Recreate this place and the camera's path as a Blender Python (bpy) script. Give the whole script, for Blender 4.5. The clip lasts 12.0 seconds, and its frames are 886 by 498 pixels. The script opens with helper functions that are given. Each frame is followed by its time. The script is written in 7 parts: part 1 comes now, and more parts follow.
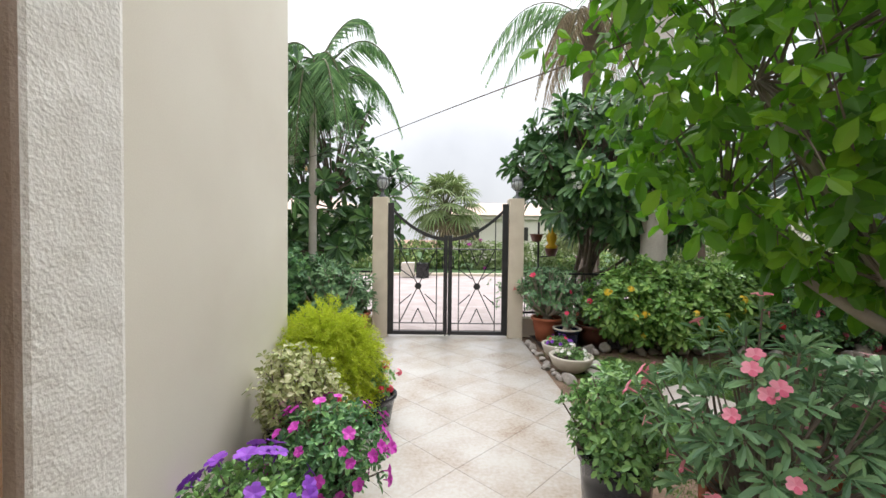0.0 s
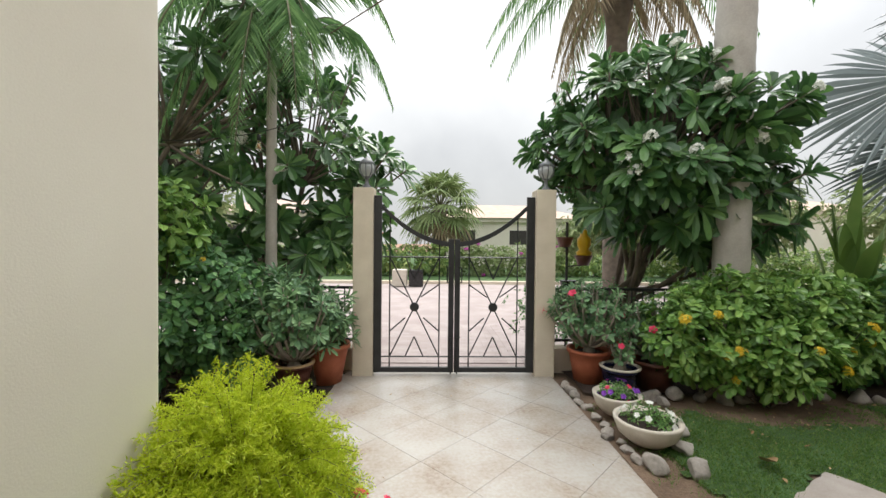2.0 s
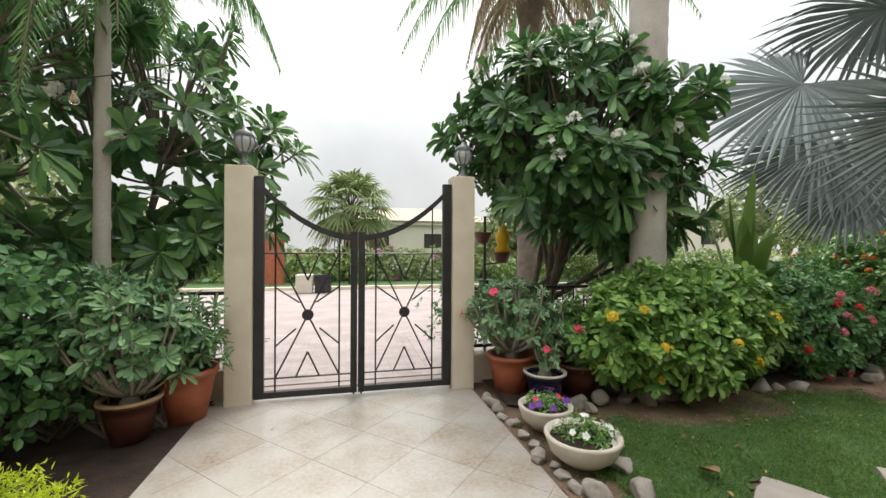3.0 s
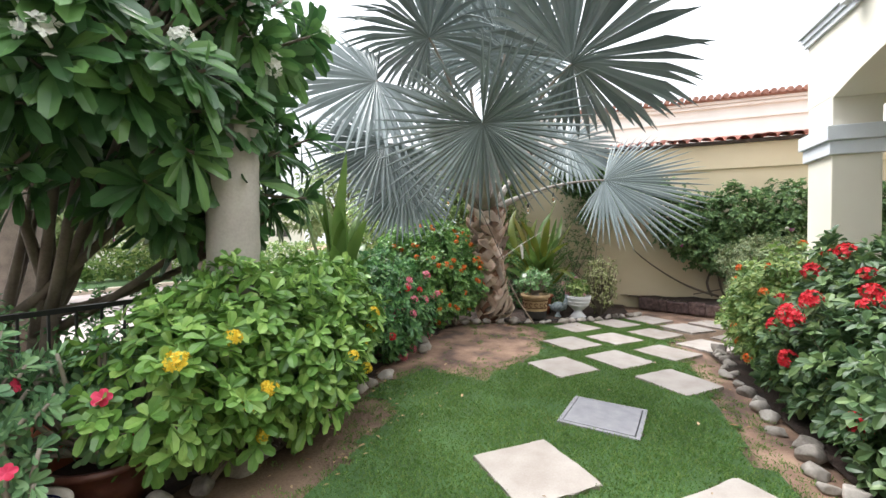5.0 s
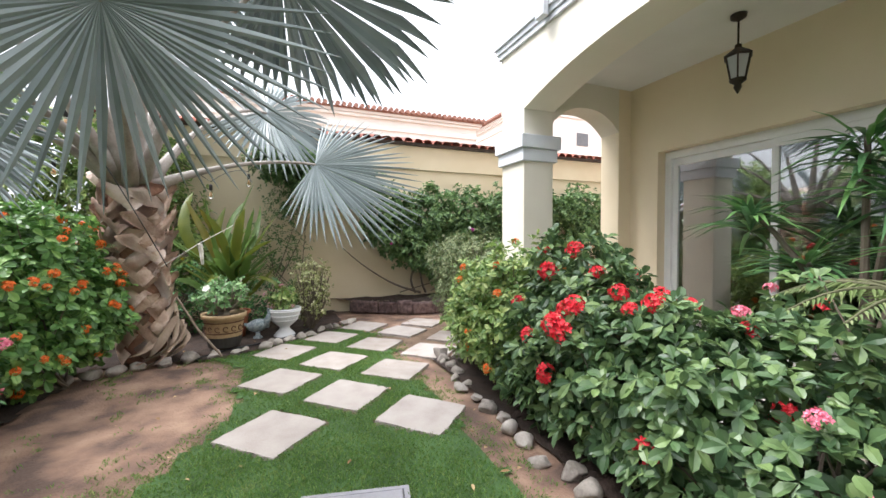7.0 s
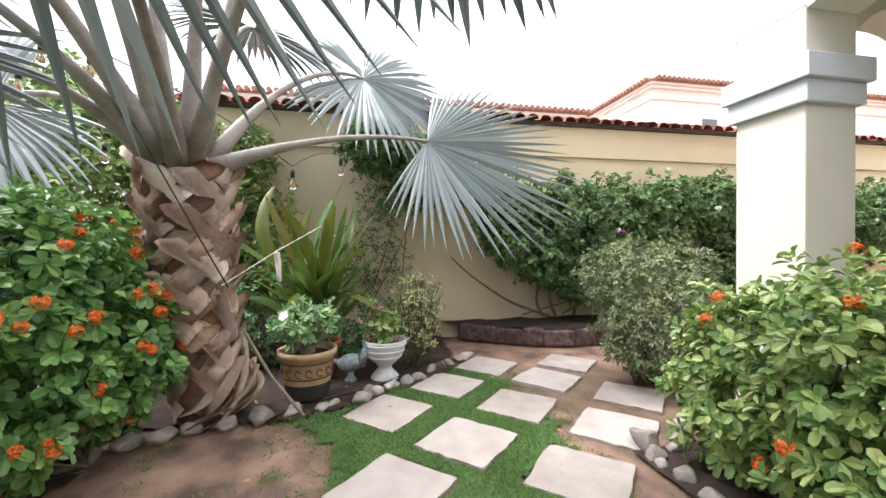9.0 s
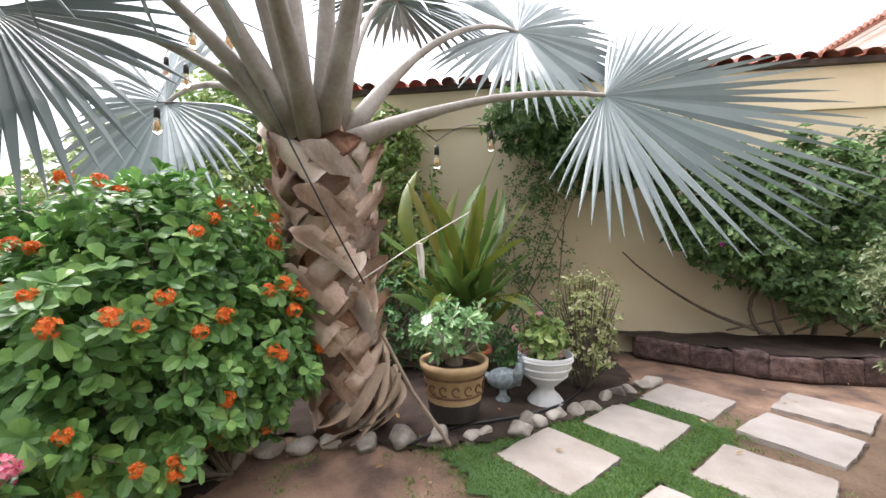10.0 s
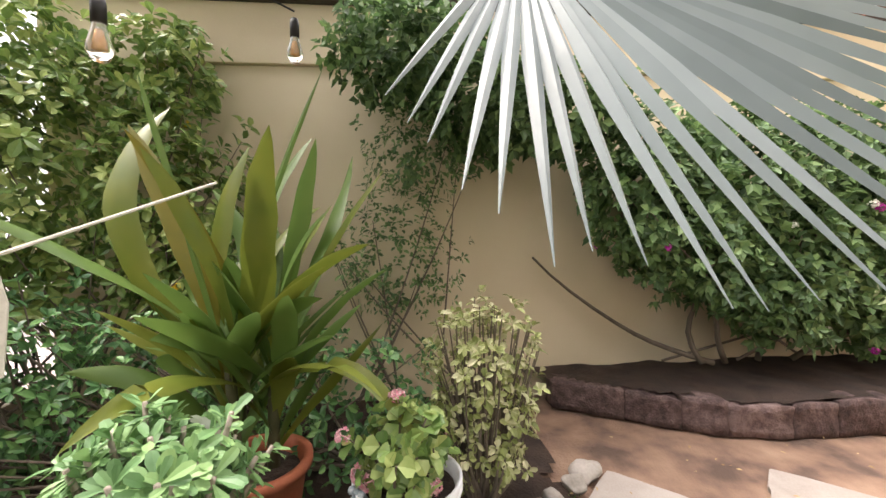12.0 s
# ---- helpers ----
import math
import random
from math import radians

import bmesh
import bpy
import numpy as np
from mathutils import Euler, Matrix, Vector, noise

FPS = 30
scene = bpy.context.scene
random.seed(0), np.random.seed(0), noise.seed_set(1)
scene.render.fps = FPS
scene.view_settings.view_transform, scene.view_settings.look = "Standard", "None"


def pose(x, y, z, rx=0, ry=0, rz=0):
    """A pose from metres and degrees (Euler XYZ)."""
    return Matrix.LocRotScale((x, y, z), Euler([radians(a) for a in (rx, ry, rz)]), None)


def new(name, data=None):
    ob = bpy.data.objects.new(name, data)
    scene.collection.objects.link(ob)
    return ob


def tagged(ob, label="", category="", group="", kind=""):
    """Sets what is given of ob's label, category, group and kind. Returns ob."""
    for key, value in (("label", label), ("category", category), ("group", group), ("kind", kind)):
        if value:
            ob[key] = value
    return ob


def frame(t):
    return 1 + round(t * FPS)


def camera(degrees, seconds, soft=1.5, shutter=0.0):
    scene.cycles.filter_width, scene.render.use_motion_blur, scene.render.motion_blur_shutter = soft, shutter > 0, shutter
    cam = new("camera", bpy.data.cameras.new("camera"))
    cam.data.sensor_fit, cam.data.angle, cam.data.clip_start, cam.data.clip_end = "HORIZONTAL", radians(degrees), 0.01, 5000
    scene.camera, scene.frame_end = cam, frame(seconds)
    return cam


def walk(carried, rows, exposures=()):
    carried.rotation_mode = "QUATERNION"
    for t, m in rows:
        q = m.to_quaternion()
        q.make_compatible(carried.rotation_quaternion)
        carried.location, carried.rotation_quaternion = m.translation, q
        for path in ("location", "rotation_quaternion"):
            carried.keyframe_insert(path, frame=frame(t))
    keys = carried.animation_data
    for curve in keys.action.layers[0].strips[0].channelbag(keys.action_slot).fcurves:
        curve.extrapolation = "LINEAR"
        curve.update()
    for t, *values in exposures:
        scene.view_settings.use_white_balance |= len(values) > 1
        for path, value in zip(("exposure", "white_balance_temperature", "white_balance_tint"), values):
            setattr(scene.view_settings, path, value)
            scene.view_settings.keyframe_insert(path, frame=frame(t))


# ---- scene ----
cam = camera(96.6, 12.0)
METRES, EYE = 9.3, 1.45
ROWS = [
    (0.0, 0.0, 0.0, 0.0, 0.02, -1.48, -0.69),
    (0.5, -0.0038, 0.0333, 0.0016, 0.37, -1.31, -0.73),
    (1.0, -0.0018, 0.0778, -0.001, 0.55, -1.15, -0.71),
    (1.5, -0.0082, 0.1213, -0.0012, 0.47, -1.23, -0.64),
    (2.0, -0.016, 0.1581, 0.0009, -1.25, -0.89, -0.56),
    (2.5, -0.0124, 0.1921, -0.0077, -5.39, -0.41, -0.42),
    (4.5, 0.0622, 0.3196, -0.014, -54.56, -0.08, 0.21),
    (5.0, 0.0913, 0.3433, -0.0139, -70.0, -0.98, 0.24),
    (5.5, 0.1284, 0.3573, -0.0141, -83.13, -1.91, 0.3),
    (6.0, 0.1642, 0.3656, -0.0139, -96.96, -2.57, 0.24),
    (6.5, 0.2009, 0.3608, -0.0141, -110.48, -2.62, 0.07),
    (8.5, 0.3878, 0.361, -0.0136, -113.5, -0.56, 0.17),
    (9.0, 0.4361, 0.3761, -0.0143, -100.88, -0.42, 0.18),
    (9.5, 0.4796, 0.3861, -0.0173, -89.37, -0.59, 0.2),
    (10.0, 0.5177, 0.3912, -0.0192, -81.04, -0.87, 0.37),
    (10.5, 0.5611, 0.3886, -0.0172, -77.83, -1.35, 0.4),
    (11.0, 0.6085, 0.3766, -0.0137, -79.33, -1.6, 0.41),
    (11.5, 0.6526, 0.366, -0.0135, -85.72, -1.67, 0.52),
    (12.0, 0.6966, 0.3567, -0.0135, -95.09, -1.64, 0.64),
]
walk(cam, [(t, pose(0, 0, EYE) @ pose(METRES * x, METRES * y, METRES * z, 90 + pitch, roll, yaw)) for t, x, y, z, yaw, pitch, roll in ROWS],
     [(0.0, 1.2, 6250, 11), (1.5, 1.0, 6300, 10), (2.5, 1.0, 6600, 8), (4.5, 1.6, 6250, 9), (5.0, 1.75, 6200, 10), (6.5, 1.9, 6150, 12), (8.5, 1.88, 6250, 13), (9.5, 1.9, 6250, 14), (11.0, 2.2, 6400, 16), (12.0, 2.2, 6900, 17)])

# ---- light: bright overcast sky, weak wide sun ----
SUN_ELEV, SUN_TURN = 60.0, 22.4
world = bpy.data.worlds.new("sky")
scene.world = world
world.use_nodes = True
wn, wl = world.node_tree.nodes, world.node_tree.links
wn.clear()
sky = wn.new("ShaderNodeTexSky")
sky.sky_type, sky.sun_disc = "NISHITA", False
sky.sun_elevation, sky.sun_rotation, sky.dust_density = radians(SUN_ELEV), radians(SUN_TURN), 3.0
dim = wn.new("ShaderNodeVectorMath")
dim.operation = "SCALE"
dim.inputs["Scale"].default_value = 0.12
cloud_n = wn.new("ShaderNodeTexNoise")
cloud_n.inputs["Scale"].default_value, cloud_n.inputs["Detail"].default_value = 2.2, 6.0
cloud_r = wn.new("ShaderNodeValToRGB")
cloud_r.color_ramp.elements[0].position, cloud_r.color_ramp.elements[1].position = 0.3, 0.72
cloud_r.color_ramp.elements[0].color = (0.78, 0.785, 0.795, 1)
cloud_r.color_ramp.elements[1].color = (1.15, 1.15, 1.14, 1)
veil = wn.new("ShaderNodeMix")
veil.data_type = "RGBA"
veil.inputs["Factor"].default_value = 0.9
back = wn.new("ShaderNodeBackground")
back.inputs["Strength"].default_value = 0.87
wout = wn.new("ShaderNodeOutputWorld")
coord = wn.new("ShaderNodeTexCoord")
wl.new(coord.outputs["Generated"], cloud_n.inputs["Vector"])
wl.new(cloud_n.outputs["Fac"], cloud_r.inputs["Fac"])
wl.new(sky.outputs["Color"], dim.inputs[0])
wl.new(dim.outputs["Vector"], veil.inputs["A"])
wl.new(cloud_r.outputs["Color"], veil.inputs["B"])
# an overcast sky is brighter overhead than at the horizon
height = wn.new("ShaderNodeSeparateXYZ")
grow = wn.new("ShaderNodeMath")
grow.operation, grow.use_clamp = "MULTIPLY_ADD", False
grow.inputs[1].default_value, grow.inputs[2].default_value = 1.6, 0.47
up = wn.new("ShaderNodeMath")
up.operation = "MAXIMUM"
up.inputs[1].default_value = 0.0
shade = wn.new("ShaderNodeVectorMath")
shade.operation = "SCALE"
wl.new(coord.outputs["Generated"], height.inputs[0])
wl.new(height.outputs["Z"], up.inputs[0])
square = wn.new("ShaderNodeMath")
square.operation = "MULTIPLY"
wl.new(up.outputs[0], square.inputs[0])
wl.new(up.outputs[0], square.inputs[1])
wl.new(square.outputs[0], grow.inputs[0])
wl.new(veil.outputs["Result"], shade.inputs[0])
wl.new(grow.outputs[0], shade.inputs["Scale"])
wl.new(shade.outputs["Vector"], back.inputs["Color"])
wl.new(back.outputs["Background"], wout.inputs["Surface"])
sun_data = bpy.data.lights.new("sun", "SUN")
sun_data.energy, sun_data.angle, sun_data.color = 1.5, radians(24), (1.0, 0.96, 0.9)
sun = new("sun", sun_data)
sun.rotation_euler = (radians(90 - SUN_ELEV), 0, radians(180 - SUN_TURN))


# ---- materials ----
def ramp_node(nt, stops):
    r = nt.nodes.new("ShaderNodeValToRGB")
    while len(r.color_ramp.elements) < len(stops):
        r.color_ramp.elements.new(0.5)
    for e, (p, c) in zip(r.color_ramp.elements, stops):
        e.position, e.color = p, (*c, 1)
    return r


def surface(name, stops, rough=0.8, scale=6.0, fine=60.0, bump=0.2, metal=0.0, depth=0.01, spread=0.0, coat=0.0):
    """Two scales of noise give colour, roughness and relief; spread shifts each piece's tone."""
    m = bpy.data.materials.new(name)
    m.use_nodes = True
    nt = m.node_tree
    n, l = nt.nodes, nt.links
    b = n["Principled BSDF"]
    geo = n.new("ShaderNodeNewGeometry")
    big, small = n.new("ShaderNodeTexNoise"), n.new("ShaderNodeTexNoise")
    big.inputs["Scale"].default_value, big.inputs["Detail"].default_value = scale, 5
    small.inputs["Scale"].default_value, small.inputs["Detail"].default_value = fine, 4
    l.new(geo.outputs["Position"], big.inputs["Vector"])
    l.new(geo.outputs["Position"], small.inputs["Vector"])
    mix = n.new("ShaderNodeMath")
    mix.operation = "MULTIPLY_ADD"
    mix.inputs[1].default_value = 0.3
    half = n.new("ShaderNodeMath")
    half.operation = "MULTIPLY"
    half.inputs[1].default_value = 0.7
    l.new(big.outputs["Fac"], half.inputs[0])
    l.new(small.outputs["Fac"], mix.inputs[0])
    l.new(half.outputs[0], mix.inputs[2])
    last = mix.outputs[0]
    if spread:
        info = n.new("ShaderNodeObjectInfo")
        sh = n.new("ShaderNodeMath")
        sh.operation = "MULTIPLY_ADD"
        sh.inputs[1].default_value = spread
        sub = n.new("ShaderNodeMath")
        sub.operation = "SUBTRACT"
        sub.inputs[1].default_value = spread / 2
        l.new(last, sub.inputs[0])
        l.new(info.outputs["Random"], sh.inputs[0])
        l.new(sub.outputs[0], sh.inputs[2])
        last = sh.outputs[0]
    r = ramp_node(nt, stops)
    l.new(last, r.inputs["Fac"])
    l.new(r.outputs["Color"], b.inputs["Base Color"])
    b.inputs["Roughness"].default_value, b.inputs["Metallic"].default_value = rough, metal
    b.inputs["Coat Weight"].default_value = coat
    if bump:
        bm_ = n.new("ShaderNodeBump")
        bm_.inputs["Strength"].default_value, bm_.inputs["Distance"].default_value = bump, depth
        l.new(mix.outputs[0], bm_.inputs["Height"])
        l.new(bm_.outputs["Normal"], b.inputs["Normal"])
    return m


def leafy(name, stops, rough=0.38, through_light=0.24, scale=25.0):
    """Leaf: each leaf has its own tone; some light passes through."""
    m = bpy.data.materials.new(name)
    m.use_nodes = True
    nt = m.node_tree
    n, l = nt.nodes, nt.links
    b = n["Principled BSDF"]
    geo = n.new("ShaderNodeNewGeometry")
    nz = n.new("ShaderNodeTexNoise")
    nz.inputs["Scale"].default_value = scale
    l.new(geo.outputs["Position"], nz.inputs["Vector"])
    a = n.new("ShaderNodeMath")
    a.operation = "MULTIPLY_ADD"
    a.inputs[1].default_value = 0.35
    h = n.new("ShaderNodeMath")
    h.operation = "MULTIPLY"
    h.inputs[1].default_value = 0.65
    l.new(geo.outputs["Random Per Island"], h.inputs[0])
    l.new(nz.outputs["Fac"], a.inputs[0])
    l.new(h.outputs[0], a.inputs[2])
    r = ramp_node(nt, stops)
    l.new(a.outputs[0], r.inputs["Fac"])
    l.new(r.outputs["Color"], b.inputs["Base Color"])
    b.inputs["Roughness"].default_value = rough
    tr = n.new("ShaderNodeBsdfTranslucent")
    l.new(r.outputs["Color"], tr.inputs["Color"])
    mx = n.new("ShaderNodeMixShader")
    mx.inputs["Fac"].default_value = through_light
    l.new(b.outputs["BSDF"], mx.inputs[1])
    l.new(tr.outputs["BSDF"], mx.inputs[2])
    l.new(mx.outputs["Shader"], n["Material Output"].inputs["Surface"])
    return m


def plain(name, color, rough=0.5, metal=0.0, transmission=0.0, emit=0.0):
    m = bpy.data.materials.new(name)
    m.use_nodes = True
    b = m.node_tree.nodes["Principled BSDF"]
    b.inputs["Base Color"].default_value = (*color, 1)
    b.inputs["Roughness"].default_value, b.inputs["Metallic"].default_value = rough, metal
    b.inputs["Transmission Weight"].default_value = transmission
    if emit:
        b.inputs["Emission Color"].default_value, b.inputs["Emission Strength"].default_value = (*color, 1), emit
    return m


CREAM = surface("cream_render", [(0.3, (0.66, 0.61, 0.52)), (0.7, (0.74, 0.7, 0.61))], 0.9, 1.6, 140, 0.35, depth=0.004)
ROUGHCAST = surface("rough_render", [(0.3, (0.68, 0.65, 0.6)), (0.7, (0.8, 0.78, 0.74))], 0.95, 8, 75, 1.0, depth=0.012)
YELLOW_WALL = surface("yellow_cream_render", [(0.3, (0.68, 0.57, 0.4)), (0.7, (0.77, 0.67, 0.5))], 0.9, 1.3, 120, 0.35, depth=0.004)
SOFFIT = surface("white_soffit", [(0.3, (0.66, 0.65, 0.62)), (0.7, (0.74, 0.73, 0.7))], 0.9, 2, 90, 0.15, depth=0.003)
TRIM = surface("pale_grey_trim", [(0.3, (0.56, 0.58, 0.62)), (0.7, (0.68, 0.7, 0.74))], 0.8, 4, 90, 0.15, depth=0.003)
WHITE_HOUSE = surface("white_house_render", [(0.3, (0.72, 0.7, 0.66)), (0.7, (0.82, 0.8, 0.77))], 0.9, 1, 60, 0.2)
POST = surface("post_paint", [(0.3, (0.58, 0.5, 0.39)), (0.7, (0.7, 0.62, 0.5))], 0.75, 5, 80, 0.2, depth=0.003)
MARBLE = surface("beige_stone_tile", [(0.28, (0.245, 0.179, 0.133)), (0.42, (0.35, 0.304, 0.258)), (0.56, (0.412, 0.385, 0.352)), (0.75, (0.456, 0.437, 0.417))], 0.24, 2.2, 40, 0.05, depth=0.003, spread=0.07)
GROUT = surface("grout", [(0.3, (0.44, 0.39, 0.33)), (0.7, (0.55, 0.5, 0.44))], 0.9, 20, 200, 0.2)
SLAB = surface("pale_stone_slab", [(0.25, (0.28, 0.238, 0.205)), (0.55, (0.385, 0.34, 0.308)), (0.8, (0.45, 0.415, 0.385))], 0.85, 5, 110, 0.4, depth=0.004, spread=0.2)
COVER = surface("grey_concrete_cover", [(0.3, (0.236, 0.23, 0.25)), (0.7, (0.341, 0.328, 0.348))], 0.85, 14, 150, 0.5, depth=0.004)
SOIL = surface("brown_soil", [(0.25, (0.06, 0.04, 0.028)), (0.45, (0.13, 0.085, 0.055)), (0.6, (0.2, 0.135, 0.09)), (0.8, (0.3, 0.2, 0.13))], 0.95, 2.6, 60, 1.0, depth=0.03)
SAND = surface("red_sand_soil", [(0.25, (0.161, 0.088, 0.059)), (0.5, (0.290, 0.167, 0.113)), (0.75, (0.374, 0.244, 0.171))], 0.95, 2.2, 70, 0.8, depth=0.02)


def stain(m, spots, stops, scale=2.4):
    """Lays another soil colour over a ground material in ragged spots (x, y, rx, ry)."""
    nt = m.node_tree
    n, l = nt.nodes, nt.links
    b = n["Principled BSDF"]
    old = b.inputs["Base Color"].links[0].from_socket
    geo, nz, fine = n.new("ShaderNodeNewGeometry"), n.new("ShaderNodeTexNoise"), n.new("ShaderNodeTexNoise")
    nz.inputs["Scale"].default_value, nz.inputs["Detail"].default_value = scale, 7
    fine.inputs["Scale"].default_value, fine.inputs["Detail"].default_value = 3.1, 6
    l.new(geo.outputs["Position"], nz.inputs["Vector"])
    l.new(geo.outputs["Position"], fine.inputs["Vector"])
    r = ramp_node(nt, stops)
    l.new(fine.outputs["Fac"], r.inputs["Fac"])
    for x, y, rx, ry in spots:
        mp = n.new("ShaderNodeMapping")
        mp.inputs["Location"].default_value = (-x / rx, -y / ry, 0)
        mp.inputs["Scale"].default_value = (1 / rx, 1 / ry, 0)
        l.new(geo.outputs["Position"], mp.inputs["Vector"])
        ln = n.new("ShaderNodeVectorMath")
        ln.operation = "LENGTH"
        l.new(mp.outputs["Vector"], ln.inputs[0])
        ad = n.new("ShaderNodeMath")
        ad.operation = "MULTIPLY_ADD"
        ad.inputs[1].default_value = 1.1
        l.new(nz.outputs["Fac"], ad.inputs[0])
        l.new(ln.outputs["Value"], ad.inputs[2])
        f = ramp_node(nt, [(0.0, (1, 1, 1)), (1.0, (0, 0, 0))])
        f.color_ramp.elements[0].position, f.color_ramp.elements[1].position = 0.62, 0.72
        half = n.new("ShaderNodeMath")
        half.operation = "MULTIPLY"
        half.inputs[1].default_value = 0.45
        l.new(ad.outputs[0], half.inputs[0])
        l.new(half.outputs[0], f.inputs["Fac"])
        mx = n.new("ShaderNodeMix")
        mx.data_type = "RGBA"
        l.new(f.outputs["Color"], mx.inputs["Factor"])
        l.new(old, mx.inputs["A"])
        l.new(r.outputs["Color"], mx.inputs["B"])
        old = mx.outputs["Result"]
    l.new(old, b.inputs["Base Color"])


stain(SOIL, [(5.9, 4.6, 1.5, 0.95), (8.8, 1.5, 1.0, 1.5), (5.0, 2.05, 2.2, 0.25)], [(0.36, (0.1, 0.065, 0.05)), (0.5, (0.22, 0.135, 0.095)), (0.72, (0.36, 0.24, 0.165))])
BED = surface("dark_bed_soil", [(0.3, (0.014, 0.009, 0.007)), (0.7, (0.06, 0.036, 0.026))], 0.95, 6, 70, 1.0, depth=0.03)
TURF = surface("turf", [(0.3, (0.03, 0.06, 0.014)), (0.6, (0.05, 0.11, 0.028)), (0.8, (0.1, 0.1, 0.045))], 0.95, 3, 90, 0.8, depth=0.02)
BLADE = leafy("grass_blade", [(0.1, (0.076, 0.156, 0.029)), (0.5, (0.139, 0.258, 0.054)), (0.9, (0.277, 0.336, 0.108))], 0.7, 0.35, 3.0)
ROCK = surface("river_rock", [(0.25, (0.156, 0.132, 0.114)), (0.5, (0.324, 0.288, 0.252)), (0.8, (0.504, 0.456, 0.414))], 0.8, 9, 60, 0.5, spread=0.35)
PAVER = surface("drive_paver", [(0.3, (0.3, 0.25, 0.24)), (0.7, (0.42, 0.36, 0.35))], 0.85, 2, 40, 0.3, spread=0.2)
IRON = surface("black_iron", [(0.3, (0.012, 0.012, 0.013)), (0.7, (0.03, 0.03, 0.032))], 0.45, 12, 100, 0.15, depth=0.003)
LAMP_GREY = surface("grey_lamp_paint", [(0.3, (0.08, 0.085, 0.095)), (0.7, (0.2, 0.21, 0.22))], 0.5, 20, 120, 0.2, depth=0.003)
LAMP_GLASS = plain("frosted_lamp_glass", (0.5, 0.52, 0.52), 0.35, 0, 0.3)
TERRACOTTA = surface("terracotta", [(0.3, (0.3, 0.075, 0.035)), (0.7, (0.45, 0.14, 0.07))], 0.7, 7, 90, 0.25, depth=0.004)
BROWNPOT = surface("brown_glazed_clay", [(0.3, (0.07, 0.022, 0.016)), (0.7, (0.16, 0.06, 0.04))], 0.35, 7, 90, 0.2, depth=0.004)
BLUEPOT = surface("blue_glazed_clay", [(0.3, (0.006, 0.008, 0.03)), (0.7, (0.02, 0.025, 0.08))], 0.2, 7, 90, 0.1, depth=0.003)
CREAMPOT = surface("cream_stone_bowl", [(0.3, (0.5, 0.44, 0.36)), (0.7, (0.66, 0.6, 0.52))], 0.7, 8, 110, 0.3, depth=0.004)
BLACKPOT = surface("black_glazed_pot", [(0.3, (0.008, 0.008, 0.009)), (0.7, (0.02, 0.02, 0.022))], 0.15, 7, 60, 0.05, depth=0.003)
OCHREPOT = surface("ochre_clay", [(0.3, (0.42, 0.27, 0.14)), (0.7, (0.58, 0.42, 0.25))], 0.6, 9, 90, 0.25, depth=0.004)
OCHREDARK = surface("dark_relief_clay", [(0.3, (0.09, 0.04, 0.02)), (0.7, (0.17, 0.08, 0.035))], 0.7, 9, 90, 0.2)
DARKPOT = surface("dark_pot_base", [(0.3, (0.02, 0.017, 0.015)), (0.7, (0.05, 0.042, 0.038))], 0.7, 9, 90, 0.2)
WHITEPOT = surface("white_plaster", [(0.3, (0.62, 0.62, 0.64)), (0.7, (0.78, 0.78, 0.79))], 0.6, 12, 110, 0.25, depth=0.003)
TILE = surface("red_roof_tile", [(0.25, (0.13, 0.04, 0.025)), (0.5, (0.3, 0.095, 0.06)), (0.8, (0.42, 0.17, 0.11))], 0.8, 5, 60, 0.4, spread=0.3)
STONEWALL = surface("dark_red_stone", [(0.3, (0.04, 0.025, 0.025)), (0.5, (0.11, 0.07, 0.066)), (0.7, (0.22, 0.15, 0.14))], 0.85, 16, 70, 0.9, depth=0.03, spread=0.25)
PALM_GREY = surface("smooth_grey_palm_bark", [(0.25, (0.34, 0.3, 0.27)), (0.5, (0.46, 0.42, 0.38)), (0.75, (0.58, 0.54, 0.5))], 0.85, 3, 50, 0.4, depth=0.01)
TRUNKDARK = surface("palm_trunk_fibre", [(0.3, (0.144, 0.072, 0.048)), (0.7, (0.408, 0.228, 0.156))], 0.9, 12, 90, 0.8, depth=0.02)
FARTILE = surface("weathered_roof_tile", [(0.3, (0.2, 0.09, 0.065)), (0.7, (0.36, 0.2, 0.15))], 0.85, 3, 40, 0.3)
PALETILE = surface("pale_roof_tile", [(0.3, (0.4, 0.29, 0.23)), (0.7, (0.52, 0.41, 0.34))], 0.85, 3, 40, 0.3)
DRYLEAF = surface("fallen_dry_leaf", [(0.25, (0.24, 0.14, 0.06)), (0.75, (0.5, 0.36, 0.2))], 0.9, 20, 120, 0.2, spread=0.5)
BOOT = surface("palm_leaf_base", [(0.25, (0.374, 0.235, 0.173)), (0.42, (0.561, 0.4, 0.31)), (0.58, (0.673, 0.536, 0.448)), (0.78, (0.747, 0.653, 0.578))], 0.65, 5, 48, 0.9, depth=0.012, spread=0.3)
PETIOLE = surface("palm_petiole", [(0.25, (0.16, 0.13, 0.108)), (0.5, (0.27, 0.235, 0.205)), (0.75, (0.4, 0.37, 0.34))], 0.6, 6, 50, 0.4, depth=0.006)
DEAD = surface("dry_leaf_sheath", [(0.25, (0.260, 0.182, 0.130)), (0.75, (0.546, 0.429, 0.338))], 0.9, 5, 60, 0.5, spread=0.3)
BARK = surface("grey_brown_bark", [(0.25, (0.09, 0.07, 0.055)), (0.75, (0.22, 0.18, 0.14))], 0.9, 9, 80, 0.6, depth=0.01)
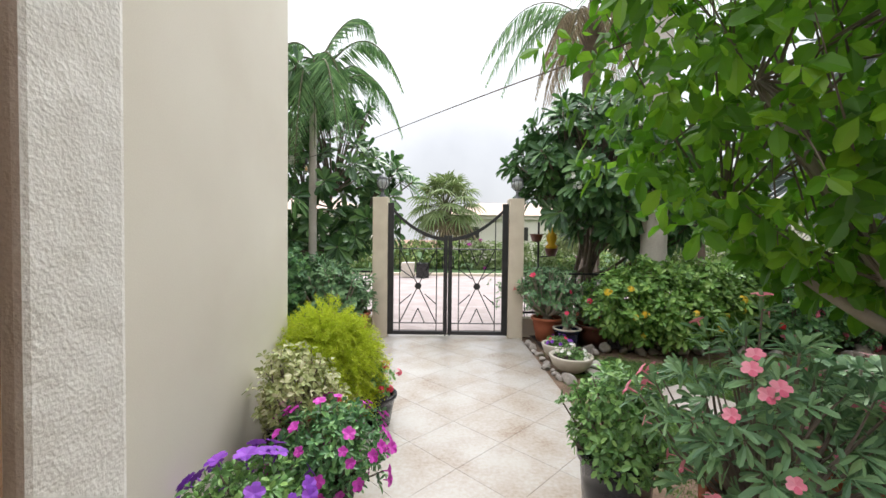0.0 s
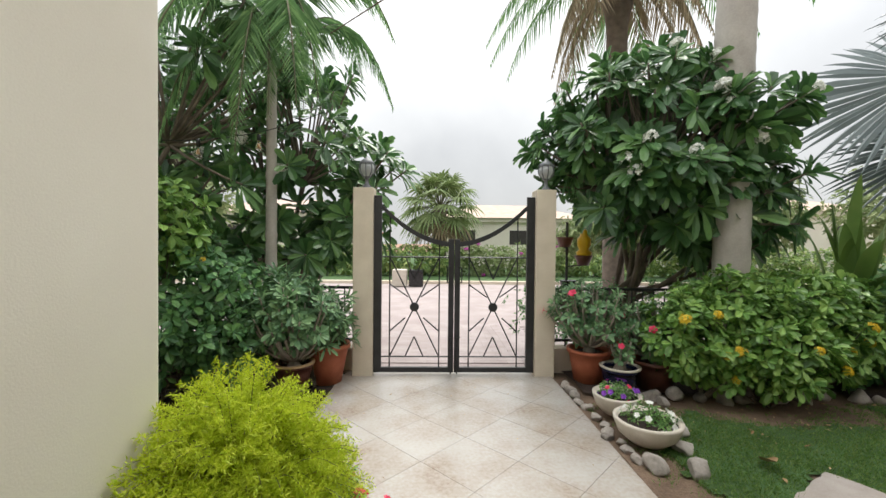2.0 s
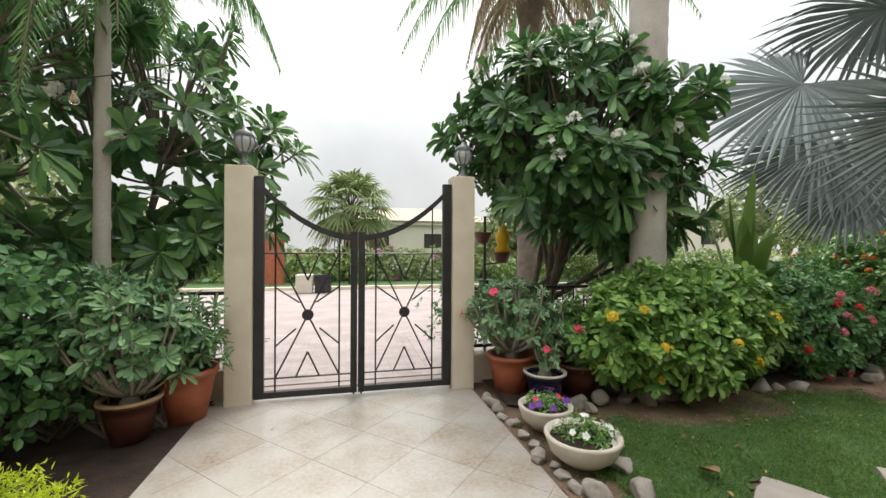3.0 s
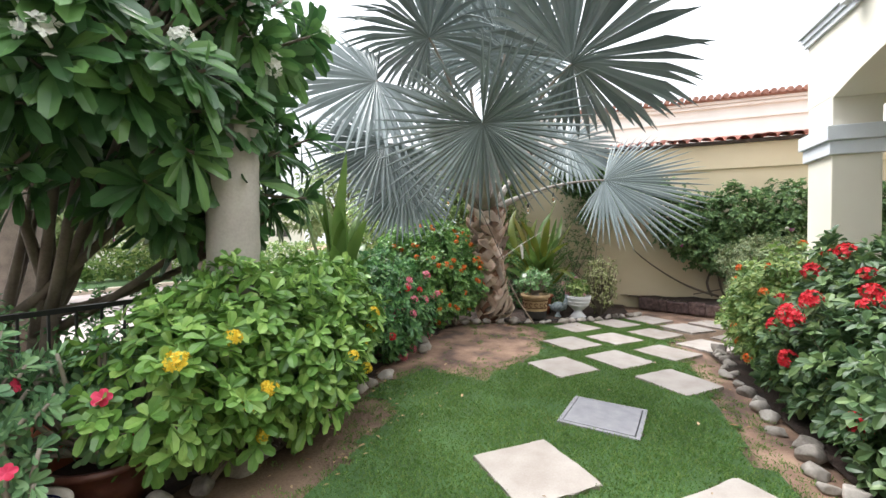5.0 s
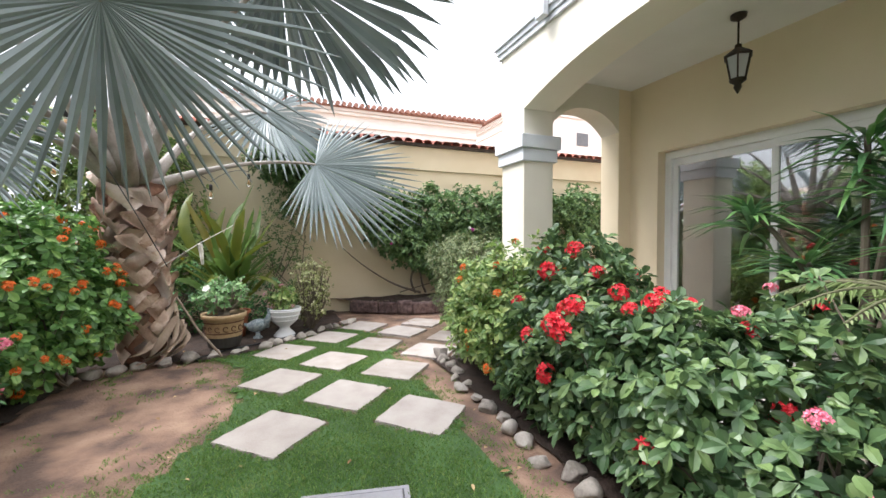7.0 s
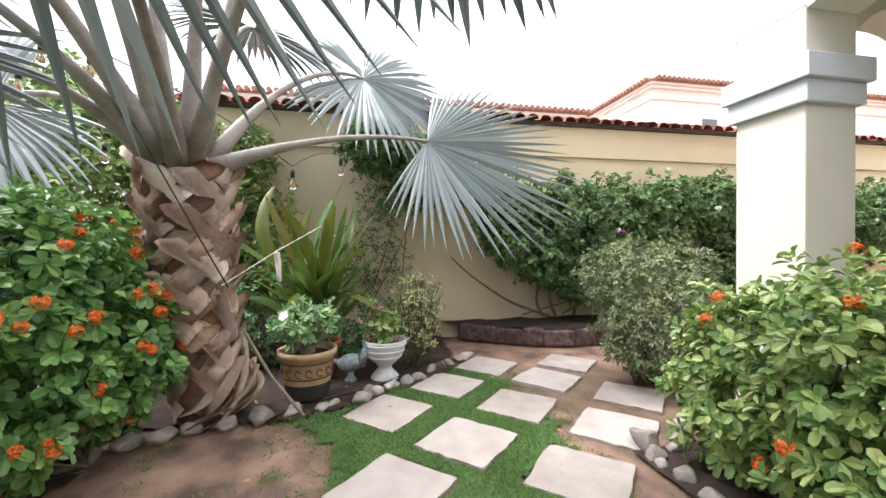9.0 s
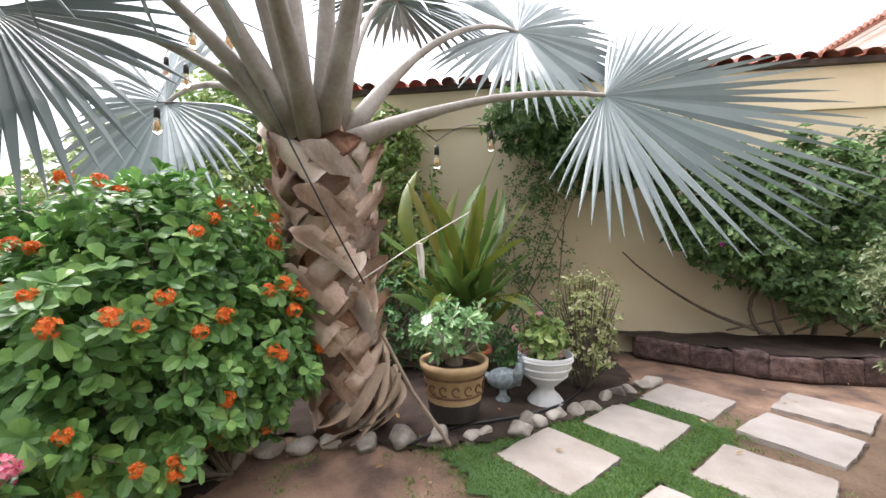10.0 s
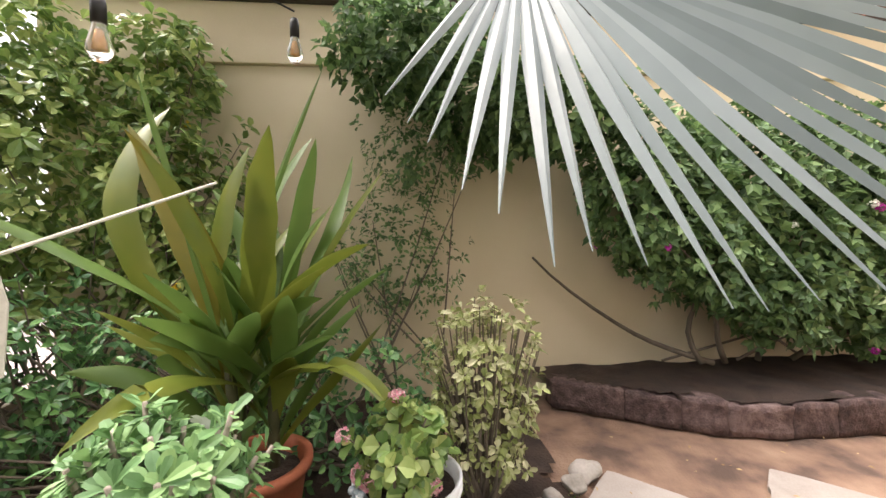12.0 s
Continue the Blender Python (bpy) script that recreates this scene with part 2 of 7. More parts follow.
PALE_BARK = surface("pale_swollen_bark", [(0.25, (0.26, 0.22, 0.18)), (0.75, (0.4, 0.35, 0.29))], 0.8, 9, 80, 0.4, depth=0.006)
STEM = surface("green_stem", [(0.25, (0.06, 0.07, 0.03)), (0.75, (0.14, 0.13, 0.07))], 0.8, 9, 80, 0.2)

L_IXORA = leafy("ixora_leaf", [(0.15, (0.071, 0.157, 0.045)), (0.5, (0.155, 0.315, 0.091)), (0.85, (0.341, 0.551, 0.161))])
L_IXPALE = leafy("pale_ixora_leaf", [(0.15, (0.093, 0.18, 0.048)), (0.5, (0.219, 0.334, 0.093)), (0.85, (0.451, 0.52, 0.184))])
L_RED = leafy("red_ixora_leaf", [(0.15, (0.044, 0.091, 0.041)), (0.5, (0.098, 0.171, 0.07)), (0.85, (0.211, 0.308, 0.111))])
L_DARK = leafy("dark_shrub_leaf", [(0.15, (0.059, 0.138, 0.057)), (0.5, (0.109, 0.259, 0.097)), (0.85, (0.24, 0.457, 0.146))])
L_FRANG = leafy("frangipani_leaf", [(0.15, (0.038, 0.097, 0.035)), (0.5, (0.072, 0.168, 0.055)), (0.85, (0.178, 0.336, 0.1))], 0.35, 0.25, 9.0)
L_BRIGHT = leafy("bright_tree_leaf", [(0.1, (0.051, 0.144, 0.009)), (0.5, (0.115, 0.3, 0.017)), (0.9, (0.255, 0.466, 0.028))], 0.4, 0.45, 9.0)
L_FERN = leafy("asparagus_fern_leaf", [(0.1, (0.3, 0.4, 0.016)), (0.5, (0.5, 0.6, 0.03)), (0.9, (0.66, 0.7, 0.07))], 0.6, 0.5)
L_GREY = leafy("desert_rose_leaf", [(0.1, (0.101, 0.219, 0.085)), (0.5, (0.185, 0.347, 0.139)), (0.9, (0.335, 0.529, 0.217))], 0.45, 0.2)
L_ROSE = leafy("dark_desert_rose_leaf", [(0.1, (0.077, 0.169, 0.084)), (0.5, (0.149, 0.282, 0.128)), (0.9, (0.284, 0.454, 0.204))], 0.45, 0.2)
L_VARI = leafy("variegated_leaf", [(0.1, (0.17, 0.21, 0.06)), (0.45, (0.36, 0.4, 0.15)), (0.8, (0.62, 0.6, 0.38))], 0.5, 0.25)
L_BOUG = leafy("bougainvillea_leaf", [(0.1, (0.057, 0.112, 0.046)), (0.5, (0.12, 0.218, 0.08)), (0.9, (0.259, 0.394, 0.148))], 0.5, 0.3)
L_CORDY = leafy("broad_strap_leaf", [(0.1, (0.066, 0.112, 0.019)), (0.45, (0.133, 0.186, 0.029)), (0.75, (0.25, 0.25, 0.038)), (0.95, (0.475, 0.357, 0.039))], 0.4, 0.3, 6.0)
L_DEEP = leafy("deep_strap_leaf", [(0.1, (0.05, 0.107, 0.028)), (0.45, (0.101, 0.189, 0.044)), (0.75, (0.176, 0.265, 0.063)), (0.95, (0.328, 0.34, 0.076))], 0.4, 0.25, 6.0)
L_BRONZE = leafy("bronze_strap_leaf", [(0.1, (0.1, 0.1, 0.03)), (0.4, (0.16, 0.16, 0.03)), (0.7, (0.26, 0.21, 0.03)), (0.95, (0.4, 0.27, 0.04))], 0.4, 0.3, 8.0)
L_PRIVET = leafy("privet_leaf", [(0.1, (0.075, 0.115, 0.045)), (0.5, (0.155, 0.2, 0.085)), (0.9, (0.3, 0.33, 0.17))], 0.5, 0.2)
L_LIME = leafy("young_ixora_leaf", [(0.15, (0.082, 0.18, 0.038)), (0.5, (0.184, 0.348, 0.075)), (0.85, (0.369, 0.546, 0.143))])
L_PALM = leafy("feather_palm_leaf", [(0.1, (0.086, 0.182, 0.07)), (0.5, (0.166, 0.317, 0.118)), (0.9, (0.343, 0.53, 0.224))], 0.5, 0.3)
L_FARPALM = leafy("light_fan_palm_leaf", [(0.1, (0.12, 0.18, 0.06)), (0.5, (0.22, 0.29, 0.11)), (0.9, (0.36, 0.4, 0.2))], 0.6, 0.3)
L_DRY = leafy("dry_frond", [(0.1, (0.2, 0.15, 0.09)), (0.5, (0.33, 0.27, 0.17)), (0.9, (0.45, 0.39, 0.27))], 0.8, 0.3)
L_SILVER = leafy("silver_fan_leaf", [(0.1, (0.128, 0.159, 0.161)), (0.5, (0.219, 0.261, 0.265)), (0.9, (0.326, 0.37, 0.378))], 0.36, 0.04, 5.0)
F_RED = leafy("red_flower", [(0.2, (0.62, 0.012, 0.03)), (0.8, (0.85, 0.05, 0.07))], 0.6, 0.2)
F_ORANGE = leafy("orange_flower", [(0.2, (0.75, 0.12, 0.015)), (0.8, (0.9, 0.26, 0.04))], 0.6, 0.2)
F_PINK = leafy("pink_flower", [(0.2, (0.7, 0.1, 0.2)), (0.8, (0.85, 0.33, 0.42))], 0.6, 0.2)
F_PALEPINK = leafy("pale_pink_flower", [(0.2, (0.75, 0.25, 0.35)), (0.8, (0.88, 0.62, 0.66))], 0.6, 0.25)
F_CRIMSON = leafy("crimson_flower", [(0.2, (0.65, 0.015, 0.07)), (0.8, (0.8, 0.06, 0.15))], 0.6, 0.2)
F_MAGENTA = leafy("magenta_flower", [(0.2, (0.42, 0.012, 0.3)), (0.8, (0.62, 0.07, 0.5))], 0.6, 0.2)
F_VIOLET = leafy("violet_flower", [(0.2, (0.14, 0.02, 0.35)), (0.8, (0.3, 0.08, 0.55))], 0.6, 0.2)
F_YELLOW = leafy("yellow_flower", [(0.2, (0.8, 0.52, 0.02)), (0.8, (0.9, 0.72, 0.08))], 0.6, 0.2)
F_WHITE = leafy("white_flower", [(0.2, (0.75, 0.75, 0.68)), (0.8, (0.86, 0.86, 0.82))], 0.6, 0.2)
YELLOW = surface("yellow_plastic", [(0.3, (0.75, 0.42, 0.01)), (0.7, (0.85, 0.55, 0.02))], 0.4, 9, 60, 0.05)
FRAME_WHITE = surface("white_window_frame", [(0.3, (0.7, 0.7, 0.69)), (0.7, (0.78, 0.78, 0.77))], 0.4, 8, 80, 0.05)
BRONZE = surface("dark_bronze", [(0.3, (0.018, 0.013, 0.01)), (0.7, (0.06, 0.045, 0.035))], 0.45, 20, 90, 0.2, metal=0.6)
GLASS = plain("window_glass", (0.75, 0.8, 0.8), 0.02, 0, 1.0)
GLASS.node_tree.nodes["Principled BSDF"].inputs["IOR"].default_value = 2.9
BULBGLASS = plain("bulb_glass", (0.95, 0.9, 0.82), 0.03, 0, 0.9)
FILAMENT = surface("amber_filament", [(0.3, (0.6, 0.3, 0.08)), (0.7, (0.75, 0.42, 0.14))], 0.4, 20, 90, 0.05)
BLACKPLASTIC = plain("black_plastic", (0.015, 0.015, 0.016), 0.45)
# near-black base colour stands in for the shade indoors
DARKROOM = surface("shaded_room_wall", [(0.3, (0.045, 0.042, 0.04)), (0.7, (0.08, 0.075, 0.07))], 0.9, 2, 50, 0.05)
ROPE = surface("pale_rope", [(0.3, (0.55, 0.52, 0.46)), (0.7, (0.7, 0.67, 0.6))], 0.9, 40, 200, 0.4)
WOOD = surface("weathered_stick", [(0.3, (0.22, 0.16, 0.12)), (0.7, (0.38, 0.3, 0.24))], 0.9, 20, 120, 0.4)
BIRD = surface("grey_painted_stone", [(0.3, (0.1, 0.13, 0.15)), (0.5, (0.28, 0.33, 0.36)), (0.75, (0.6, 0.63, 0.64))], 0.6, 28, 120, 0.5)
FRONDBACK = surface("roof_underlay", [(0.3, (0.05, 0.035, 0.03)), (0.7, (0.1, 0.08, 0.07))], 0.9, 4, 40, 0.2)
BROWN_DOOR = surface("brown_door_paint", [(0.3, (0.17, 0.09, 0.045)), (0.7, (0.25, 0.14, 0.075))], 0.5, 6, 80, 0.1)


# ---- building blocks ----
rng = np.random.default_rng(7)
V3 = np.array


def mesh_np(name, V, T, material, smooth=False):
    V, T = np.asarray(V, np.float32), np.asarray(T, np.int32)
    me = bpy.data.meshes.new(name)
    me.vertices.add(len(V))
    me.vertices.foreach_set("co", V.ravel())
    me.loops.add(T.size)
    me.loops.foreach_set("vertex_index", T.ravel())
    me.polygons.add(len(T))
    me.polygons.foreach_set("loop_start", np.arange(len(T), dtype=np.int32) * 3)
    me.polygons.foreach_set("use_smooth", np.full(len(T), smooth))
    me.update(calc_edges=True)
    me.materials.append(material)
    return me


def mesh_bm(name, bm, material, smooth=False):
    bmesh.ops.recalc_face_normals(bm, faces=bm.faces)
    me = bpy.data.meshes.new(name)
    bm.to_mesh(me)
    bm.free()
    if smooth:
        me.polygons.foreach_set("use_smooth", [True] * len(me.polygons))
    me.materials.append(material)
    return me


class Geo:
    """Gathers triangles."""

    def __init__(self):
        self.v, self.t, self.n = [], [], 0

    def add(self, V, T):
        if len(V):
            self.v.append(np.asarray(V, float))
            self.t.append(np.asarray(T, int) + self.n)
            self.n += len(V)
        return self

    def mesh(self, name, material, smooth=False):
        return mesh_np(name, np.concatenate(self.v), np.concatenate(self.t), material, smooth)


def part(name, data, material, parent, label="", smooth=False):
    """ONE mesh object under a thing or part; data: a bmesh, a Geo or a mesh."""
    if isinstance(data, Geo):
        data = data.mesh(name, material, smooth)
    elif not isinstance(data, bpy.types.Mesh):
        data = mesh_bm(name, data, material, smooth)
    ob = new(name, data)
    ob.parent = parent
    if label:
        ob["label"] = label
    return ob


def thing(name, label, category, at=(0, 0, 0), turn=0.0, group="", kind=""):
    ob = new(name)
    ob.empty_display_size = 0.1
    ob.matrix_basis = pose(at[0], at[1], at[2] if len(at) > 2 else 0, 0, 0, turn)
    return tagged(ob, label, category, group, kind)


def solid(name, data, material, label, category, at=(0, 0, 0), kind="", group="", smooth=False):
    if isinstance(data, Geo):
        data = data.mesh(name, material, smooth)
    elif not isinstance(data, bpy.types.Mesh):
        data = mesh_bm(name, data, material, smooth)
    ob = new(name, data)
    ob.matrix_basis = pose(*at)
    return tagged(ob, label, category, group, kind)


def box_bm(bm, x0, y0, z0, x1, y1, z1, bevel=0.0):
    m = Matrix.LocRotScale(((x0 + x1) / 2, (y0 + y1) / 2, (z0 + z1) / 2), None, (abs(x1 - x0), abs(y1 - y0), abs(z1 - z0)))
    made = bmesh.ops.create_cube(bm, size=1, matrix=m)
    if bevel:
        es = {e for v in made["verts"] for e in v.link_edges}
        bmesh.ops.bevel(bm, geom=list(es), offset=bevel, segments=2, affect="EDGES", profile=0.6)
    return bm


def box(*a, bevel=0.0):
    return box_bm(bmesh.new(), *a, bevel=bevel)


def prism(outline, axis, a, b, bm=None):
    """A flat outline of (u, v) pushed from a to b along an axis: x: (y, z), y: (x, z), z: (x, y)."""
    bm = bm or bmesh.new()
    put = {"x": lambda u, v, w: (w, u, v), "y": lambda u, v, w: (u, w, v), "z": lambda u, v, w: (u, v, w)}[axis]
    lo = [bm.verts.new(put(u, v, a)) for u, v in outline]
    hi = [bm.verts.new(put(u, v, b)) for u, v in outline]
    bm.faces.new(lo)
    bm.faces.new(hi[::-1])
    k = len(lo)
    for i in range(k):
        bm.faces.new((lo[i], lo[(i + 1) % k], hi[(i + 1) % k], hi[i]))
    return bm


def lathe(profile, sides=28, bm=None, wobble=0.0):
    """A profile of (radius, height) turned round z; closed where the radius is 0."""
    bm = bm or bmesh.new()
    rings = []
    for r, z in profile:
        if r < 1e-5:
            rings.append([bm.verts.new((0, 0, z))])
        else:
            rings.append([bm.verts.new((r * math.cos(a) * (1 + wobble * math.sin(3 * a)), r * math.sin(a), z)) for a in np.linspace(0, 2 * math.pi, sides, endpoint=False)])
    for p, q in zip(rings, rings[1:]):
        for i in range(sides):
            j = (i + 1) % sides
            if len(p) == 1 and len(q) == 1:
                continue
            if len(p) == 1:
                bm.faces.new((p[0], q[j], q[i]))
            elif len(q) == 1:
                bm.faces.new((p[i], p[j], q[0]))
            else:
                bm.faces.new((p[i], p[j], q[j], q[i]))
    return bm


def unit(a):
    a = np.asarray(a, float)
    return a / np.maximum(np.linalg.norm(a, axis=-1, keepdims=True), 1e-9)


def tube(pts, radii, sides=6):
    P = np.asarray(pts, float)
    R = np.broadcast_to(np.asarray(radii, float), len(P))
    D = unit(np.gradient(P, axis=0))
    ref = V3([0.31, 0.2, 0.93]) if abs(D[0][2]) < 0.8 else V3([1.0, 0.1, 0])
    X = unit(np.cross(D, ref))
    Y = np.cross(D, X)
    a = np.linspace(0, 2 * math.pi, sides, endpoint=False)
    V = (P[:, None] + R[:, None, None] * (X[:, None] * np.cos(a)[None, :, None] + Y[:, None] * np.sin(a)[None, :, None])).reshape(-1, 3)
    T = []
    for k in range(len(P) - 1):
        for i in range(sides):
            j = (i + 1) % sides
            a0, b0, c0, d0 = k * sides + i, k * sides + j, (k + 1) * sides + j, (k + 1) * sides + i
            T += [(a0, b0, c0), (a0, c0, d0)]
    for e, s in ((0, -1), ((len(P) - 1) * sides, 1)):
        for i in range(1, sides - 1):
            T.append((e, e + i + 1, e + i) if s < 0 else (e, e + i, e + i + 1))
    return V, T


def curve_pts(a, b, c, n=8):
    """A bent line from a by b to c."""
    a, b, c = map(V3, (a, b, c))
    t = np.linspace(0, 1, n)[:, None]
    return (1 - t) ** 2 * a + 2 * t * (1 - t) * b + t * t * c


def leaf_form(widest=0.45, fold=0.18, simple=False):
    """Unit leaf: x across, y along, z up."""
    if simple:
        return V3([(0, 0, 0), (-0.5, widest, fold), (0.5, widest, fold), (0, 1, 0)]), V3([(0, 3, 1), (0, 2, 3)])
    w2 = min(0.92, widest + 0.33)
    return (V3([(0, 0, 0), (-0.5, widest, fold), (0, widest, 0), (0.5, widest, fold), (-0.39, w2, fold * 0.7), (0, w2, 0), (0.39, w2, fold * 0.7), (0, 1, -0.02)]),
            V3([(0, 2, 1), (0, 3, 2), (1, 2, 5), (1, 5, 4), (2, 3, 6), (2, 6, 5), (4, 5, 7), (5, 6, 7)]))


def set_leaves(form, P, D, N, L, W, droop=0.15):
    """Many leaves at once: at P along D with upper side N."""
    F, T = form
    P, D = np.asarray(P, float), unit(D)
    X = unit(np.cross(D, N))
    Z = np.cross(X, D)
    n, k = len(P), len(F)
    L, W = np.broadcast_to(L, n)[:, None, None], np.broadcast_to(W, n)[:, None, None]
    V = P[:, None] + F[None, :, 0:1] * W * X[:, None] + F[None, :, 1:2] * L * D[:, None] + F[None, :, 2:3] * W * Z[:, None]
    V[:, :, 2] -= (F[None, :, 1] ** 2) * L[:, :, 0] * droop
    return V.reshape(-1, 3), (T[None] + (np.arange(n) * k)[:, None, None]).reshape(-1, 3)


def whorls(r, tips, axes, count, open_deg, L, W, vary=0.25, back=0.04):
    """Leaves standing round each twig tip: places, directions, upper sides, lengths, widths."""
    n = len(tips)
    axes = unit(axes)
    X = unit(np.cross(axes, r.normal(size=(n, 3))))
    Y = np.cross(axes, X)
    phi = (np.arange(count)[None] * 2.4 + r.uniform(0, 6.28, (n, 1)))
    th = np.radians(r.normal(open_deg, 16, (n, count)))
    out = X[:, None] * np.cos(phi)[..., None] + Y[:, None] * np.sin(phi)[..., None]
    D = axes[:, None] * np.cos(th)[..., None] + out * np.sin(th)[..., None]
    N = axes[:, None] * np.sin(th)[..., None] - out * np.cos(th)[..., None] + V3([0, 0, 0.25])
    P = tips[:, None] - axes[:, None] * (r.uniform(0, back, (n, count, 1))) + out * 0.004
    s = r.uniform(1 - vary, 1 + vary, (n, count))
    return P.reshape(-1, 3), D.reshape(-1, 3), N.reshape(-1, 3), (L * s).ravel(), (W * s).ravel()


def blob_points(r, blobs, n, inner=0.35, floor=0.03):
    """Twig tips on and in rounded lumps (x, y, z, rx, ry, rz), with an uneven outline."""
    B = V3(blobs)
    area = (B[:, 3] * B[:, 4] * B[:, 5]) ** (2 / 3)
    k = r.choice(len(B), size=n * 3, p=area / area.sum())
    d = unit(r.normal(size=(n * 3, 3)))
    lump = 1 + 0.16 * np.sin(d[:, 0] * 5 + k * 1.7) * np.sin(d[:, 1] * 6 + k) + 0.12 * np.sin(d[:, 2] * 9 + d[:, 0] * 7 + k * 2.1)
    s = np.where(r.random(n * 3) < inner, r.uniform(0.45, 0.85, n * 3), r.uniform(0.82, 1.03, n * 3)) * lump
    P = B[k, :3] + d * B[k, 3:] * s[:, None]
    keep = P[:, 2] > floor
    for i in range(len(B)):
        q = np.linalg.norm((P - B[i, :3]) / B[i, 3:], axis=1)
        keep &= (q > 0.72) | (k == i)
    P, d = P[keep][:n], d[keep][:n]
    return P, unit(d * V3([1, 1, 0.7]) + V3([0, 0, 0.45]))


def twig_geo(r, roots, tips, pick, rad=0.006):
    g = Geo()
    for i in pick:
        a = V3(roots[r.integers(len(roots))])
        b = tips[i]
        m = a * 0.45 + b * 0.55 + V3([0, 0, -0.12 * (b[2] - a[2])]) + r.normal(size=3) * 0.03
        pts = curve_pts(a, m, b, 6)
        g.add(*tube(pts, np.linspace(rad * 1.8, rad * 0.5, 6), 5))
    return g


def flower_ball(r, size, material, petals=26, name="flower_head"):
    """A dome of many small four-petalled flowers."""
    g = Geo()
    d = unit(r.normal(size=(petals, 3)) + V3([0, 0, 0.8]))
    form = leaf_form(0.55, 0.1, True)
    X = unit(np.cross(d, r.normal(size=(petals, 3))))
    Y = np.cross(d, X)
    c = d * size * r.uniform(0.75, 1.0, (petals, 1)) * V3([1, 1, 0.75])
    for q in range(4):
        dirs = X * math.cos(q * 1.571) + Y * math.sin(q * 1.571) + d * 0.35
        g.add(*set_leaves(form, c, dirs, d, size * 0.42, size * 0.3, 0.0))
    g.add(*tube([(0, 0, -size * 0.8), (0, 0, size * 0.3)], [size * 0.1, size * 0.1], 5))
    return g.mesh(name, material)


def open_flower(r, size, material, petals=5, name="flower"):
    """One open flower with broad petals."""
    g = Geo()
    a = np.arange(petals) * 2 * math.pi / petals
    D = np.stack([np.cos(a), np.sin(a), np.full(petals, 0.35)], 1)
    N = np.stack([-np.cos(a) * 0.35, -np.sin(a) * 0.35, np.ones(petals)], 1)
    g.add(*set_leaves(leaf_form(0.6, 0.12), np.zeros((petals, 3)) + V3([0, 0, 0.002]), D, N, size, size * 0.8, 0.2))
    g.add(*tube([(0, 0, -size * 0.9), (0, 0, 0.003)], [size * 0.07, size * 0.12], 5))
    return g.mesh(name, material)


def stick_flowers(r, parent, meshes, P, axes, name="flower_head", scale=(0.8, 1.2), lift=0.01):
    for i, (p, a) in enumerate(zip(P, axes)):
        ob = new(name, meshes[i % len(meshes)])
        ob.parent = parent
        q = Vector(a).to_track_quat("Z", "Y")
        ob.matrix_basis = Matrix.LocRotScale(Vector(p + unit(a) * lift), q, Vector((1, 1, 1)) * r.uniform(*scale))


def shrub(name, label, at, blobs, tips, leaf, mat, flowers=(), seed=1, per=6, open_deg=62, L=0.06, W=0.03, category="shrub", widest=0.5, simple=False, group="", inner=0.35, roots=None, twigs=70, droop=0.2, floor=0.03, parent=None):
    """Leafy shrub: stems, foliage and its flower heads. blobs are relative to at."""
    r = np.random.default_rng(seed)
    t = parent or thing(name, label, category, at, group=group)
    P, A = blob_points(r, blobs, tips, inner, floor)
    f = Geo().add(*set_leaves(leaf_form(widest, 0.2, simple), *whorls(r, P, A + r.normal(size=A.shape) * 0.35, per, open_deg, L, W), droop=droop))
    fo = part("foliage", f, mat, t)
    fo["kind"] = "stuff"
    if roots is None:
        roots = [(b[0] * 0.75 + r.normal() * 0.05, b[1] * 0.75 + r.normal() * 0.05, 0.0) for b in blobs for _ in range(3)]
    tagged(part("branchwork", twig_geo(r, roots, P, r.choice(len(P), min(twigs, len(P)), replace=False)), BARK, t), kind="stuff")
    for kind, fm, size, count, where, fname in flowers:
        meshes = [flower_ball(r, size, fm) if kind == "ball" else open_flower(r, size, fm) for _ in range(2)]
        ok = np.where(where(P + V3([at[0], at[1], at[2] if len(at) > 2 else 0])))[0]
        B = V3(blobs)
        out = np.min(np.linalg.norm((P[ok][:, None] - B[None, :, :3]) / B[None, :, 3:], axis=2), axis=1)
        ok = ok[np.argsort(-out)][:max(count, int(len(ok) * 0.35))]
        far = r.permutation(ok)[:count]
        stick_flowers(r, t, meshes, P[far], A[far], fname, lift=L * 0.55)
    return t


def pot(name, label, at, profile, mat, category="plant pot", soil_z=None, soil_r=None, rim=None, parent=None):
    t = thing(name, label, category, at)
    part("body", lathe(profile), mat, t, smooth=True)
    if rim:
        part("rim", lathe(rim[0]), rim[1], t, smooth=True)
    if soil_z:
        part("soil", lathe([(soil_r, soil_z - 0.02), (soil_r, soil_z), (soil_r * 0.5, soil_z + 0.012), (0, soil_z + 0.015)]), BED, t)
    return t


def pot_profile(r0, r1, h, wall=0.018, lip=0.015):
    return [(0, 0), (r0, 0), (r0 * 0.3 + r1 * 0.7, h * 0.65), (r1, h * 0.9), (r1 + lip, h * 0.9), (r1 + lip, h), (r1 - wall + lip * 0.3, h), (r1 - wall, h * 0.85), (r0 * 0.8, h * 0.3), (0, h * 0.3)]


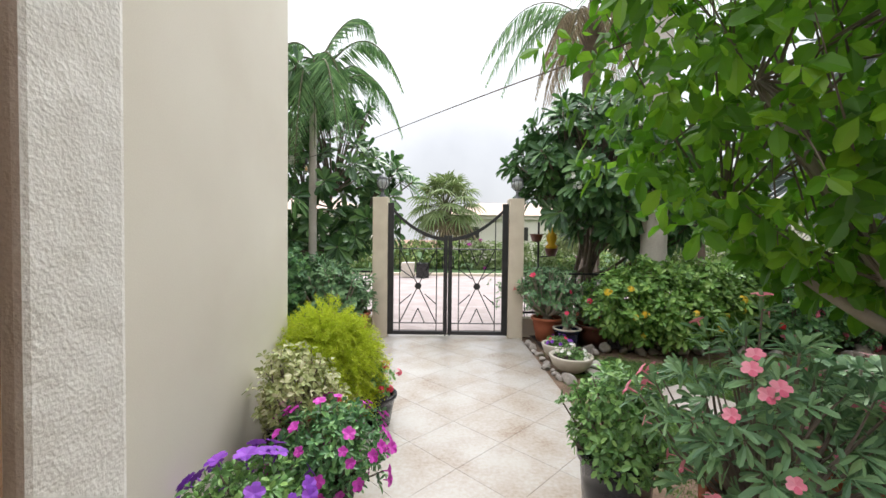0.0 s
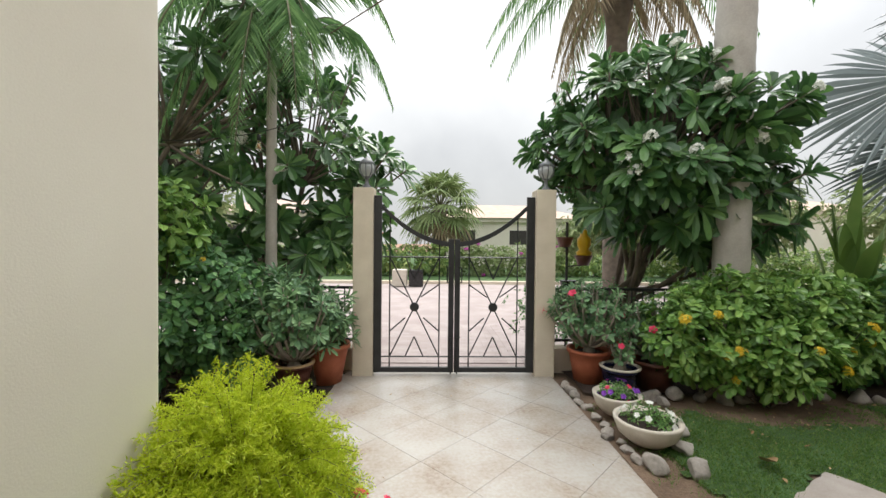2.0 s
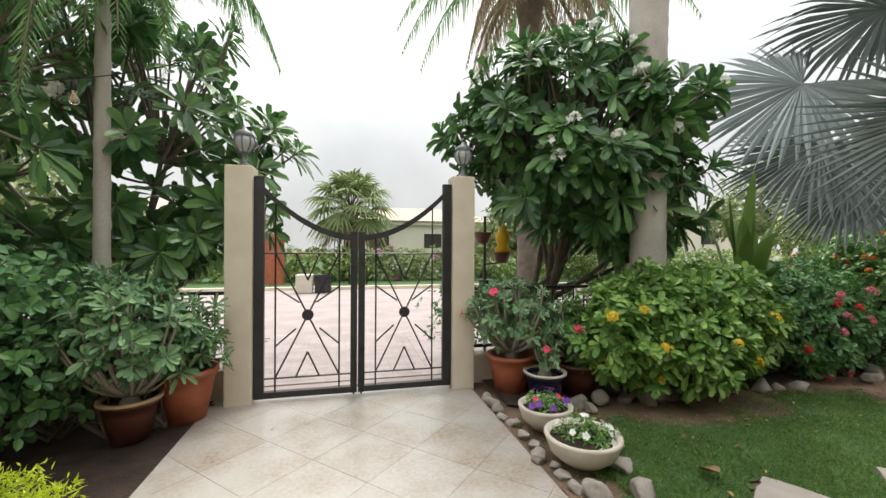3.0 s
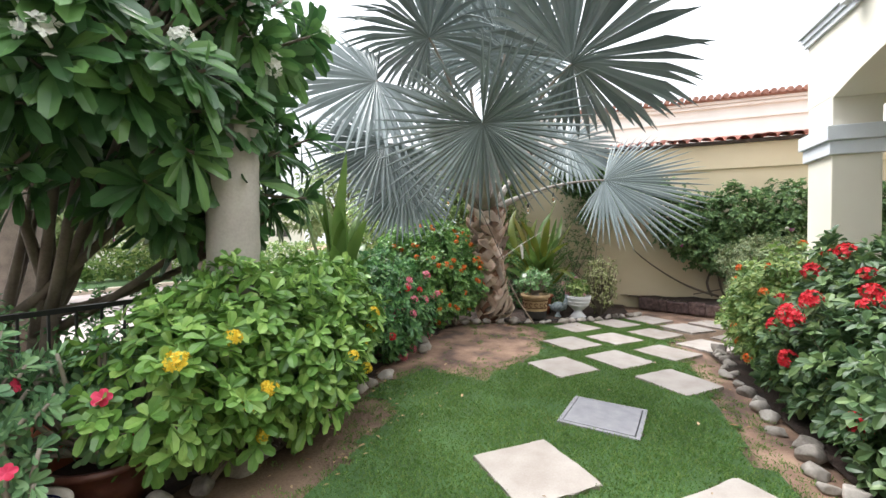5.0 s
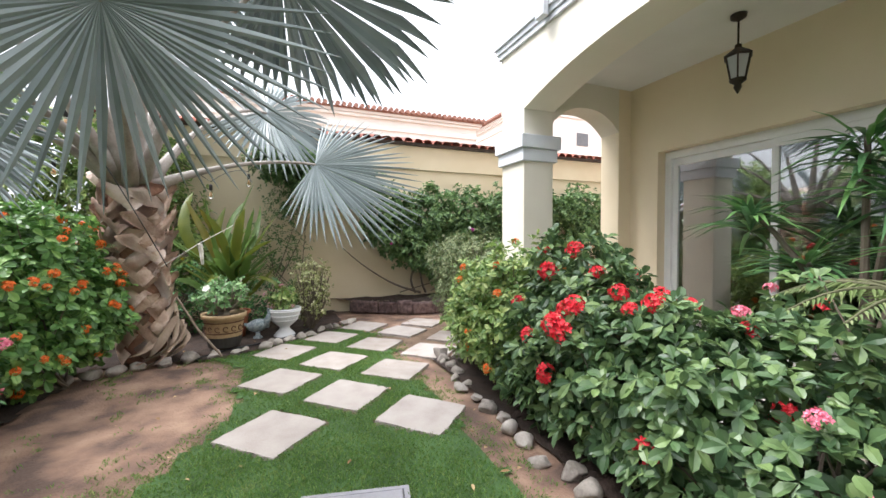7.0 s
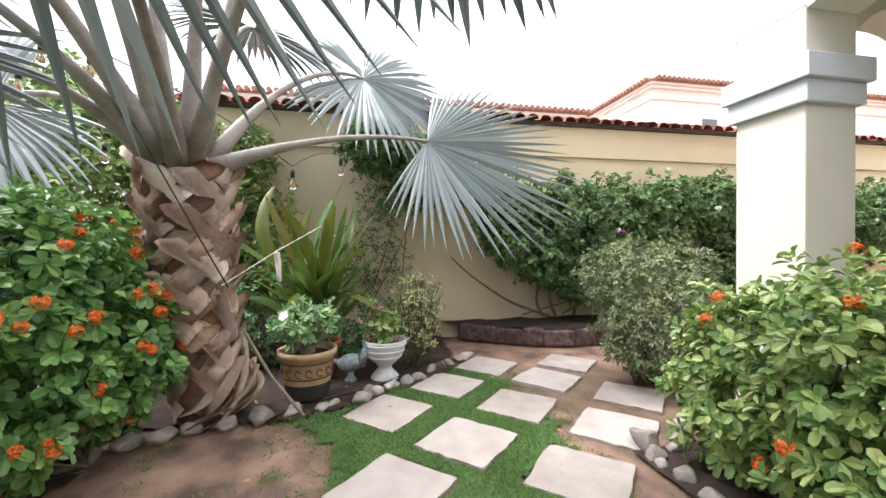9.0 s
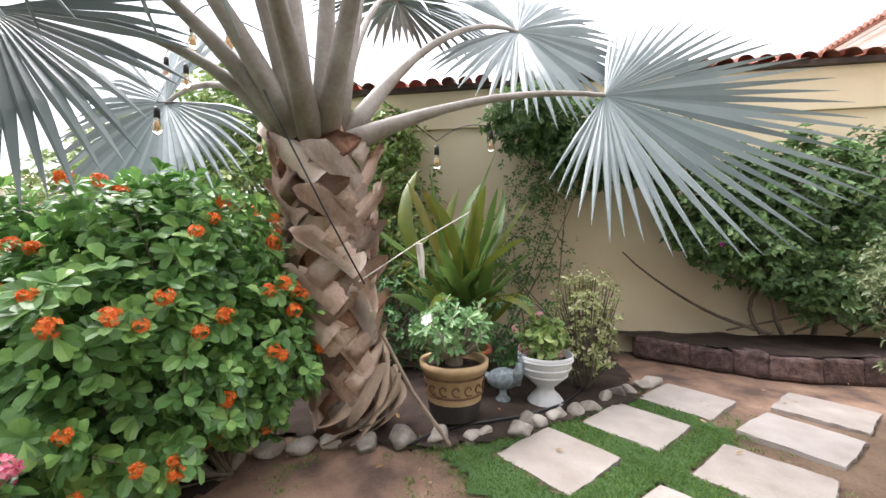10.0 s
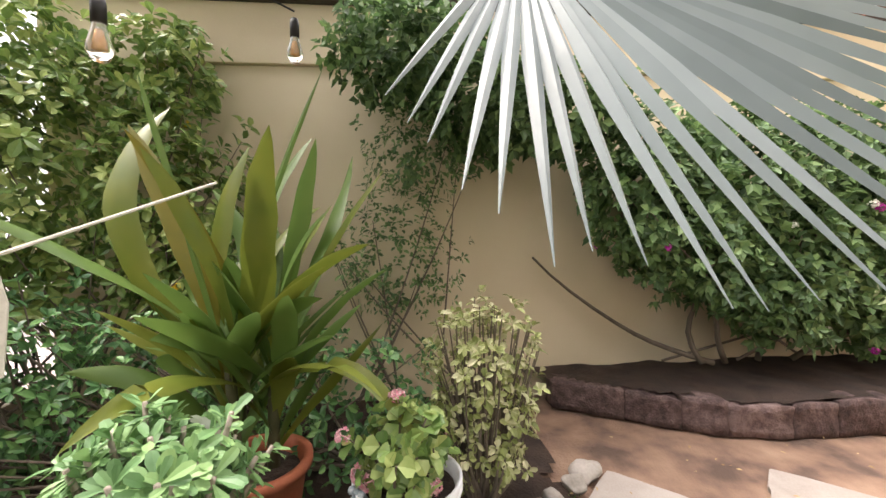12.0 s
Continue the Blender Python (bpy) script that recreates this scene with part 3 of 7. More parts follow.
def fan_leaf(r, hub, D, N, R, seg=46, span=300.0, sag=0.16, split=0.42, side_fall=0.12, short=0.16, fold=0.0):
    """Pleated fan blade: pointed segments joined near the hub, their ends hanging."""
    D = unit(V3(D))
    N = unit(V3(N) - D * np.dot(D, V3(N)))
    X = np.cross(D, N)
    g = Geo()
    half = math.radians(span / 2)
    th = np.linspace(-half, half, seg)
    dt = 2 * half / seg
    stations = V3([0.0, 0.2, split, split * 0.72 + 0.28, split * 0.36 + 0.64, 1.0])
    for a in th:
        a = a + r.normal() * 0.01
        rr = R * (1 - short * (abs(a) / half) ** 2) * r.uniform(0.94, 1.03)
        w = np.minimum(stations, split) * rr * math.tan(dt / 2) * 1.06 * np.where(stations > split, (1 - (stations - split) / (1 - split)) ** 0.8, 1.0) + 0.0012
        ray_d = D * math.cos(a) + X * math.sin(a)
        lat = X * math.cos(a) - D * math.sin(a)
        hang = r.uniform(0.6, 1.4) * sag
        base = V3(hub)[None] + stations[:, None] * rr * ray_d[None] - N[None] * (rr * (side_fall * stations ** 1.5 * abs(math.sin(a * 0.6)) - fold * stations * abs(math.sin(a * 0.75))))[:, None]
        base[:, 2] -= hang * rr * stations ** 2.6
        pl = w * 0.55
        V = np.stack([base - lat * w[:, None] - N * pl[:, None], base + N * pl[:, None] * 0.6, base + lat * w[:, None] - N * pl[:, None]], 1).reshape(-1, 3)
        T = []
        for k in range(len(stations) - 1):
            for c in (0, 1):
                q = k * 3 + c
                T += [(q, q + 1, q + 4), (q, q + 4, q + 3)]
        g.add(V, T)
    return g


def feather_frond(r, base, mid, tip, leaflet, n=38, width=0.028, hang=0.5, g=None, spread=1.0):
    """Arched midrib with two rows of hanging leaflets. Returns midrib and leaflet triangles."""
    rib = Geo()
    P = curve_pts(base, mid, tip, 14)
    rib.add(*tube(P, np.linspace(0.018, 0.004, 14), 5))
    g = g or Geo()
    t = np.linspace(0.12, 1, n)
    Q = np.stack([np.interp(t, np.linspace(0, 1, 14), P[:, i]) for i in range(3)], 1)
    D = unit(np.gradient(Q, axis=0))
    S = unit(np.cross(D, V3([0, 0, 1.0])))
    for s in (-1, 1):
        dirs = D * 0.7 + S * s * spread + V3([0, 0, -hang]) + r.normal(size=Q.shape) * 0.12
        g.add(*set_leaves(leaf_form(0.3, 0.15, True), Q, dirs, V3([0, 0, 1.0]) + D * 0.01, leaflet * np.sin(np.clip(t, 0.05, 0.97) * 2.6 + 0.45) * r.uniform(0.85, 1.1, n), width, 0.35))
    return rib, g


def rock_mesh(r, name="rock"):
    bm = bmesh.new()
    bmesh.ops.create_icosphere(bm, subdivisions=3, radius=1)
    f = unit(r.normal(size=(12, 3)))
    h = r.uniform(0.5, 0.85, 12)
    for v in bm.verts:
        p = V3(v.co)
        for n_, h_ in zip(f, h):
            e = np.dot(p, n_) - h_
            if e > 0:
                p = p - n_ * e * 0.93
        p = p * (1 + 0.1 * noise.noise(Vector(p) * 2.3) + 0.03 * noise.noise(Vector(p) * 7))
        v.co = p
    return mesh_bm(name, bm, ROCK, True)


# ================= structure =================
def build_ground():
    bm = bmesh.new()
    for x0, y0, x1, y1 in ((-400, -400, 400, 400),):
        bm.faces.new([bm.verts.new(p) for p in ((x0, y0, -0.06), (x1, y0, -0.06), (x1, y1, -0.06), (x0, y1, -0.06))])
    solid("ground", bm, SAND, "bare sandy ground reaching to the horizon", "ground", kind="structure")


def lumpy_sheet(x0, y0, x1, y1, step, z, amp, keep=None, seed=0):
    xs, ys = np.arange(x0, x1 + 1e-6, step), np.arange(y0, y1 + 1e-6, step)
    X, Y = np.meshgrid(xs, ys)
    Z = z + amp * V3([[noise.noise(Vector((x * 2.1, y * 2.1, seed))) + 0.5 * noise.noise(Vector((x * 6, y * 6, seed))) for x in xs] for y in ys])
    V = np.stack([X, Y, Z], -1).reshape(-1, 3)
    nx = len(xs)
    T = []
    for j in range(len(ys) - 1):
        for i in range(nx - 1):
            if keep is None or keep(xs[i] + step / 2, ys[j] + step / 2):
                a = j * nx + i
                T += [(a, a + 1, a + nx + 1), (a, a + nx + 1, a + nx)]
    used = np.unique(T)
    remap = np.zeros(len(V), int)
    remap[used] = np.arange(len(used))
    return Geo().add(V[used], remap[V3(T)])


def lawn_amount(x, y):
    """How thick the grass stands: 1 full, 0 bare."""
    n = 0.25 * noise.noise(Vector((x * 1.7, y * 1.7, 3))) + 0.18 * noise.noise(Vector((x * 5, y * 5, 9)))
    low = 1.95 if x > 3.2 else 1.0
    high = 5.0 + 0.1 * math.sin(x * 2)
    d = min(x - 1.25, 8.75 - x, y - low, high - y)
    bare = math.hypot((x - 6.0) / 1.2, (y - 4.55) / 0.68)
    d = min(d * 1.4, max((bare - 1) * 1.3, -0.2 + 0.8 * noise.noise(Vector((x * 2.6, y * 2.6, 6)))))
    d = min(d, (math.hypot((x - 8.9) / 0.8, (y - 1.6) / 1.5) - 0.9) * 1.5)
    d = min(d, 1.2 * (y - 2.0) + 0.25) if x > 3.2 else d
    d = min(d, (math.hypot((x - 3.0) / 1.5, (y - 5.05) / 0.75) - 0.35))
    edge = float(np.interp(y, [2.3, 2.56, 3.16, 3.55, 3.84, 4.15, 4.55], [8.6, 8.36, 7.86, 7.5, 7.35, 7.25, 7.15]))
    d = min(d, (edge - x) * 3)
    return d + n


STONES = [(5.16, 3.43), (5.04, 2.39), (5.63, 2.85), (6.19, 3.37), (6.11, 2.30), (6.63, 2.84), (7.2, 3.34), (7.13, 2.28), (7.7, 2.75), (7.66, 1.77), (8.2, 2.22), (8.13, 1.3), (7.12, 1.25), (6.6, 1.75)]
SLABS = [(3.13, 3.47, 0.26, 42.0), (3.06, 2.42, 0.26, 44.0), (2.27, 3.55, 0.27, 30.0)]


def on_stone(x, y):
    for cx, cy in STONES:
        if abs(x - cx) + abs(y - cy) < 0.38:
            return True
    for cx, cy, h, a in SLABS:
        if abs(x - cx) + abs(y - cy) < h * 1.42:
            return True
    u, v = x - 4.03, y - 3.07
    return abs(0.978 * u - 0.208 * v) < 0.27 and abs(0.208 * u + 0.978 * v) < 0.27


def build_garden_floor():
    g = lumpy_sheet(1.16, -0.4, 9.75, 6.6, 0.09, -0.012, 0.018)
    solid("soil", g, SOIL, "bare brown soil of the planted garden", "soil", kind="structure", smooth=True)
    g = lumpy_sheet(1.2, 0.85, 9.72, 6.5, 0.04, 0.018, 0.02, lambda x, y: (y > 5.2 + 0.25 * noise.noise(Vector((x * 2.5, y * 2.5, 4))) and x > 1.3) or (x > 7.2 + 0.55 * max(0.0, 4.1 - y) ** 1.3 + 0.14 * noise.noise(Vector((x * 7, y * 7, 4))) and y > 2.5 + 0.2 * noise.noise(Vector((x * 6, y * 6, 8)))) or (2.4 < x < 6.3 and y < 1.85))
    solid("bed_soil", g, BED, "dark soil of the shrub beds, damp near the palm", "soil", kind="structure", smooth=True)
    g = lumpy_sheet(-7.0, 2.2, -1.12, 6.6, 0.14, -0.012, 0.02)
    solid("soil", g, BED, "dark soil of the planted bed", "soil", kind="structure", smooth=True)
    g = lumpy_sheet(1.2, 0.9, 8.8, 5.0, 0.06, 0.006, 0.012, lambda x, y: lawn_amount(x, y) > 0.33 and not on_stone(x, y))
    turf = solid("lawn", g, TURF, "short green lawn with thin worn patches", "lawn", kind="structure", smooth=True)
    r = np.random.default_rng(5)
    P = r.uniform((1.2, 0.9), (8.8, 5.0), (330000, 2))
    ok = [i for i, (x, y) in enumerate(P) if lawn_amount(x, y) + 0.5 * noise.noise(Vector((x * 11, y * 11, 2))) > r.uniform(0.05, 0.6) and not on_stone(x, y)]
    P = np.column_stack([P[ok], np.full(len(ok), 0.004)])
    D = r.normal(size=P.shape) * V3([0.55, 0.55, 0]) + V3([0, 0, 1])
    N = r.normal(size=P.shape) * V3([1, 1, 0]) + V3([0, 0, 0.1])
    g = Geo().add(*set_leaves(leaf_form(0.35, 0.2, True), P, D, N, r.uniform(0.016, 0.04, len(P)), r.uniform(0.004, 0.007, len(P)), 0.2))
    solid("grass", g, BLADE, "short green grass blades of the lawn", "grass", kind="stuff")


def clip_poly(poly, x0, y0, x1, y1):
    for axis, lim, sgn in ((0, x0, 1), (0, x1, -1), (1, y0, 1), (1, y1, -1)):
        out = []
        for i in range(len(poly)):
            a, b = poly[i - 1], poly[i]
            ia, ib = (a[axis] - lim) * sgn >= 0, (b[axis] - lim) * sgn >= 0
            if ia != ib:
                k = (lim - a[axis]) / (b[axis] - a[axis])
                out.append((a[0] + k * (b[0] - a[0]), a[1] + k * (b[1] - a[1])))
            if ib:
                out.append(b)
        poly = out
        if len(poly) < 3:
            return []
    return poly


def build_path():
    base = solid("path", box(-1.15, -2.5, -0.06, 1.15, 6.05, -0.006), GROUT, "beige stone-tiled garden path laid on the diagonal", "path", kind="structure")
    s, gap = 0.46, 0.0012
    c = s / math.sqrt(2)
    for i in range(-14, 15):
        for j in range(-14, 20):
            cx, cy = (i - j) * c + 0.1, (i + j) * c + 0.17
            h = c - gap * 1.42
            poly = clip_poly([(cx - h, cy), (cx, cy - h), (cx + h, cy), (cx, cy + h)], -1.15, -2.4, 1.15, 6.0)
            if len(poly) >= 3 and abs(cx) < 1.6:
                area = abs(sum(p[0] * q[1] - q[0] * p[1] for p, q in zip(poly, poly[1:] + poly[:1]))) / 2
                if area > 0.004:
                    part("tile", prism(poly, "z", -0.006, 0.004), MARBLE, base)


def build_house_left():
    w = solid("wall_west", box(-1.55, -2.6, 0, -1.15, 2.93, 4.3, bevel=0.012), CREAM, "smooth cream rendered house wall", "wall", kind="structure")
    solid("wall_west_back", box(-6.5, 2.5, 0, -1.56, 2.9, 4.3), CREAM, "cream rendered house wall facing the bed", "wall", kind="structure")
    solid("wall_pier", box(-1.149, 0.92, 0, -0.985, 1.23, 4.3, bevel=0.02), ROUGHCAST, "rough-cast pale rendered pier on the house wall", "pier", kind="structure")
    t = thing("door_1", "brown painted door frame at the house wall", "door frame", (-0.98, 0.72, 0), kind="structure")
    part("frame", box(-0.16, -0.1, 0, 0.06, 0.1, 2.25, bevel=0.008), BROWN_DOOR, t)


def arch_outline(a, b, spring, rise, top, n=18):
    """Wall over an opening from a to b with a flat arched underside."""
    pts = [(a, top), (a, spring)]
    for i in range(n + 1):
        t = i / n
        pts.append((a + (b - a) * t, spring + rise * (1 - abs(2 * t - 1) ** 2.4)))
    pts += [(b, top)]
    return [p for i, p in enumerate(pts) if i == 0 or p != pts[i - 1]]


def build_porch():
    base = 2.72
    # corner pillar with its grey band
    t = thing("porch_pillar", "cream rendered porch pillar with a grey moulded band", "pillar", (6.27, 0.63, 0), kind="structure")
    part("shaft", box(-0.235, -0.2, 0, 0.235, 0.2, 2.8, bevel=0.012), CREAM, t)
    part("band", box(-0.27, -0.235, 2.2, 0.27, 0.235, 2.34, bevel=0.008), TRIM, t, "pale grey moulded band")
    part("band", box(-0.3, -0.265, 2.341, 0.3, 0.265, 2.49, bevel=0.008), TRIM, t, "pale grey moulded band")
    t = thing("porch_pillar", "cream rendered porch pillar by the path", "pillar", (1.62, 0.63, 0), kind="structure")
    part("shaft", box(-0.235, -0.2, 0, 0.235, 0.2, 2.8, bevel=0.012), CREAM, t)
    # front wall over the wide flat arch, and the upper storey
    solid("wall_south", prism(arch_outline(1.85, 6.03, 2.78, 0.3, 6.6), "y", 0.43, 0.83), CREAM, "cream upper wall over a wide flat arch", "wall", kind="structure")
    solid("wall_south_corner", box(6.03, 0.43, 2.8, 6.52, 0.83, 6.6), CREAM, "cream upper house corner over the pillar", "wall", kind="structure")
    solid("wall_south_end", box(1.16, 0.43, 2.8, 1.85, 0.83, 6.6), CREAM, "cream upper wall over the path side", "wall", kind="structure")
    # side wall with its arched opening
    solid("wall_side", prism(arch_outline(-0.6, 0.43, 2.66, 0.24, 6.6), "x", 6.06, 6.36), CREAM, "cream side wall over a small arch", "wall", kind="structure")
    solid("wall_side_pier", box(6.06, -1.2, 0, 6.36, -0.6, 6.6, bevel=0.01), YELLOW_WALL, "cream porch pier beside the small arch", "pier", kind="structure")
    # back wall with the sliding door
    solid("wall_back", box(5.66, -1.14, 0, 6.06, -0.8, 3.2), YELLOW_WALL, "warm cream porch wall", "wall", kind="structure")
    solid("wall_back_lintel", box(1.16, -1.14, 2.35, 5.66, -0.8, 3.2), YELLOW_WALL, "warm cream porch wall over the sliding doors", "wall", kind="structure")
    solid("wall_back_end", box(1.16, -1.14, 0, 2.2, -0.8, 2.35), YELLOW_WALL, "warm cream porch wall by the path", "wall", kind="structure")
    solid("ceiling", box(1.16, -0.8, 3.2, 6.06, 0.43, 3.3), SOFFIT, "white painted porch ceiling", "ceiling", kind="structure")
    solid("porch_floor", box(1.3, -0.9, -0.05, 6.5, 0.84, 0.06, bevel=0.01), MARBLE, "pale stone porch floor", "floor", kind="structure")
    # cornice strips and a bracket
    c = thing("cornice", "pale grey moulded string course on the house", "cornice", (0, 0, 0), kind="structure")
    for z, d in ((3.5, 0.03), (3.56, 0.05), (3.62, 0.075)):
        part("moulding", box(1.2, 0.83, z, 6.52 + d, 0.83 + d, z + 0.058, bevel=0.006), TRIM, c)
        part("moulding", box(6.52, -1.2, z, 6.52 + d, 0.83, z + 0.058, bevel=0.006), TRIM, c)
    part("bracket", box(5.5, 0.906, 3.52, 5.64, 0.97, 3.78, bevel=0.012), TRIM, c, "pale sill bracket")
    # roof and outer shell
    solid("roof", box(1.16, -9, 6.6, 6.8, 1.1, 6.75), TILE, "flat capped house roof edge", "roof", kind="structure")
    solid("roof_west", box(-6.6, -2.7, 4.3, -1.1, 3.0, 4.42), TILE, "flat capped roof edge of the west wing", "roof", kind="structure")
    solid("wall_east", box(6.06, -9, 0, 6.46, -1.2, 6.6), CREAM, "cream house side wall", "wall", kind="structure")
    # room behind the glass, its dimness put into the wall colour
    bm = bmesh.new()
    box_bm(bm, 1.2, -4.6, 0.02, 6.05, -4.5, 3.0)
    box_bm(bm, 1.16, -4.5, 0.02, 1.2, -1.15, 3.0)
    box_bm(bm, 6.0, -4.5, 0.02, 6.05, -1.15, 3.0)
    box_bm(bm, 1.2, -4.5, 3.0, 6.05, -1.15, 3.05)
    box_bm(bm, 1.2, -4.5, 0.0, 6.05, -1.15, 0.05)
    solid("wall_room", bm, DARKROOM, "room walls behind the glass doors, coloured dark for the unlit interior", "wall", kind="structure")
    # sliding doors
    d = thing("window_1", "white framed sliding glass doors to the porch", "sliding door", (0, -0.98, 0), kind="structure")
    part("frame", box(2.2, -0.06, 2.26, 5.66, 0.06, 2.35, bevel=0.006), FRAME_WHITE, d)
    part("frame", box(5.58, -0.06, 0.06, 5.66, 0.06, 2.26, bevel=0.006), FRAME_WHITE, d)
    part("frame", box(2.2, -0.06, 0.06, 2.28, 0.06, 2.26, bevel=0.006), FRAME_WHITE, d)
    part("sill", box(2.2, -0.06, 0.055, 5.66, 0.06, 0.11, bevel=0.004), FRAME_WHITE, d)
    for a, b, y in ((4.5, 5.58, 0.0), (3.4, 4.55, 0.03), (2.28, 3.42, 0.0)):
        s = part("sash", box(a, y - 0.02, 2.18, b, y + 0.02, 2.26, bevel=0.004), FRAME_WHITE, d)
        part("stile", box(a, y - 0.02, 0.11, a + 0.06, y + 0.02, 2.18, bevel=0.004), FRAME_WHITE, s)
        part("stile", box(b - 0.06, y - 0.02, 0.11, b, y + 0.02, 2.18, bevel=0.004), FRAME_WHITE, s)
        part("rail", box(a + 0.06, y - 0.02, 0.11, b - 0.06, y + 0.02, 0.2, bevel=0.004), FRAME_WHITE, s)
        p = part("pane", box(a + 0.06, y - 0.004, 0.2, b - 0.06, y + 0.004, 2.18), GLASS, s)
        p.visible_shadow = False
    # hanging lantern
    t = thing("lantern", "dark bronze glazed lantern hanging on a chain rod", "lantern", (4.43, -0.22, 0.23))
    part("ceiling_rose", lathe([(0, 2.97), (0.06, 2.97), (0.055, 2.94), (0.02, 2.92), (0, 2.91)]), BRONZE, t, smooth=True)
    part("rod", Geo().add(*tube([(0, 0, 2.93), (0, 0, 2.71)], [0.008, 0.008], 8)), BRONZE, t)
    part("cap", lathe([(0, 2.73), (0.025, 2.72), (0.03, 2.69), (0.09, 2.645), (0.112, 2.625), (0.108, 2.613), (0, 2.62)], 6), BRONZE, t)
    part("glass", lathe([(0.09, 2.615), (0.055, 2.43), (0.0, 2.43)], 6), LAMP_GLASS, t)
    for k in range(6):
        a = k * math.pi / 3
        part("rib", Geo().add(*tube([(0.095 * math.cos(a), 0.095 * math.sin(a), 2.62), (0.058 * math.cos(a), 0.058 * math.sin(a), 2.43)], [0.007, 0.007], 5)), BRONZE, t)
    part("finial", lathe([(0.062, 2.435), (0.06, 2.415), (0.025, 2.39), (0.03, 2.365), (0.008, 2.32), (0, 2.31)], 10), BRONZE, t, smooth=True)


def build_gate():
    for x in (-0.92, 1.07):
        t = thing("gate_post", "cream painted square gate post", "gate post", (x, 5.86, 0), group="gate posts")
        part("shaft", box(-0.11, -0.11, -0.05, 0.11, 0.11, 2.05, bevel=0.012), POST, t)
        t = thing("post_lamp", "grey metal globe lantern on a gate post", "lamp", (x + 0.02, 5.86, 2.05), group="gate lamps")
        part("base", lathe([(0, 0), (0.055, 0), (0.05, 0.02), (0.022, 0.05), (0.02, 0.11), (0.045, 0.13), (0, 0.13)], 14), LAMP_GREY, t, smooth=True)
        part("globe", lathe([(0.04, 0.13), (0.078, 0.18), (0.085, 0.22), (0.072, 0.27), (0.0, 0.27)], 14), LAMP_GLASS, t, smooth=True)
        for k in range(8):
            a = k * math.pi / 4
            pts = [(q * math.cos(a), q * math.sin(a), z) for q, z in ((0.045, 0.13), (0.082, 0.18), (0.09, 0.22), (0.076, 0.272))]
            part("rib", Geo().add(*tube(pts, 0.006, 4)), LAMP_GREY, t)
        part("cap", lathe([(0.082, 0.268), (0.084, 0.28), (0.06, 0.31), (0.025, 0.33), (0.012, 0.355), (0, 0.36)], 14), LAMP_GREY, t, smooth=True)
    x0, x1, y = -0.81, 0.958, 5.82
    mid = (x0 + x1) / 2
    for s in (-1, 1):
        t = thing("gate_leaf", "black wrought-iron gate leaf, closed, with crossed bars", "gate", (0, y, 0.0), group="double gate")
        xo, xi = (x0, mid - 0.004) if s < 0 else (x1, mid + 0.004)

        def top(x):
            u = (x - mid) / (x1 - mid)
            return 1.47 + 0.5 * abs(u) ** 2.0
        part("hinge_stile", box(min(xo, xo - s * 0.085), -0.025, 0.03, max(xo, xo - s * 0.085), 0.025, 1.97, bevel=0.004), IRON, t)
        part("lock_stile", box(min(xi, xi + s * 0.06), -0.025, 0.03, max(xi, xi + s * 0.06), 0.025, 1.5, bevel=0.004), IRON, t)
        part("bottom_rail", box(min(xo, xi), -0.02, 0.03, max(xo, xi), 0.02, 0.085, bevel=0.004), IRON, t)
        n = 14
        xs = np.linspace(xi, xo - s * 0.04, n)
        out = [(x, top(x) - 0.055) for x in xs] + [(x, top(x)) for x in xs[::-1]]
        part("curved_top_rail", prism(out, "y", -0.022, 0.022), IRON, t)
        a, b = xi + s * 0.06, xo - s * 0.085
        lo, hi = min(a, b), max(a, b)

        def bar(p, q, w=0.0075, name="bar"):
            part(name, Geo().add(*tube([(p[0], 0, p[1]), (q[0], 0, q[1])], [w, w], 4)), IRON, t)
        bar((lo, 0.2), (hi, 0.2))
        bar((lo, 1.3), (hi, 1.3))
        xa, xb = lo + 0.1, hi - 0.1
        if s < 0:
            xa, xb = lo + 0.09, hi - 0.1
        for x in (xa, xb):
            bar((x, 0.085), (x, top(x) - 0.03))
        cx, cz = (xa + xb) / 2, 0.75
        for sx in (-1, 1):
            ex = xa if sx < 0 else xb
            bar((cx, cz), (ex, 0.2))
            bar((cx, cz), (ex + sx * 0.0, 1.3))
            bar((ex, 1.0), (cx + sx * 0.07, 0.86))
            bar((ex, 0.48), (cx + sx * 0.1, 0.63))
            bar((cx, 0.42), (cx + sx * 0.1, 0.2))
            bar((cx, 1.06), (cx + sx * 0.1, 1.3))
        disc = lathe([(0, -0.014), (0.045, -0.014), (0.05, -0.008), (0.05, 0.008), (0.045, 0.014), (0, 0.014)], 18)
        bmesh.ops.rotate(disc, verts=disc.verts, cent=(0, 0, 0), matrix=Matrix.Rotation(math.pi / 2, 3, "X"))
        bmesh.ops.translate(disc, verts=disc.verts, vec=(cx, 0, cz))
        part("disc", disc, IRON, t)
        hx = xi + s * 0.045
        part("pull_handle", Geo().add(*tube([(hx, -0.02, 1.02), (hx + s * 0.03, -0.06, 1.03), (hx + s * 0.03, -0.06, 1.19), (hx, -0.02, 1.2)], 0.008, 6)), IRON, t)
        part("drop_bolt", Geo().add(*tube([(xi + s * 0.03, -0.035, 0.02), (xi + s * 0.03, -0.035, 0.42), (xi + s * 0.06, -0.06, 0.43)], 0.008, 6)), IRON, t)
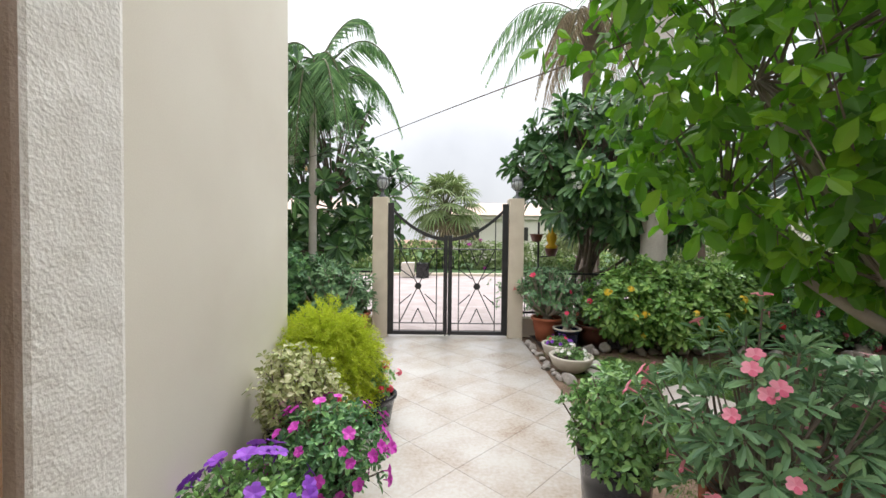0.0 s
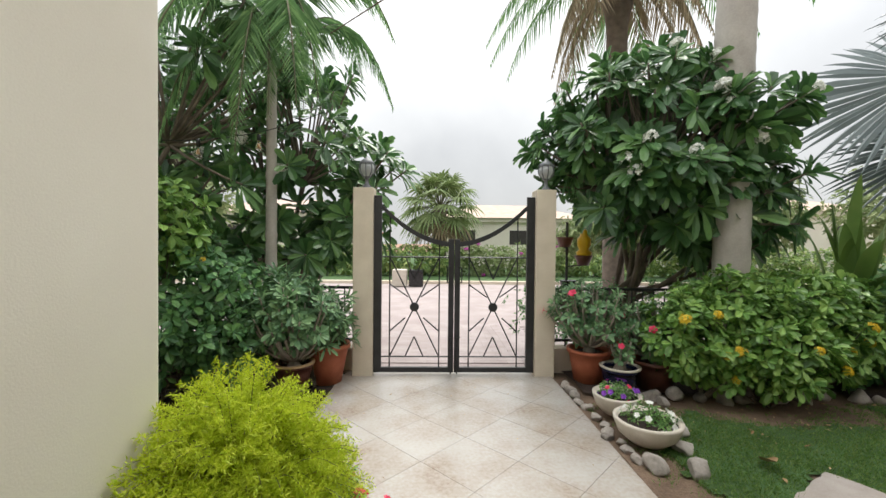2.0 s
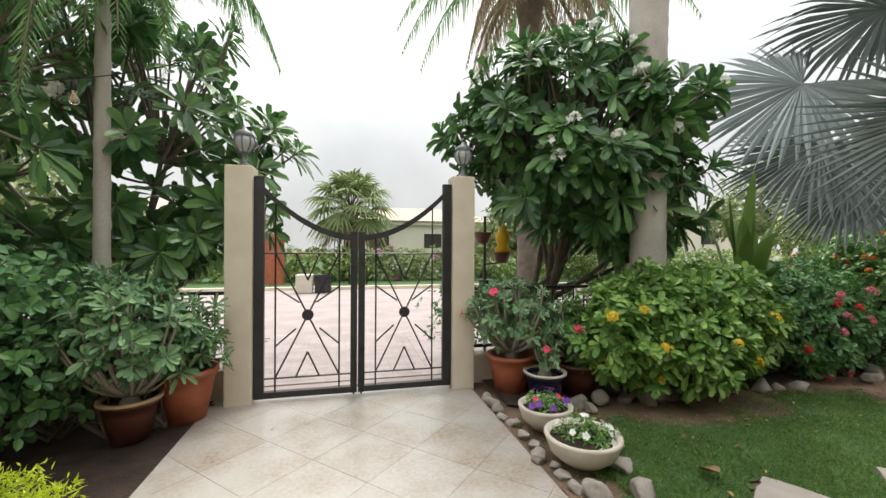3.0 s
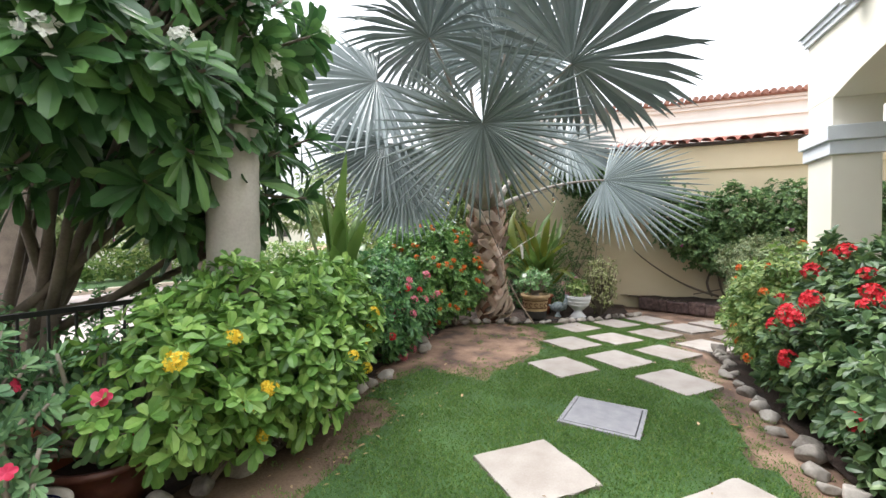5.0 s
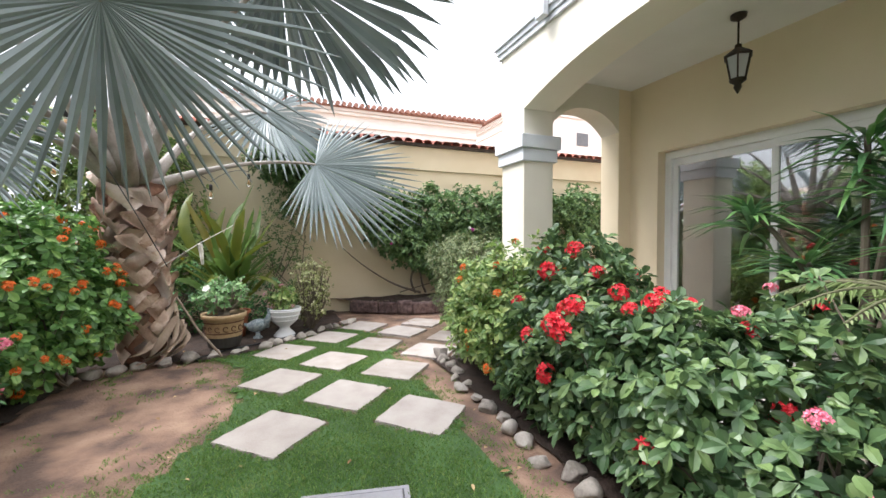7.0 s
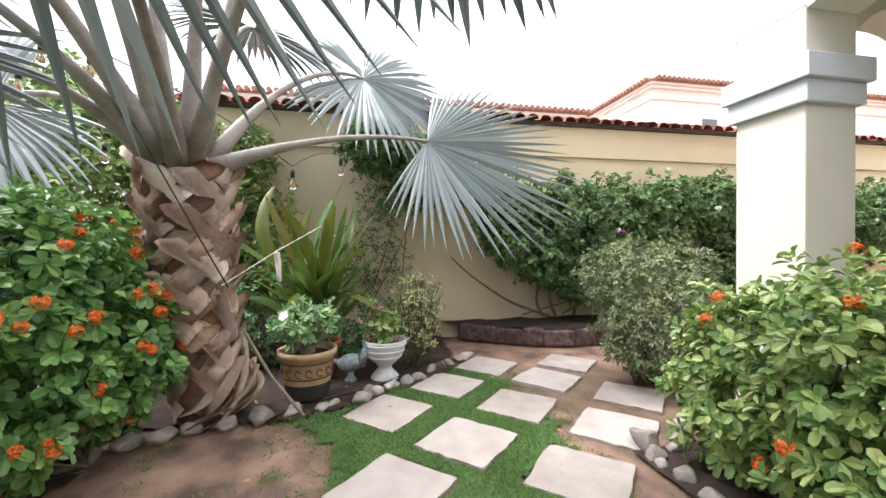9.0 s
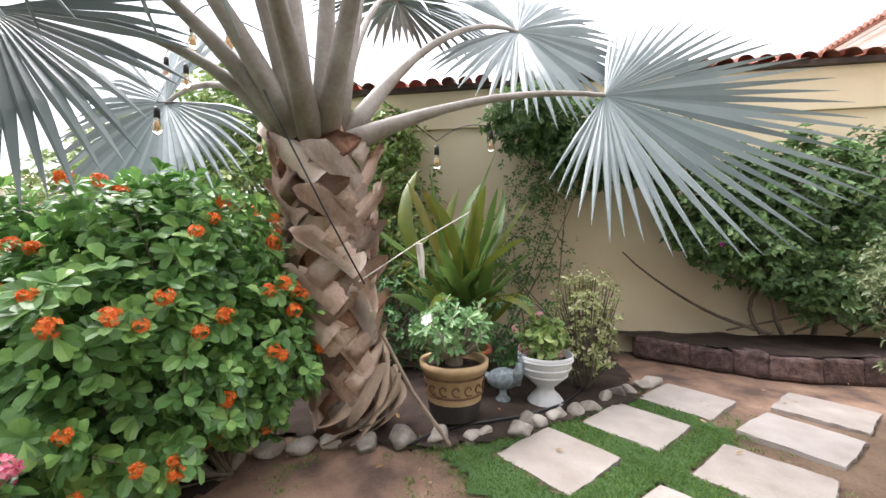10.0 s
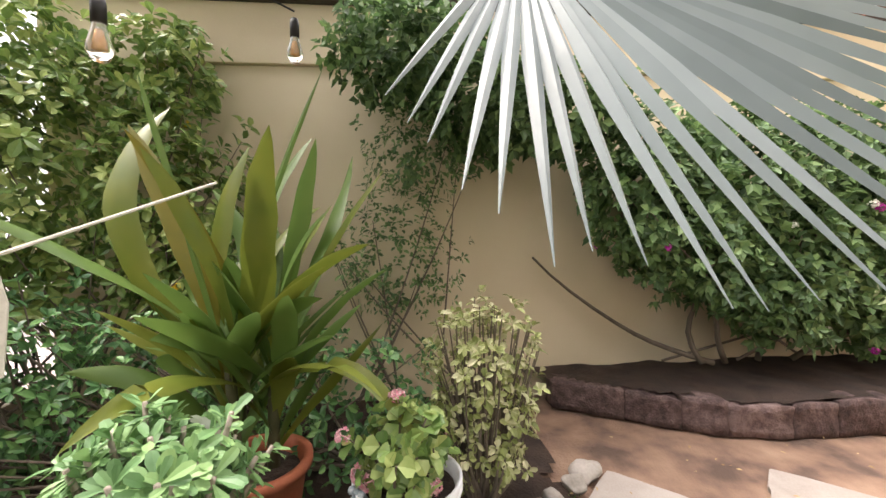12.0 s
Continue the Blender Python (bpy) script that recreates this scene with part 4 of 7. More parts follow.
    # low wall and fence on both sides
    for a, b in ((1.16, 9.7), (-7.0, -1.04)):
        solid("fence_wall", box(a, 5.95, -0.05, b, 6.13, 0.26, bevel=0.01), POST, "low cream rendered fence wall", "wall", kind="structure")
        t = thing("fence", "low black iron fence on the wall", "fence", (0, 6.04, 0.26))
        part("rail", box(a, -0.015, 0.66, b, 0.015, 0.69), IRON, t)
        part("rail", box(a, -0.015, 0.06, b, 0.015, 0.09), IRON, t)
        for x in np.arange(a + 0.1, b, 0.13):
            part("bar", box(x - 0.006, -0.006, 0, x + 0.006, 0.006, 0.68), IRON, t)


def build_boundary():
    X = 9.7
    t = thing("wall_boundary", "yellowish cream rendered boundary wall with tiled coping", "wall", (0, 0, 0), kind="structure")
    part("wall", box(X, -14, -0.05, X + 0.5, 6.0, 2.68, bevel=0.006), YELLOW_WALL, t)
    part("upper_wall", box(X - 0.04, -14, 2.681, X + 0.5, 6.0, 3.14, bevel=0.006), YELLOW_WALL, t)
    part("coping_base", box(X - 0.1, -14, 3.14, X + 0.9, 6.1, 3.2), FRONDBACK, t)
    bm = bmesh.new()
    k = 7
    for i in range(k + 1):
        a = math.pi * i / k
        for q, yy in ((0, -0.22), (1, 0.5)):
            bm.verts.new((yy, 0.085 * math.cos(a), 0.075 * math.sin(a) + yy * 0.25))
    bm.verts.ensure_lookup_table()
    for i in range(k):
        bm.faces.new((bm.verts[2 * i], bm.verts[2 * i + 1], bm.verts[2 * i + 3], bm.verts[2 * i + 2]))
    bmesh.ops.solidify(bm, geom=bm.faces[:], thickness=0.016)
    tile = mesh_bm("roof_tile", bm, TILE, True)
    y = -13.9
    while y < 6.0:
        ob = new("roof_tile", tile)
        ob.parent = t
        ob.matrix_basis = pose(X + 0.02 + random.uniform(-0.01, 0.01), y, 3.23 + random.uniform(-0.006, 0.006), 0, random.uniform(-1.5, 1.5), 0)
        y += 0.2
    # raised bed of dark stone at the wall's foot
    r = np.random.default_rng(3)
    b = thing("raised_bed", "low curved bed edge of dark red stone", "raised bed", (0, 0, 0), kind="structure")

    def edge(y):
        return 8.74 + 0.2 * max(0.0, y - 0.4) ** 2 + 0.03 * math.sin(y * 4)
    y0 = -2.2
    while y0 < 2.7:
        y1 = min(2.75, y0 + r.uniform(0.24, 0.46))
        e0, e1 = edge(y0), edge(y1)
        if e1 < 9.55:
            bm = prism([(e0, y0 + 0.005), (e1, y1 - 0.005), (min(e1 + 0.14, 9.69), y1 - 0.005), (min(e0 + 0.14, 9.69), y0 + 0.005)], "z", 0.0, 0.215 + r.uniform(-0.02, 0.02))
            bmesh.ops.subdivide_edges(bm, edges=bm.edges[:], cuts=4, use_grid_fill=True)
            for v in bm.verts:
                q = noise.noise(v.co * 6) * 0.022 + noise.noise(v.co * 17) * 0.012
                v.co.x += q
                v.co.z += q * 0.8 * (v.co.z > 0.15)
            part("stone", bm, STONEWALL, b, smooth=True)
        y0 = y1
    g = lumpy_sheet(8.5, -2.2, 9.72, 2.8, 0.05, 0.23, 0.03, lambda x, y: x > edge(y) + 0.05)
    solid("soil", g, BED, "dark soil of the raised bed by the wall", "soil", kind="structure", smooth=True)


def stones_and_rocks():
    r = np.random.default_rng(11)

    def slab(h):
        bm = bmesh.new()
        k = 10
        pts = []
        for (ax, ay), (bx, by) in zip(((-1, -1), (1, -1), (1, 1), (-1, 1)), ((1, -1), (1, 1), (-1, 1), (-1, -1))):
            for i in range(k):
                q = i / k
                j = r.normal() * 0.006
                pts.append(((ax + (bx - ax) * q) * h + j, (ay + (by - ay) * q) * h + r.normal() * 0.006))
        prism(pts, "z", -0.03, 0.022, bm)
        bmesh.ops.bevel(bm, geom=[e for e in bm.edges if all(v.co.z > 0.02 for v in e.verts)], offset=0.006, segments=1, affect="EDGES")
        return mesh_bm("stepping_stone", bm, SLAB)
    kinds = [slab(0.258) for _ in range(4)]
    for i, (x, y) in enumerate(STONES):
        ob = new("stepping_stone", kinds[i % 4])
        ob.matrix_basis = pose(x, y, r.uniform(-0.009, -0.003), r.normal() * 0.5, r.normal() * 0.6, 46.5 + r.normal() * 2 + 90 * (i % 3))
        tagged(ob, "square pale stone slab set diagonally in the lawn", "stepping stone", "stepping stones")
    for x, y, h, a in SLABS:
        ob = new("stepping_stone", slab(h))
        ob.matrix_basis = pose(x, y, 0, 0, 0, a)
        tagged(ob, "pale worn stone slab at the lawn's edge", "stepping stone", "stepping stones")
    c = thing("drain_cover", "square grey concrete drain cover in the lawn", "drain cover", (4.03, 3.07, 0), -12)
    for k in range(4):
        f = box(-0.275, -0.275, -0.03, 0.245, -0.245, 0.017, bevel=0.004)
        bmesh.ops.rotate(f, verts=f.verts, cent=(0, 0, 0), matrix=Matrix.Rotation(k * math.pi / 2, 3, "Z"))
        part("frame", f, COVER, c)
    part("lid", box(-0.239, -0.239, -0.03, 0.239, 0.239, 0.02, bevel=0.006), COVER, c, "brushed concrete lid")
    rocks = [rock_mesh(r) for _ in range(7)]

    def lay(x, y, s, label, group, z=0.0):
        ob = new("rock", rocks[r.integers(7)])
        ob.matrix_basis = Matrix.LocRotScale((x, y, z + s * 0.42), Euler((r.uniform(-0.3, 0.3), r.uniform(-0.3, 0.3), r.uniform(0, 6.3))), (s * r.uniform(0.95, 1.35), s * r.uniform(0.8, 1.1), s * r.uniform(0.7, 0.95)))
        tagged(ob, label, "rock", group)
    for line, label, group, smin, smax in (
        ([(5.2, 5.05), (5.9, 5.42), (6.5, 5.46), (6.62, 5.33), (7.04, 5.1), (7.15, 4.66), (7.25, 4.15), (7.35, 3.84), (7.5, 3.55), (7.86, 3.16), (8.36, 2.56), (8.6, 2.3)], "grey rounded rock edging the planted bed", "rocks edging the palm bed", 0.06, 0.105),
        ([(6.5, 1.3), (6.25, 1.72), (5.9, 1.87), (5.0, 1.88), (4.0, 1.92), (3.5, 1.93), (3.0, 1.85)], "brown-grey rounded rock edging the flower bed", "rocks edging the red flower bed", 0.045, 0.085),
        ([(1.95, 5.15), (2.4, 5.12), (3.05, 5.12), (3.7, 5.15), (4.4, 5.05)], "muddy rounded rock edging the shrub bed", "rocks edging the shrub bed", 0.06, 0.1),
        ([(1.22, 5.5), (1.2, 5.0), (1.2, 4.5), (1.24, 4.05)], "small rounded stone along the path", "stones along the path", 0.035, 0.06),
    ):
        P = V3(line)
        seg = np.linalg.norm(np.diff(P, axis=0), axis=1)
        s_ = np.concatenate([[0], np.cumsum(seg)])
        d = 0.0
        while d < s_[-1]:
            s = r.uniform(smin, smax)
            lay(np.interp(d, s_, P[:, 0]) + r.normal() * 0.03, np.interp(d, s_, P[:, 1]) + r.normal() * 0.035, s, label, group, -s * r.uniform(0.0, 0.35))
            d += s * r.uniform(1.9, 2.7)
    for x, y, s in ((6.32, 1.72, 0.12), (1.62, 4.2, 0.08), (1.3, 3.98, 0.09), (1.75, 4.45, 0.07), (1.55, 3.93, 0.07), (1.95, 5.0, 0.07), (7.6, 3.42, 0.07), (7.72, 3.3, 0.06)):
        lay(x, y, s, "rounded grey garden rock", "loose rocks")


def litter():
    """Fallen leaves on lawn, soil and path."""
    r = np.random.default_rng(77)
    meshes = []
    for k in range(4):
        g = Geo().add(*set_leaves(leaf_form(0.45, r.uniform(0.1, 0.4)), V3([[0, -0.5, 0.0]]), V3([[0, 1, 0.1]]), V3([[0, 0, 1.0]]), 1.0, r.uniform(0.35, 0.55), r.uniform(-0.25, 0.1)))
        meshes.append(g.mesh("fallen_leaf", DRYLEAF))
    spots = [(2.05, 3.98, 0.2)]
    for _ in range(90):
        spots.append((r.uniform(1.4, 8.6), r.choice([r.uniform(2.0, 2.6), r.uniform(3.8, 5.0), r.uniform(2.0, 5.0)]), r.uniform(0.02, 0.06)))
    for _ in range(70):
        spots.append((r.uniform(1.8, 4.6), r.uniform(4.25, 5.05), r.uniform(0.012, 0.04)))
    for _ in range(16):
        spots.append((r.uniform(-1.0, 1.1), r.uniform(3.0, 5.7), r.uniform(0.012, 0.035)))
    for _ in range(30):
        spots.append((r.uniform(8.0, 9.0), r.uniform(0.6, 2.6), r.uniform(0.015, 0.035)))
    for i, (x, y, s) in enumerate(spots):
        ob = new("fallen_leaf", meshes[i % 4])
        ob.matrix_basis = Matrix.LocRotScale((x, y, 0.02 + s * 0.05), Euler((r.normal() * 0.15, r.normal() * 0.2, r.uniform(0, 6.3))), (s, s, s))
        tagged(ob, "curled dry brown leaf lying on the ground", "fallen leaf", "fallen leaves")


build_ground()
build_garden_floor()
build_path()
build_house_left()
build_porch()
build_gate()
build_boundary()
stones_and_rocks()
litter()


# ================= plants =================
def silver_palm():
    r = np.random.default_rng(21)
    t = thing("fan_palm", "large silver-blue fan palm with a scaly brown trunk", "palm tree", (7.45, 4.74, 0))
    H = 2.05
    prof = [(0.0, -0.05), (0.2, -0.05), (0.19, 0.2), (0.195, 0.6), (0.21, 1.2), (0.2, 1.7), (0.1, H), (0.0, H + 0.05)]
    bm = lathe(prof, 20)
    for v in bm.verts:
        v.co.x -= 0.55 * max(0.0, v.co.z) / H
        v.co.y -= 0.06 * max(0.0, v.co.z) / H
    part("trunk", bm, TRUNKDARK, t, smooth=True)

    def boot(L, w, tilt, R):
        """A split leaf base: a strap laid slantwise round the trunk, its cut end standing off."""
        g = bmesh.new()
        n, k = 8, 7
        rows = []
        for i in range(n):
            u = i / (n - 1)
            row = []
            for j in range(k):
                a = (j / (k - 1) - 0.5) * 2
                ww = w * (1.15 - 0.3 * u) * (1 - 0.15 * max(0.0, u - 0.7) ** 2 / 0.09) * a / 2
                along = u * L * (1 + 0.04 * math.sin(a * 3 + L * 40) - 0.07 * a * a)
                lat = along * math.sin(tilt) + ww * math.cos(tilt)
                up = along * math.cos(tilt) - ww * math.sin(tilt)
                rad = R + 0.015 + 0.085 * u ** 2.6 + 0.03 * (1 - a * a) + 0.006 * math.sin(a * 9 + u * 4)
                th = lat / R
                row.append(g.verts.new((rad * math.cos(th), rad * math.sin(th), up)))
            rows.append(row)
        for p, q in zip(rows, rows[1:]):
            for j in range(k - 1):
                g.faces.new((p[j], p[j + 1], q[j + 1], q[j]))
        bmesh.ops.solidify(g, geom=g.faces[:], thickness=0.024)
        return mesh_bm("leaf_base", g, BOOT, True)
    boots = [boot(r.uniform(0.36, 0.5), r.uniform(0.125, 0.17), s * r.uniform(0.65, 0.95), 0.225) for s in (1, -1, 1, -1, 1, -1, 1, -1)]
    for i in range(64):
        z = 0.16 + i * 0.0268
        ob = new("leaf_base", boots[i % 8])
        ob.parent = t
        w = np.interp(z, [0, 0.6, 1.2, 2], [0.85, 0.92, 1.0, 0.98])
        ob.matrix_basis = Matrix.LocRotScale((-0.55 * (z - 0.05) / H, -0.06 * z / H, z - 0.12), Euler((0, 0, i * radians(137.5) + r.normal() * 0.2)), (w, w, 1))
    # dry sheaths hanging at the foot
    for i in range(10):
        a = radians(r.uniform(185, 255))
        o = V3([math.cos(a), math.sin(a), 0])
        lat = V3([-math.sin(a), math.cos(a), 0])
        z0 = r.uniform(0.3, 0.62)
        p = curve_pts(o * 0.2 + lat * r.uniform(0.12, 0.3) + V3([-0.12 * z0, 0, z0]), o * r.uniform(0.3, 0.42) + lat * r.uniform(0.0, 0.34) + V3([0, 0, z0 * 0.35]), o * r.uniform(0.2, 0.34) + lat * r.uniform(-0.4, 0.05) + V3([0, 0, r.uniform(0.03, 0.16)]), 9)
        w = r.uniform(0.03, 0.06) * np.sin(np.linspace(0.6, 2.7, 9))
        turn = np.linspace(r.uniform(-0.4, 0.4), r.uniform(-1.3, 1.3), 9)[:, None]
        side = lat * np.cos(turn) + (o * 0.8 + V3([0, 0, 0.6])) * np.sin(turn)
        V = np.stack([p - side * w[:, None] + o * 0.02, p, p + side * w[:, None] + o * 0.02], 1).reshape(-1, 3)
        T = []
        for k in range(8):
            for c in (0, 1):
                q = k * 3 + c
                T += [(q, q + 1, q + 4), (q, q + 4, q + 3)]
        part("dry_sheath", Geo().add(V, T).add(V + o * 0.01, T), DEAD, t, "dry curled leaf sheath", True)
    crown = V3([6.92, 4.68, 1.95])
    at = V3([7.45, 4.74, 0])
    #        hub, midrib direction, upper side, radius, sag, span
    leaves = [
        ((4.75, 4.18, 2.52), (0.55, -0.12, -0.8), (-0.78, -0.22, -0.58), 1.08, 0.02, 330),
        ((5.5, 3.35, 3.3), (-0.35, -0.8, 0.05), (0.5, -0.1, 0.85), 1.3, 0.25, 290),
        ((7.8, 2.93, 2.32), (-0.18, -0.94, -0.29), (-0.85, 0.0, 0.53), 1.58, 0.02, 200),
        ((8.25, 3.53, 3.06), (0.15, -0.85, -0.2), (-0.75, -0.2, 0.6), 1.12, 0.14, 280),
        ((7.55, 6.26, 2.38), (-0.15, 0.8, -0.5), (-0.8, -0.15, 0.5), 1.1, 0.15, 280),
        ((5.15, 5.62, 3.3), (-0.75, 0.35, -0.45), (-0.5, -0.55, 0.6), 1.3, 0.12, 270),
        ((5.7, 5.8, 2.68), (-0.65, 0.45, -0.4), (-0.6, -0.45, 0.55), 1.15, 0.12, 280),
        ((6.15, 5.75, 2.25), (-0.4, 0.45, -0.7), (-0.75, -0.3, 0.5), 0.95, 0.12, 280),
        ((6.75, 5.0, 4.3), (-0.25, 0.2, 0.9), (0.8, -0.1, 0.35), 1.25, 0.12, 280),
        ((6.5, 4.3, 4.0), (-0.3, -0.3, 0.85), (0.75, 0.2, 0.3), 1.2, 0.15, 280),
        ((7.6, 4.2, 4.4), (0.3, -0.3, 0.85), (-0.7, 0.3, 0.4), 1.2, 0.15, 280),
        ((8.7, 4.7, 3.7), (0.6, -0.15, 0.1), (-0.6, -0.1, 0.75), 1.15, 0.25, 290),
        ((5.6, 5.1, 3.95), (-0.8, 0.2, 0.25), (0.3, 0, 0.95), 1.2, 0.3, 290),
    ]
    # how far the two halves of a blade close towards its upper side
    FOLDS = {0: 0.8, 1: 0.45, 2: 0.0, 3: 0.15}
    for i, (hub, D, N, R, sag, span) in enumerate(leaves):
        hub = V3(hub, float)
        d = hub - crown
        rise = crown + d * 0.5 + V3([0, 0, 0.18 * np.linalg.norm(d) + 0.1])
        base = crown + unit(d * V3([1, 1, 0.25])) * 0.14 + V3([0, 0, -0.12])
        if i == 2:
            rise = crown + d * 0.5 + V3([0, 0, 0.16])
        P = curve_pts(base, rise, hub, 12) - at
        w = np.interp(np.linspace(0, 1, 12), [0, 0.12, 0.35, 1], [0.075, 0.054, 0.029, 0.015])
        f = part("frond", fan_leaf(r, hub - at, D, N, R, int(span / (4.6 if i == 2 else 5.4)), span, sag, {0: 0.45, 1: 0.74, 2: 0.5}.get(i, 0.6), 0.03 if i == 2 else 0.12, 0.45 if i == 2 else 0.16, FOLDS.get(i, 0.12)), L_SILVER, t)
        part("petiole", Geo().add(*tube(P, w, 8)), PETIOLE, f, "grey-brown ridged leaf stalk", True)


def royal_palm():
    r = np.random.default_rng(4)
    t = thing("royal_palm", "tall palm with a smooth swollen grey trunk", "palm tree", (2.92, 5.5, 0))
    prof = [(0, -0.05), (0.21, -0.05), (0.18, 0.3), (0.168, 0.9), (0.165, 1.5), (0.17, 2.2), (0.18, 3.0), (0.178, 3.8), (0.16, 5.0), (0.14, 7.2), (0.12, 7.6), (0, 7.7)]
    zs = np.linspace(-0.05, 7.6, 120)
    pr = [(float(np.interp(z, [p[1] for p in prof[1:-1]], [p[0] for p in prof[1:-1]])) + (0.004 if i % 3 == 0 else 0), float(z)) for i, z in enumerate(zs)]
    bm = lathe([(0, -0.06)] + pr + [(0, 7.7)], 24)
    for v in bm.verts:
        v.co.x += 0.012 * math.sin(v.co.z * 1.3) + 0.03 * max(0, v.co.z - 3)
    part("trunk", bm, PALM_GREY, t, smooth=True)
    for k in range(11):
        a = k * 2.4
        o = V3([math.cos(a), math.sin(a), 0])
        rib, g = feather_frond(r, (0.14, 0, 7.5), V3([0.1, 0, 8.9]) + o * 1.0, V3([0.1, 0, 7.2]) + o * 2.6, 0.55, 44, 0.03, 0.5)
        f = part("frond", g, L_PALM, t)
        part("midrib", rib, STEM, f)


def thatch_palm():
    """Palm beyond the fence whose old fronds hang in a shaggy skirt."""
    r = np.random.default_rng(14)
    t = thing("feather_palm", "palm with a brown fibrous trunk and drooping fronds", "palm tree", (3.3, 9.0, 0))
    part("trunk", lathe([(0, -0.05), (0.3, -0.05), (0.2, 0.6), (0.19, 5.6), (0.28, 6.1), (0.1, 6.8), (0, 6.9)], 16), BARK, t, smooth=True)
    for k in range(22):
        a = k * 2.4
        o = V3([math.cos(a), math.sin(a), 0])
        dry = k % 2 == 0
        reach = r.uniform(2.0, 2.9) if not dry else r.uniform(1.2, 2.0)
        rib, g = feather_frond(r, V3([0, 0, 6.4]) + o * 0.15, V3([0, 0, 7.6 if not dry else 6.9]) + o * reach * 0.6, V3([0, 0, 5.3 if not dry else 4.6]) + o * reach, 0.6, 46, 0.028, 1.1)
        f = part("frond", g, L_DRY if dry else L_PALM, t, "dry straw-coloured frond" if dry else "")
        part("midrib", rib, STEM, f)


def thin_palm():
    r = np.random.default_rng(24)
    t = thing("slim_palm", "slim ringed palm with dark feathery fronds", "palm tree", (-1.9, 5.75, 0))
    zs = np.linspace(-0.05, 4.0, 78)
    bm = lathe([(0, -0.06)] + [(0.062 - 0.004 * z + (0.006 if i % 6 == 0 else 0), float(z)) for i, z in enumerate(zs)] + [(0, 4.05)], 14)
    part("trunk", bm, PALM_GREY, t, smooth=True)
    for k, (a, reach, top, end) in enumerate(((10, 1.35, 4.6, 2.9), (50, 1.3, 4.9, 3.5), (95, 1.5, 4.6, 3.2), (150, 1.4, 4.5, 2.6), (200, 1.4, 4.7, 2.5), (250, 1.5, 4.6, 2.3), (300, 1.4, 4.4, 2.4), (340, 1.5, 4.8, 3.3), (220, 1.1, 4.2, 2.0), (275, 1.0, 4.3, 2.1), (30, 1.0, 5.3, 4.4), (255, 0.6, 4.3, 2.3), (290, 0.75, 4.3, 2.5), (320, 0.9, 4.4, 2.7), (185, 0.8, 4.3, 2.3), (235, 0.95, 4.5, 2.6))):
        a = math.radians(a)
        o = V3([math.cos(a), math.sin(a), 0])
        rib, g = feather_frond(r, (0, 0, 3.15 + 0.06 * k), V3([0, 0, top]) + o * reach * 0.6, V3([0, 0, end + 0.1]) + o * reach * 0.95, 0.38, 74, 0.014, 0.55)
        f = part("frond", g, L_PALM, t)
        part("midrib", rib, STEM, f)


def frangipani(at, label, seed, crown, rosettes, flowers):
    """Candelabra tree: forked limbs with a whorl of long leaves at each end."""
    r = np.random.default_rng(seed)
    t = thing("frangipani_tree", label, "tree", at)
    P, A = blob_points(r, crown, rosettes, 0.3, 0.9)
    wood = Geo()
    forks = [V3([0, 0, 0.75]), V3([0.12, 0.05, 0.9]), V3([-0.12, 0.06, 0.85]), V3([0.02, -0.12, 0.9])]
    for f in forks:
        wood.add(*tube(curve_pts((f[0] * 0.3, f[1] * 0.3, -0.03), (f[0] * 0.4, f[1] * 0.4, 0.4), f, 5), np.linspace(0.055, 0.038, 5), 8))
    mids = []
    for k in range(14):
        p = P[r.integers(len(P))]
        f = forks[k % 4]
        m = f * 0.45 + p * 0.55 + V3([0, 0, -0.1])
        wood.add(*tube(curve_pts(f, f * 0.6 + m * 0.4 + V3([0, 0, -0.08]), m, 6), np.linspace(0.034, 0.022, 6), 7))
        mids.append(m)
    M = V3(mids)
    for p in P:
        m = M[np.argmin(np.linalg.norm(M - p, axis=1) + r.random(len(M)) * 0.15)]
        wood.add(*tube(curve_pts(m, (m + p) / 2 + V3([0, 0, -0.06]), p, 5), np.linspace(0.018, 0.009, 5), 6))
    part("trunk", wood, BARK, t, smooth=True)
    g = Geo().add(*set_leaves(leaf_form(0.62, 0.14), *whorls(r, P, A, 18, 70, 0.25, 0.075, 0.25, 0.12), droop=0.18))
    fo = part("foliage", g, L_FRANG, t)
    fo["kind"] = "stuff"
    ball = flower_ball(r, 0.075, F_WHITE, 22)
    out = np.argsort(-P[:, 2] * 0.2 + P[:, 1] + r.random(len(P)) * 0.6)[:flowers]
    stick_flowers(r, t, [ball], P[out] + A[out] * 0.06, A[out], "blossom")


anywhere = lambda P: P[:, 2] > -9


def near_side(limit):
    return lambda P: P[:, 1] < limit


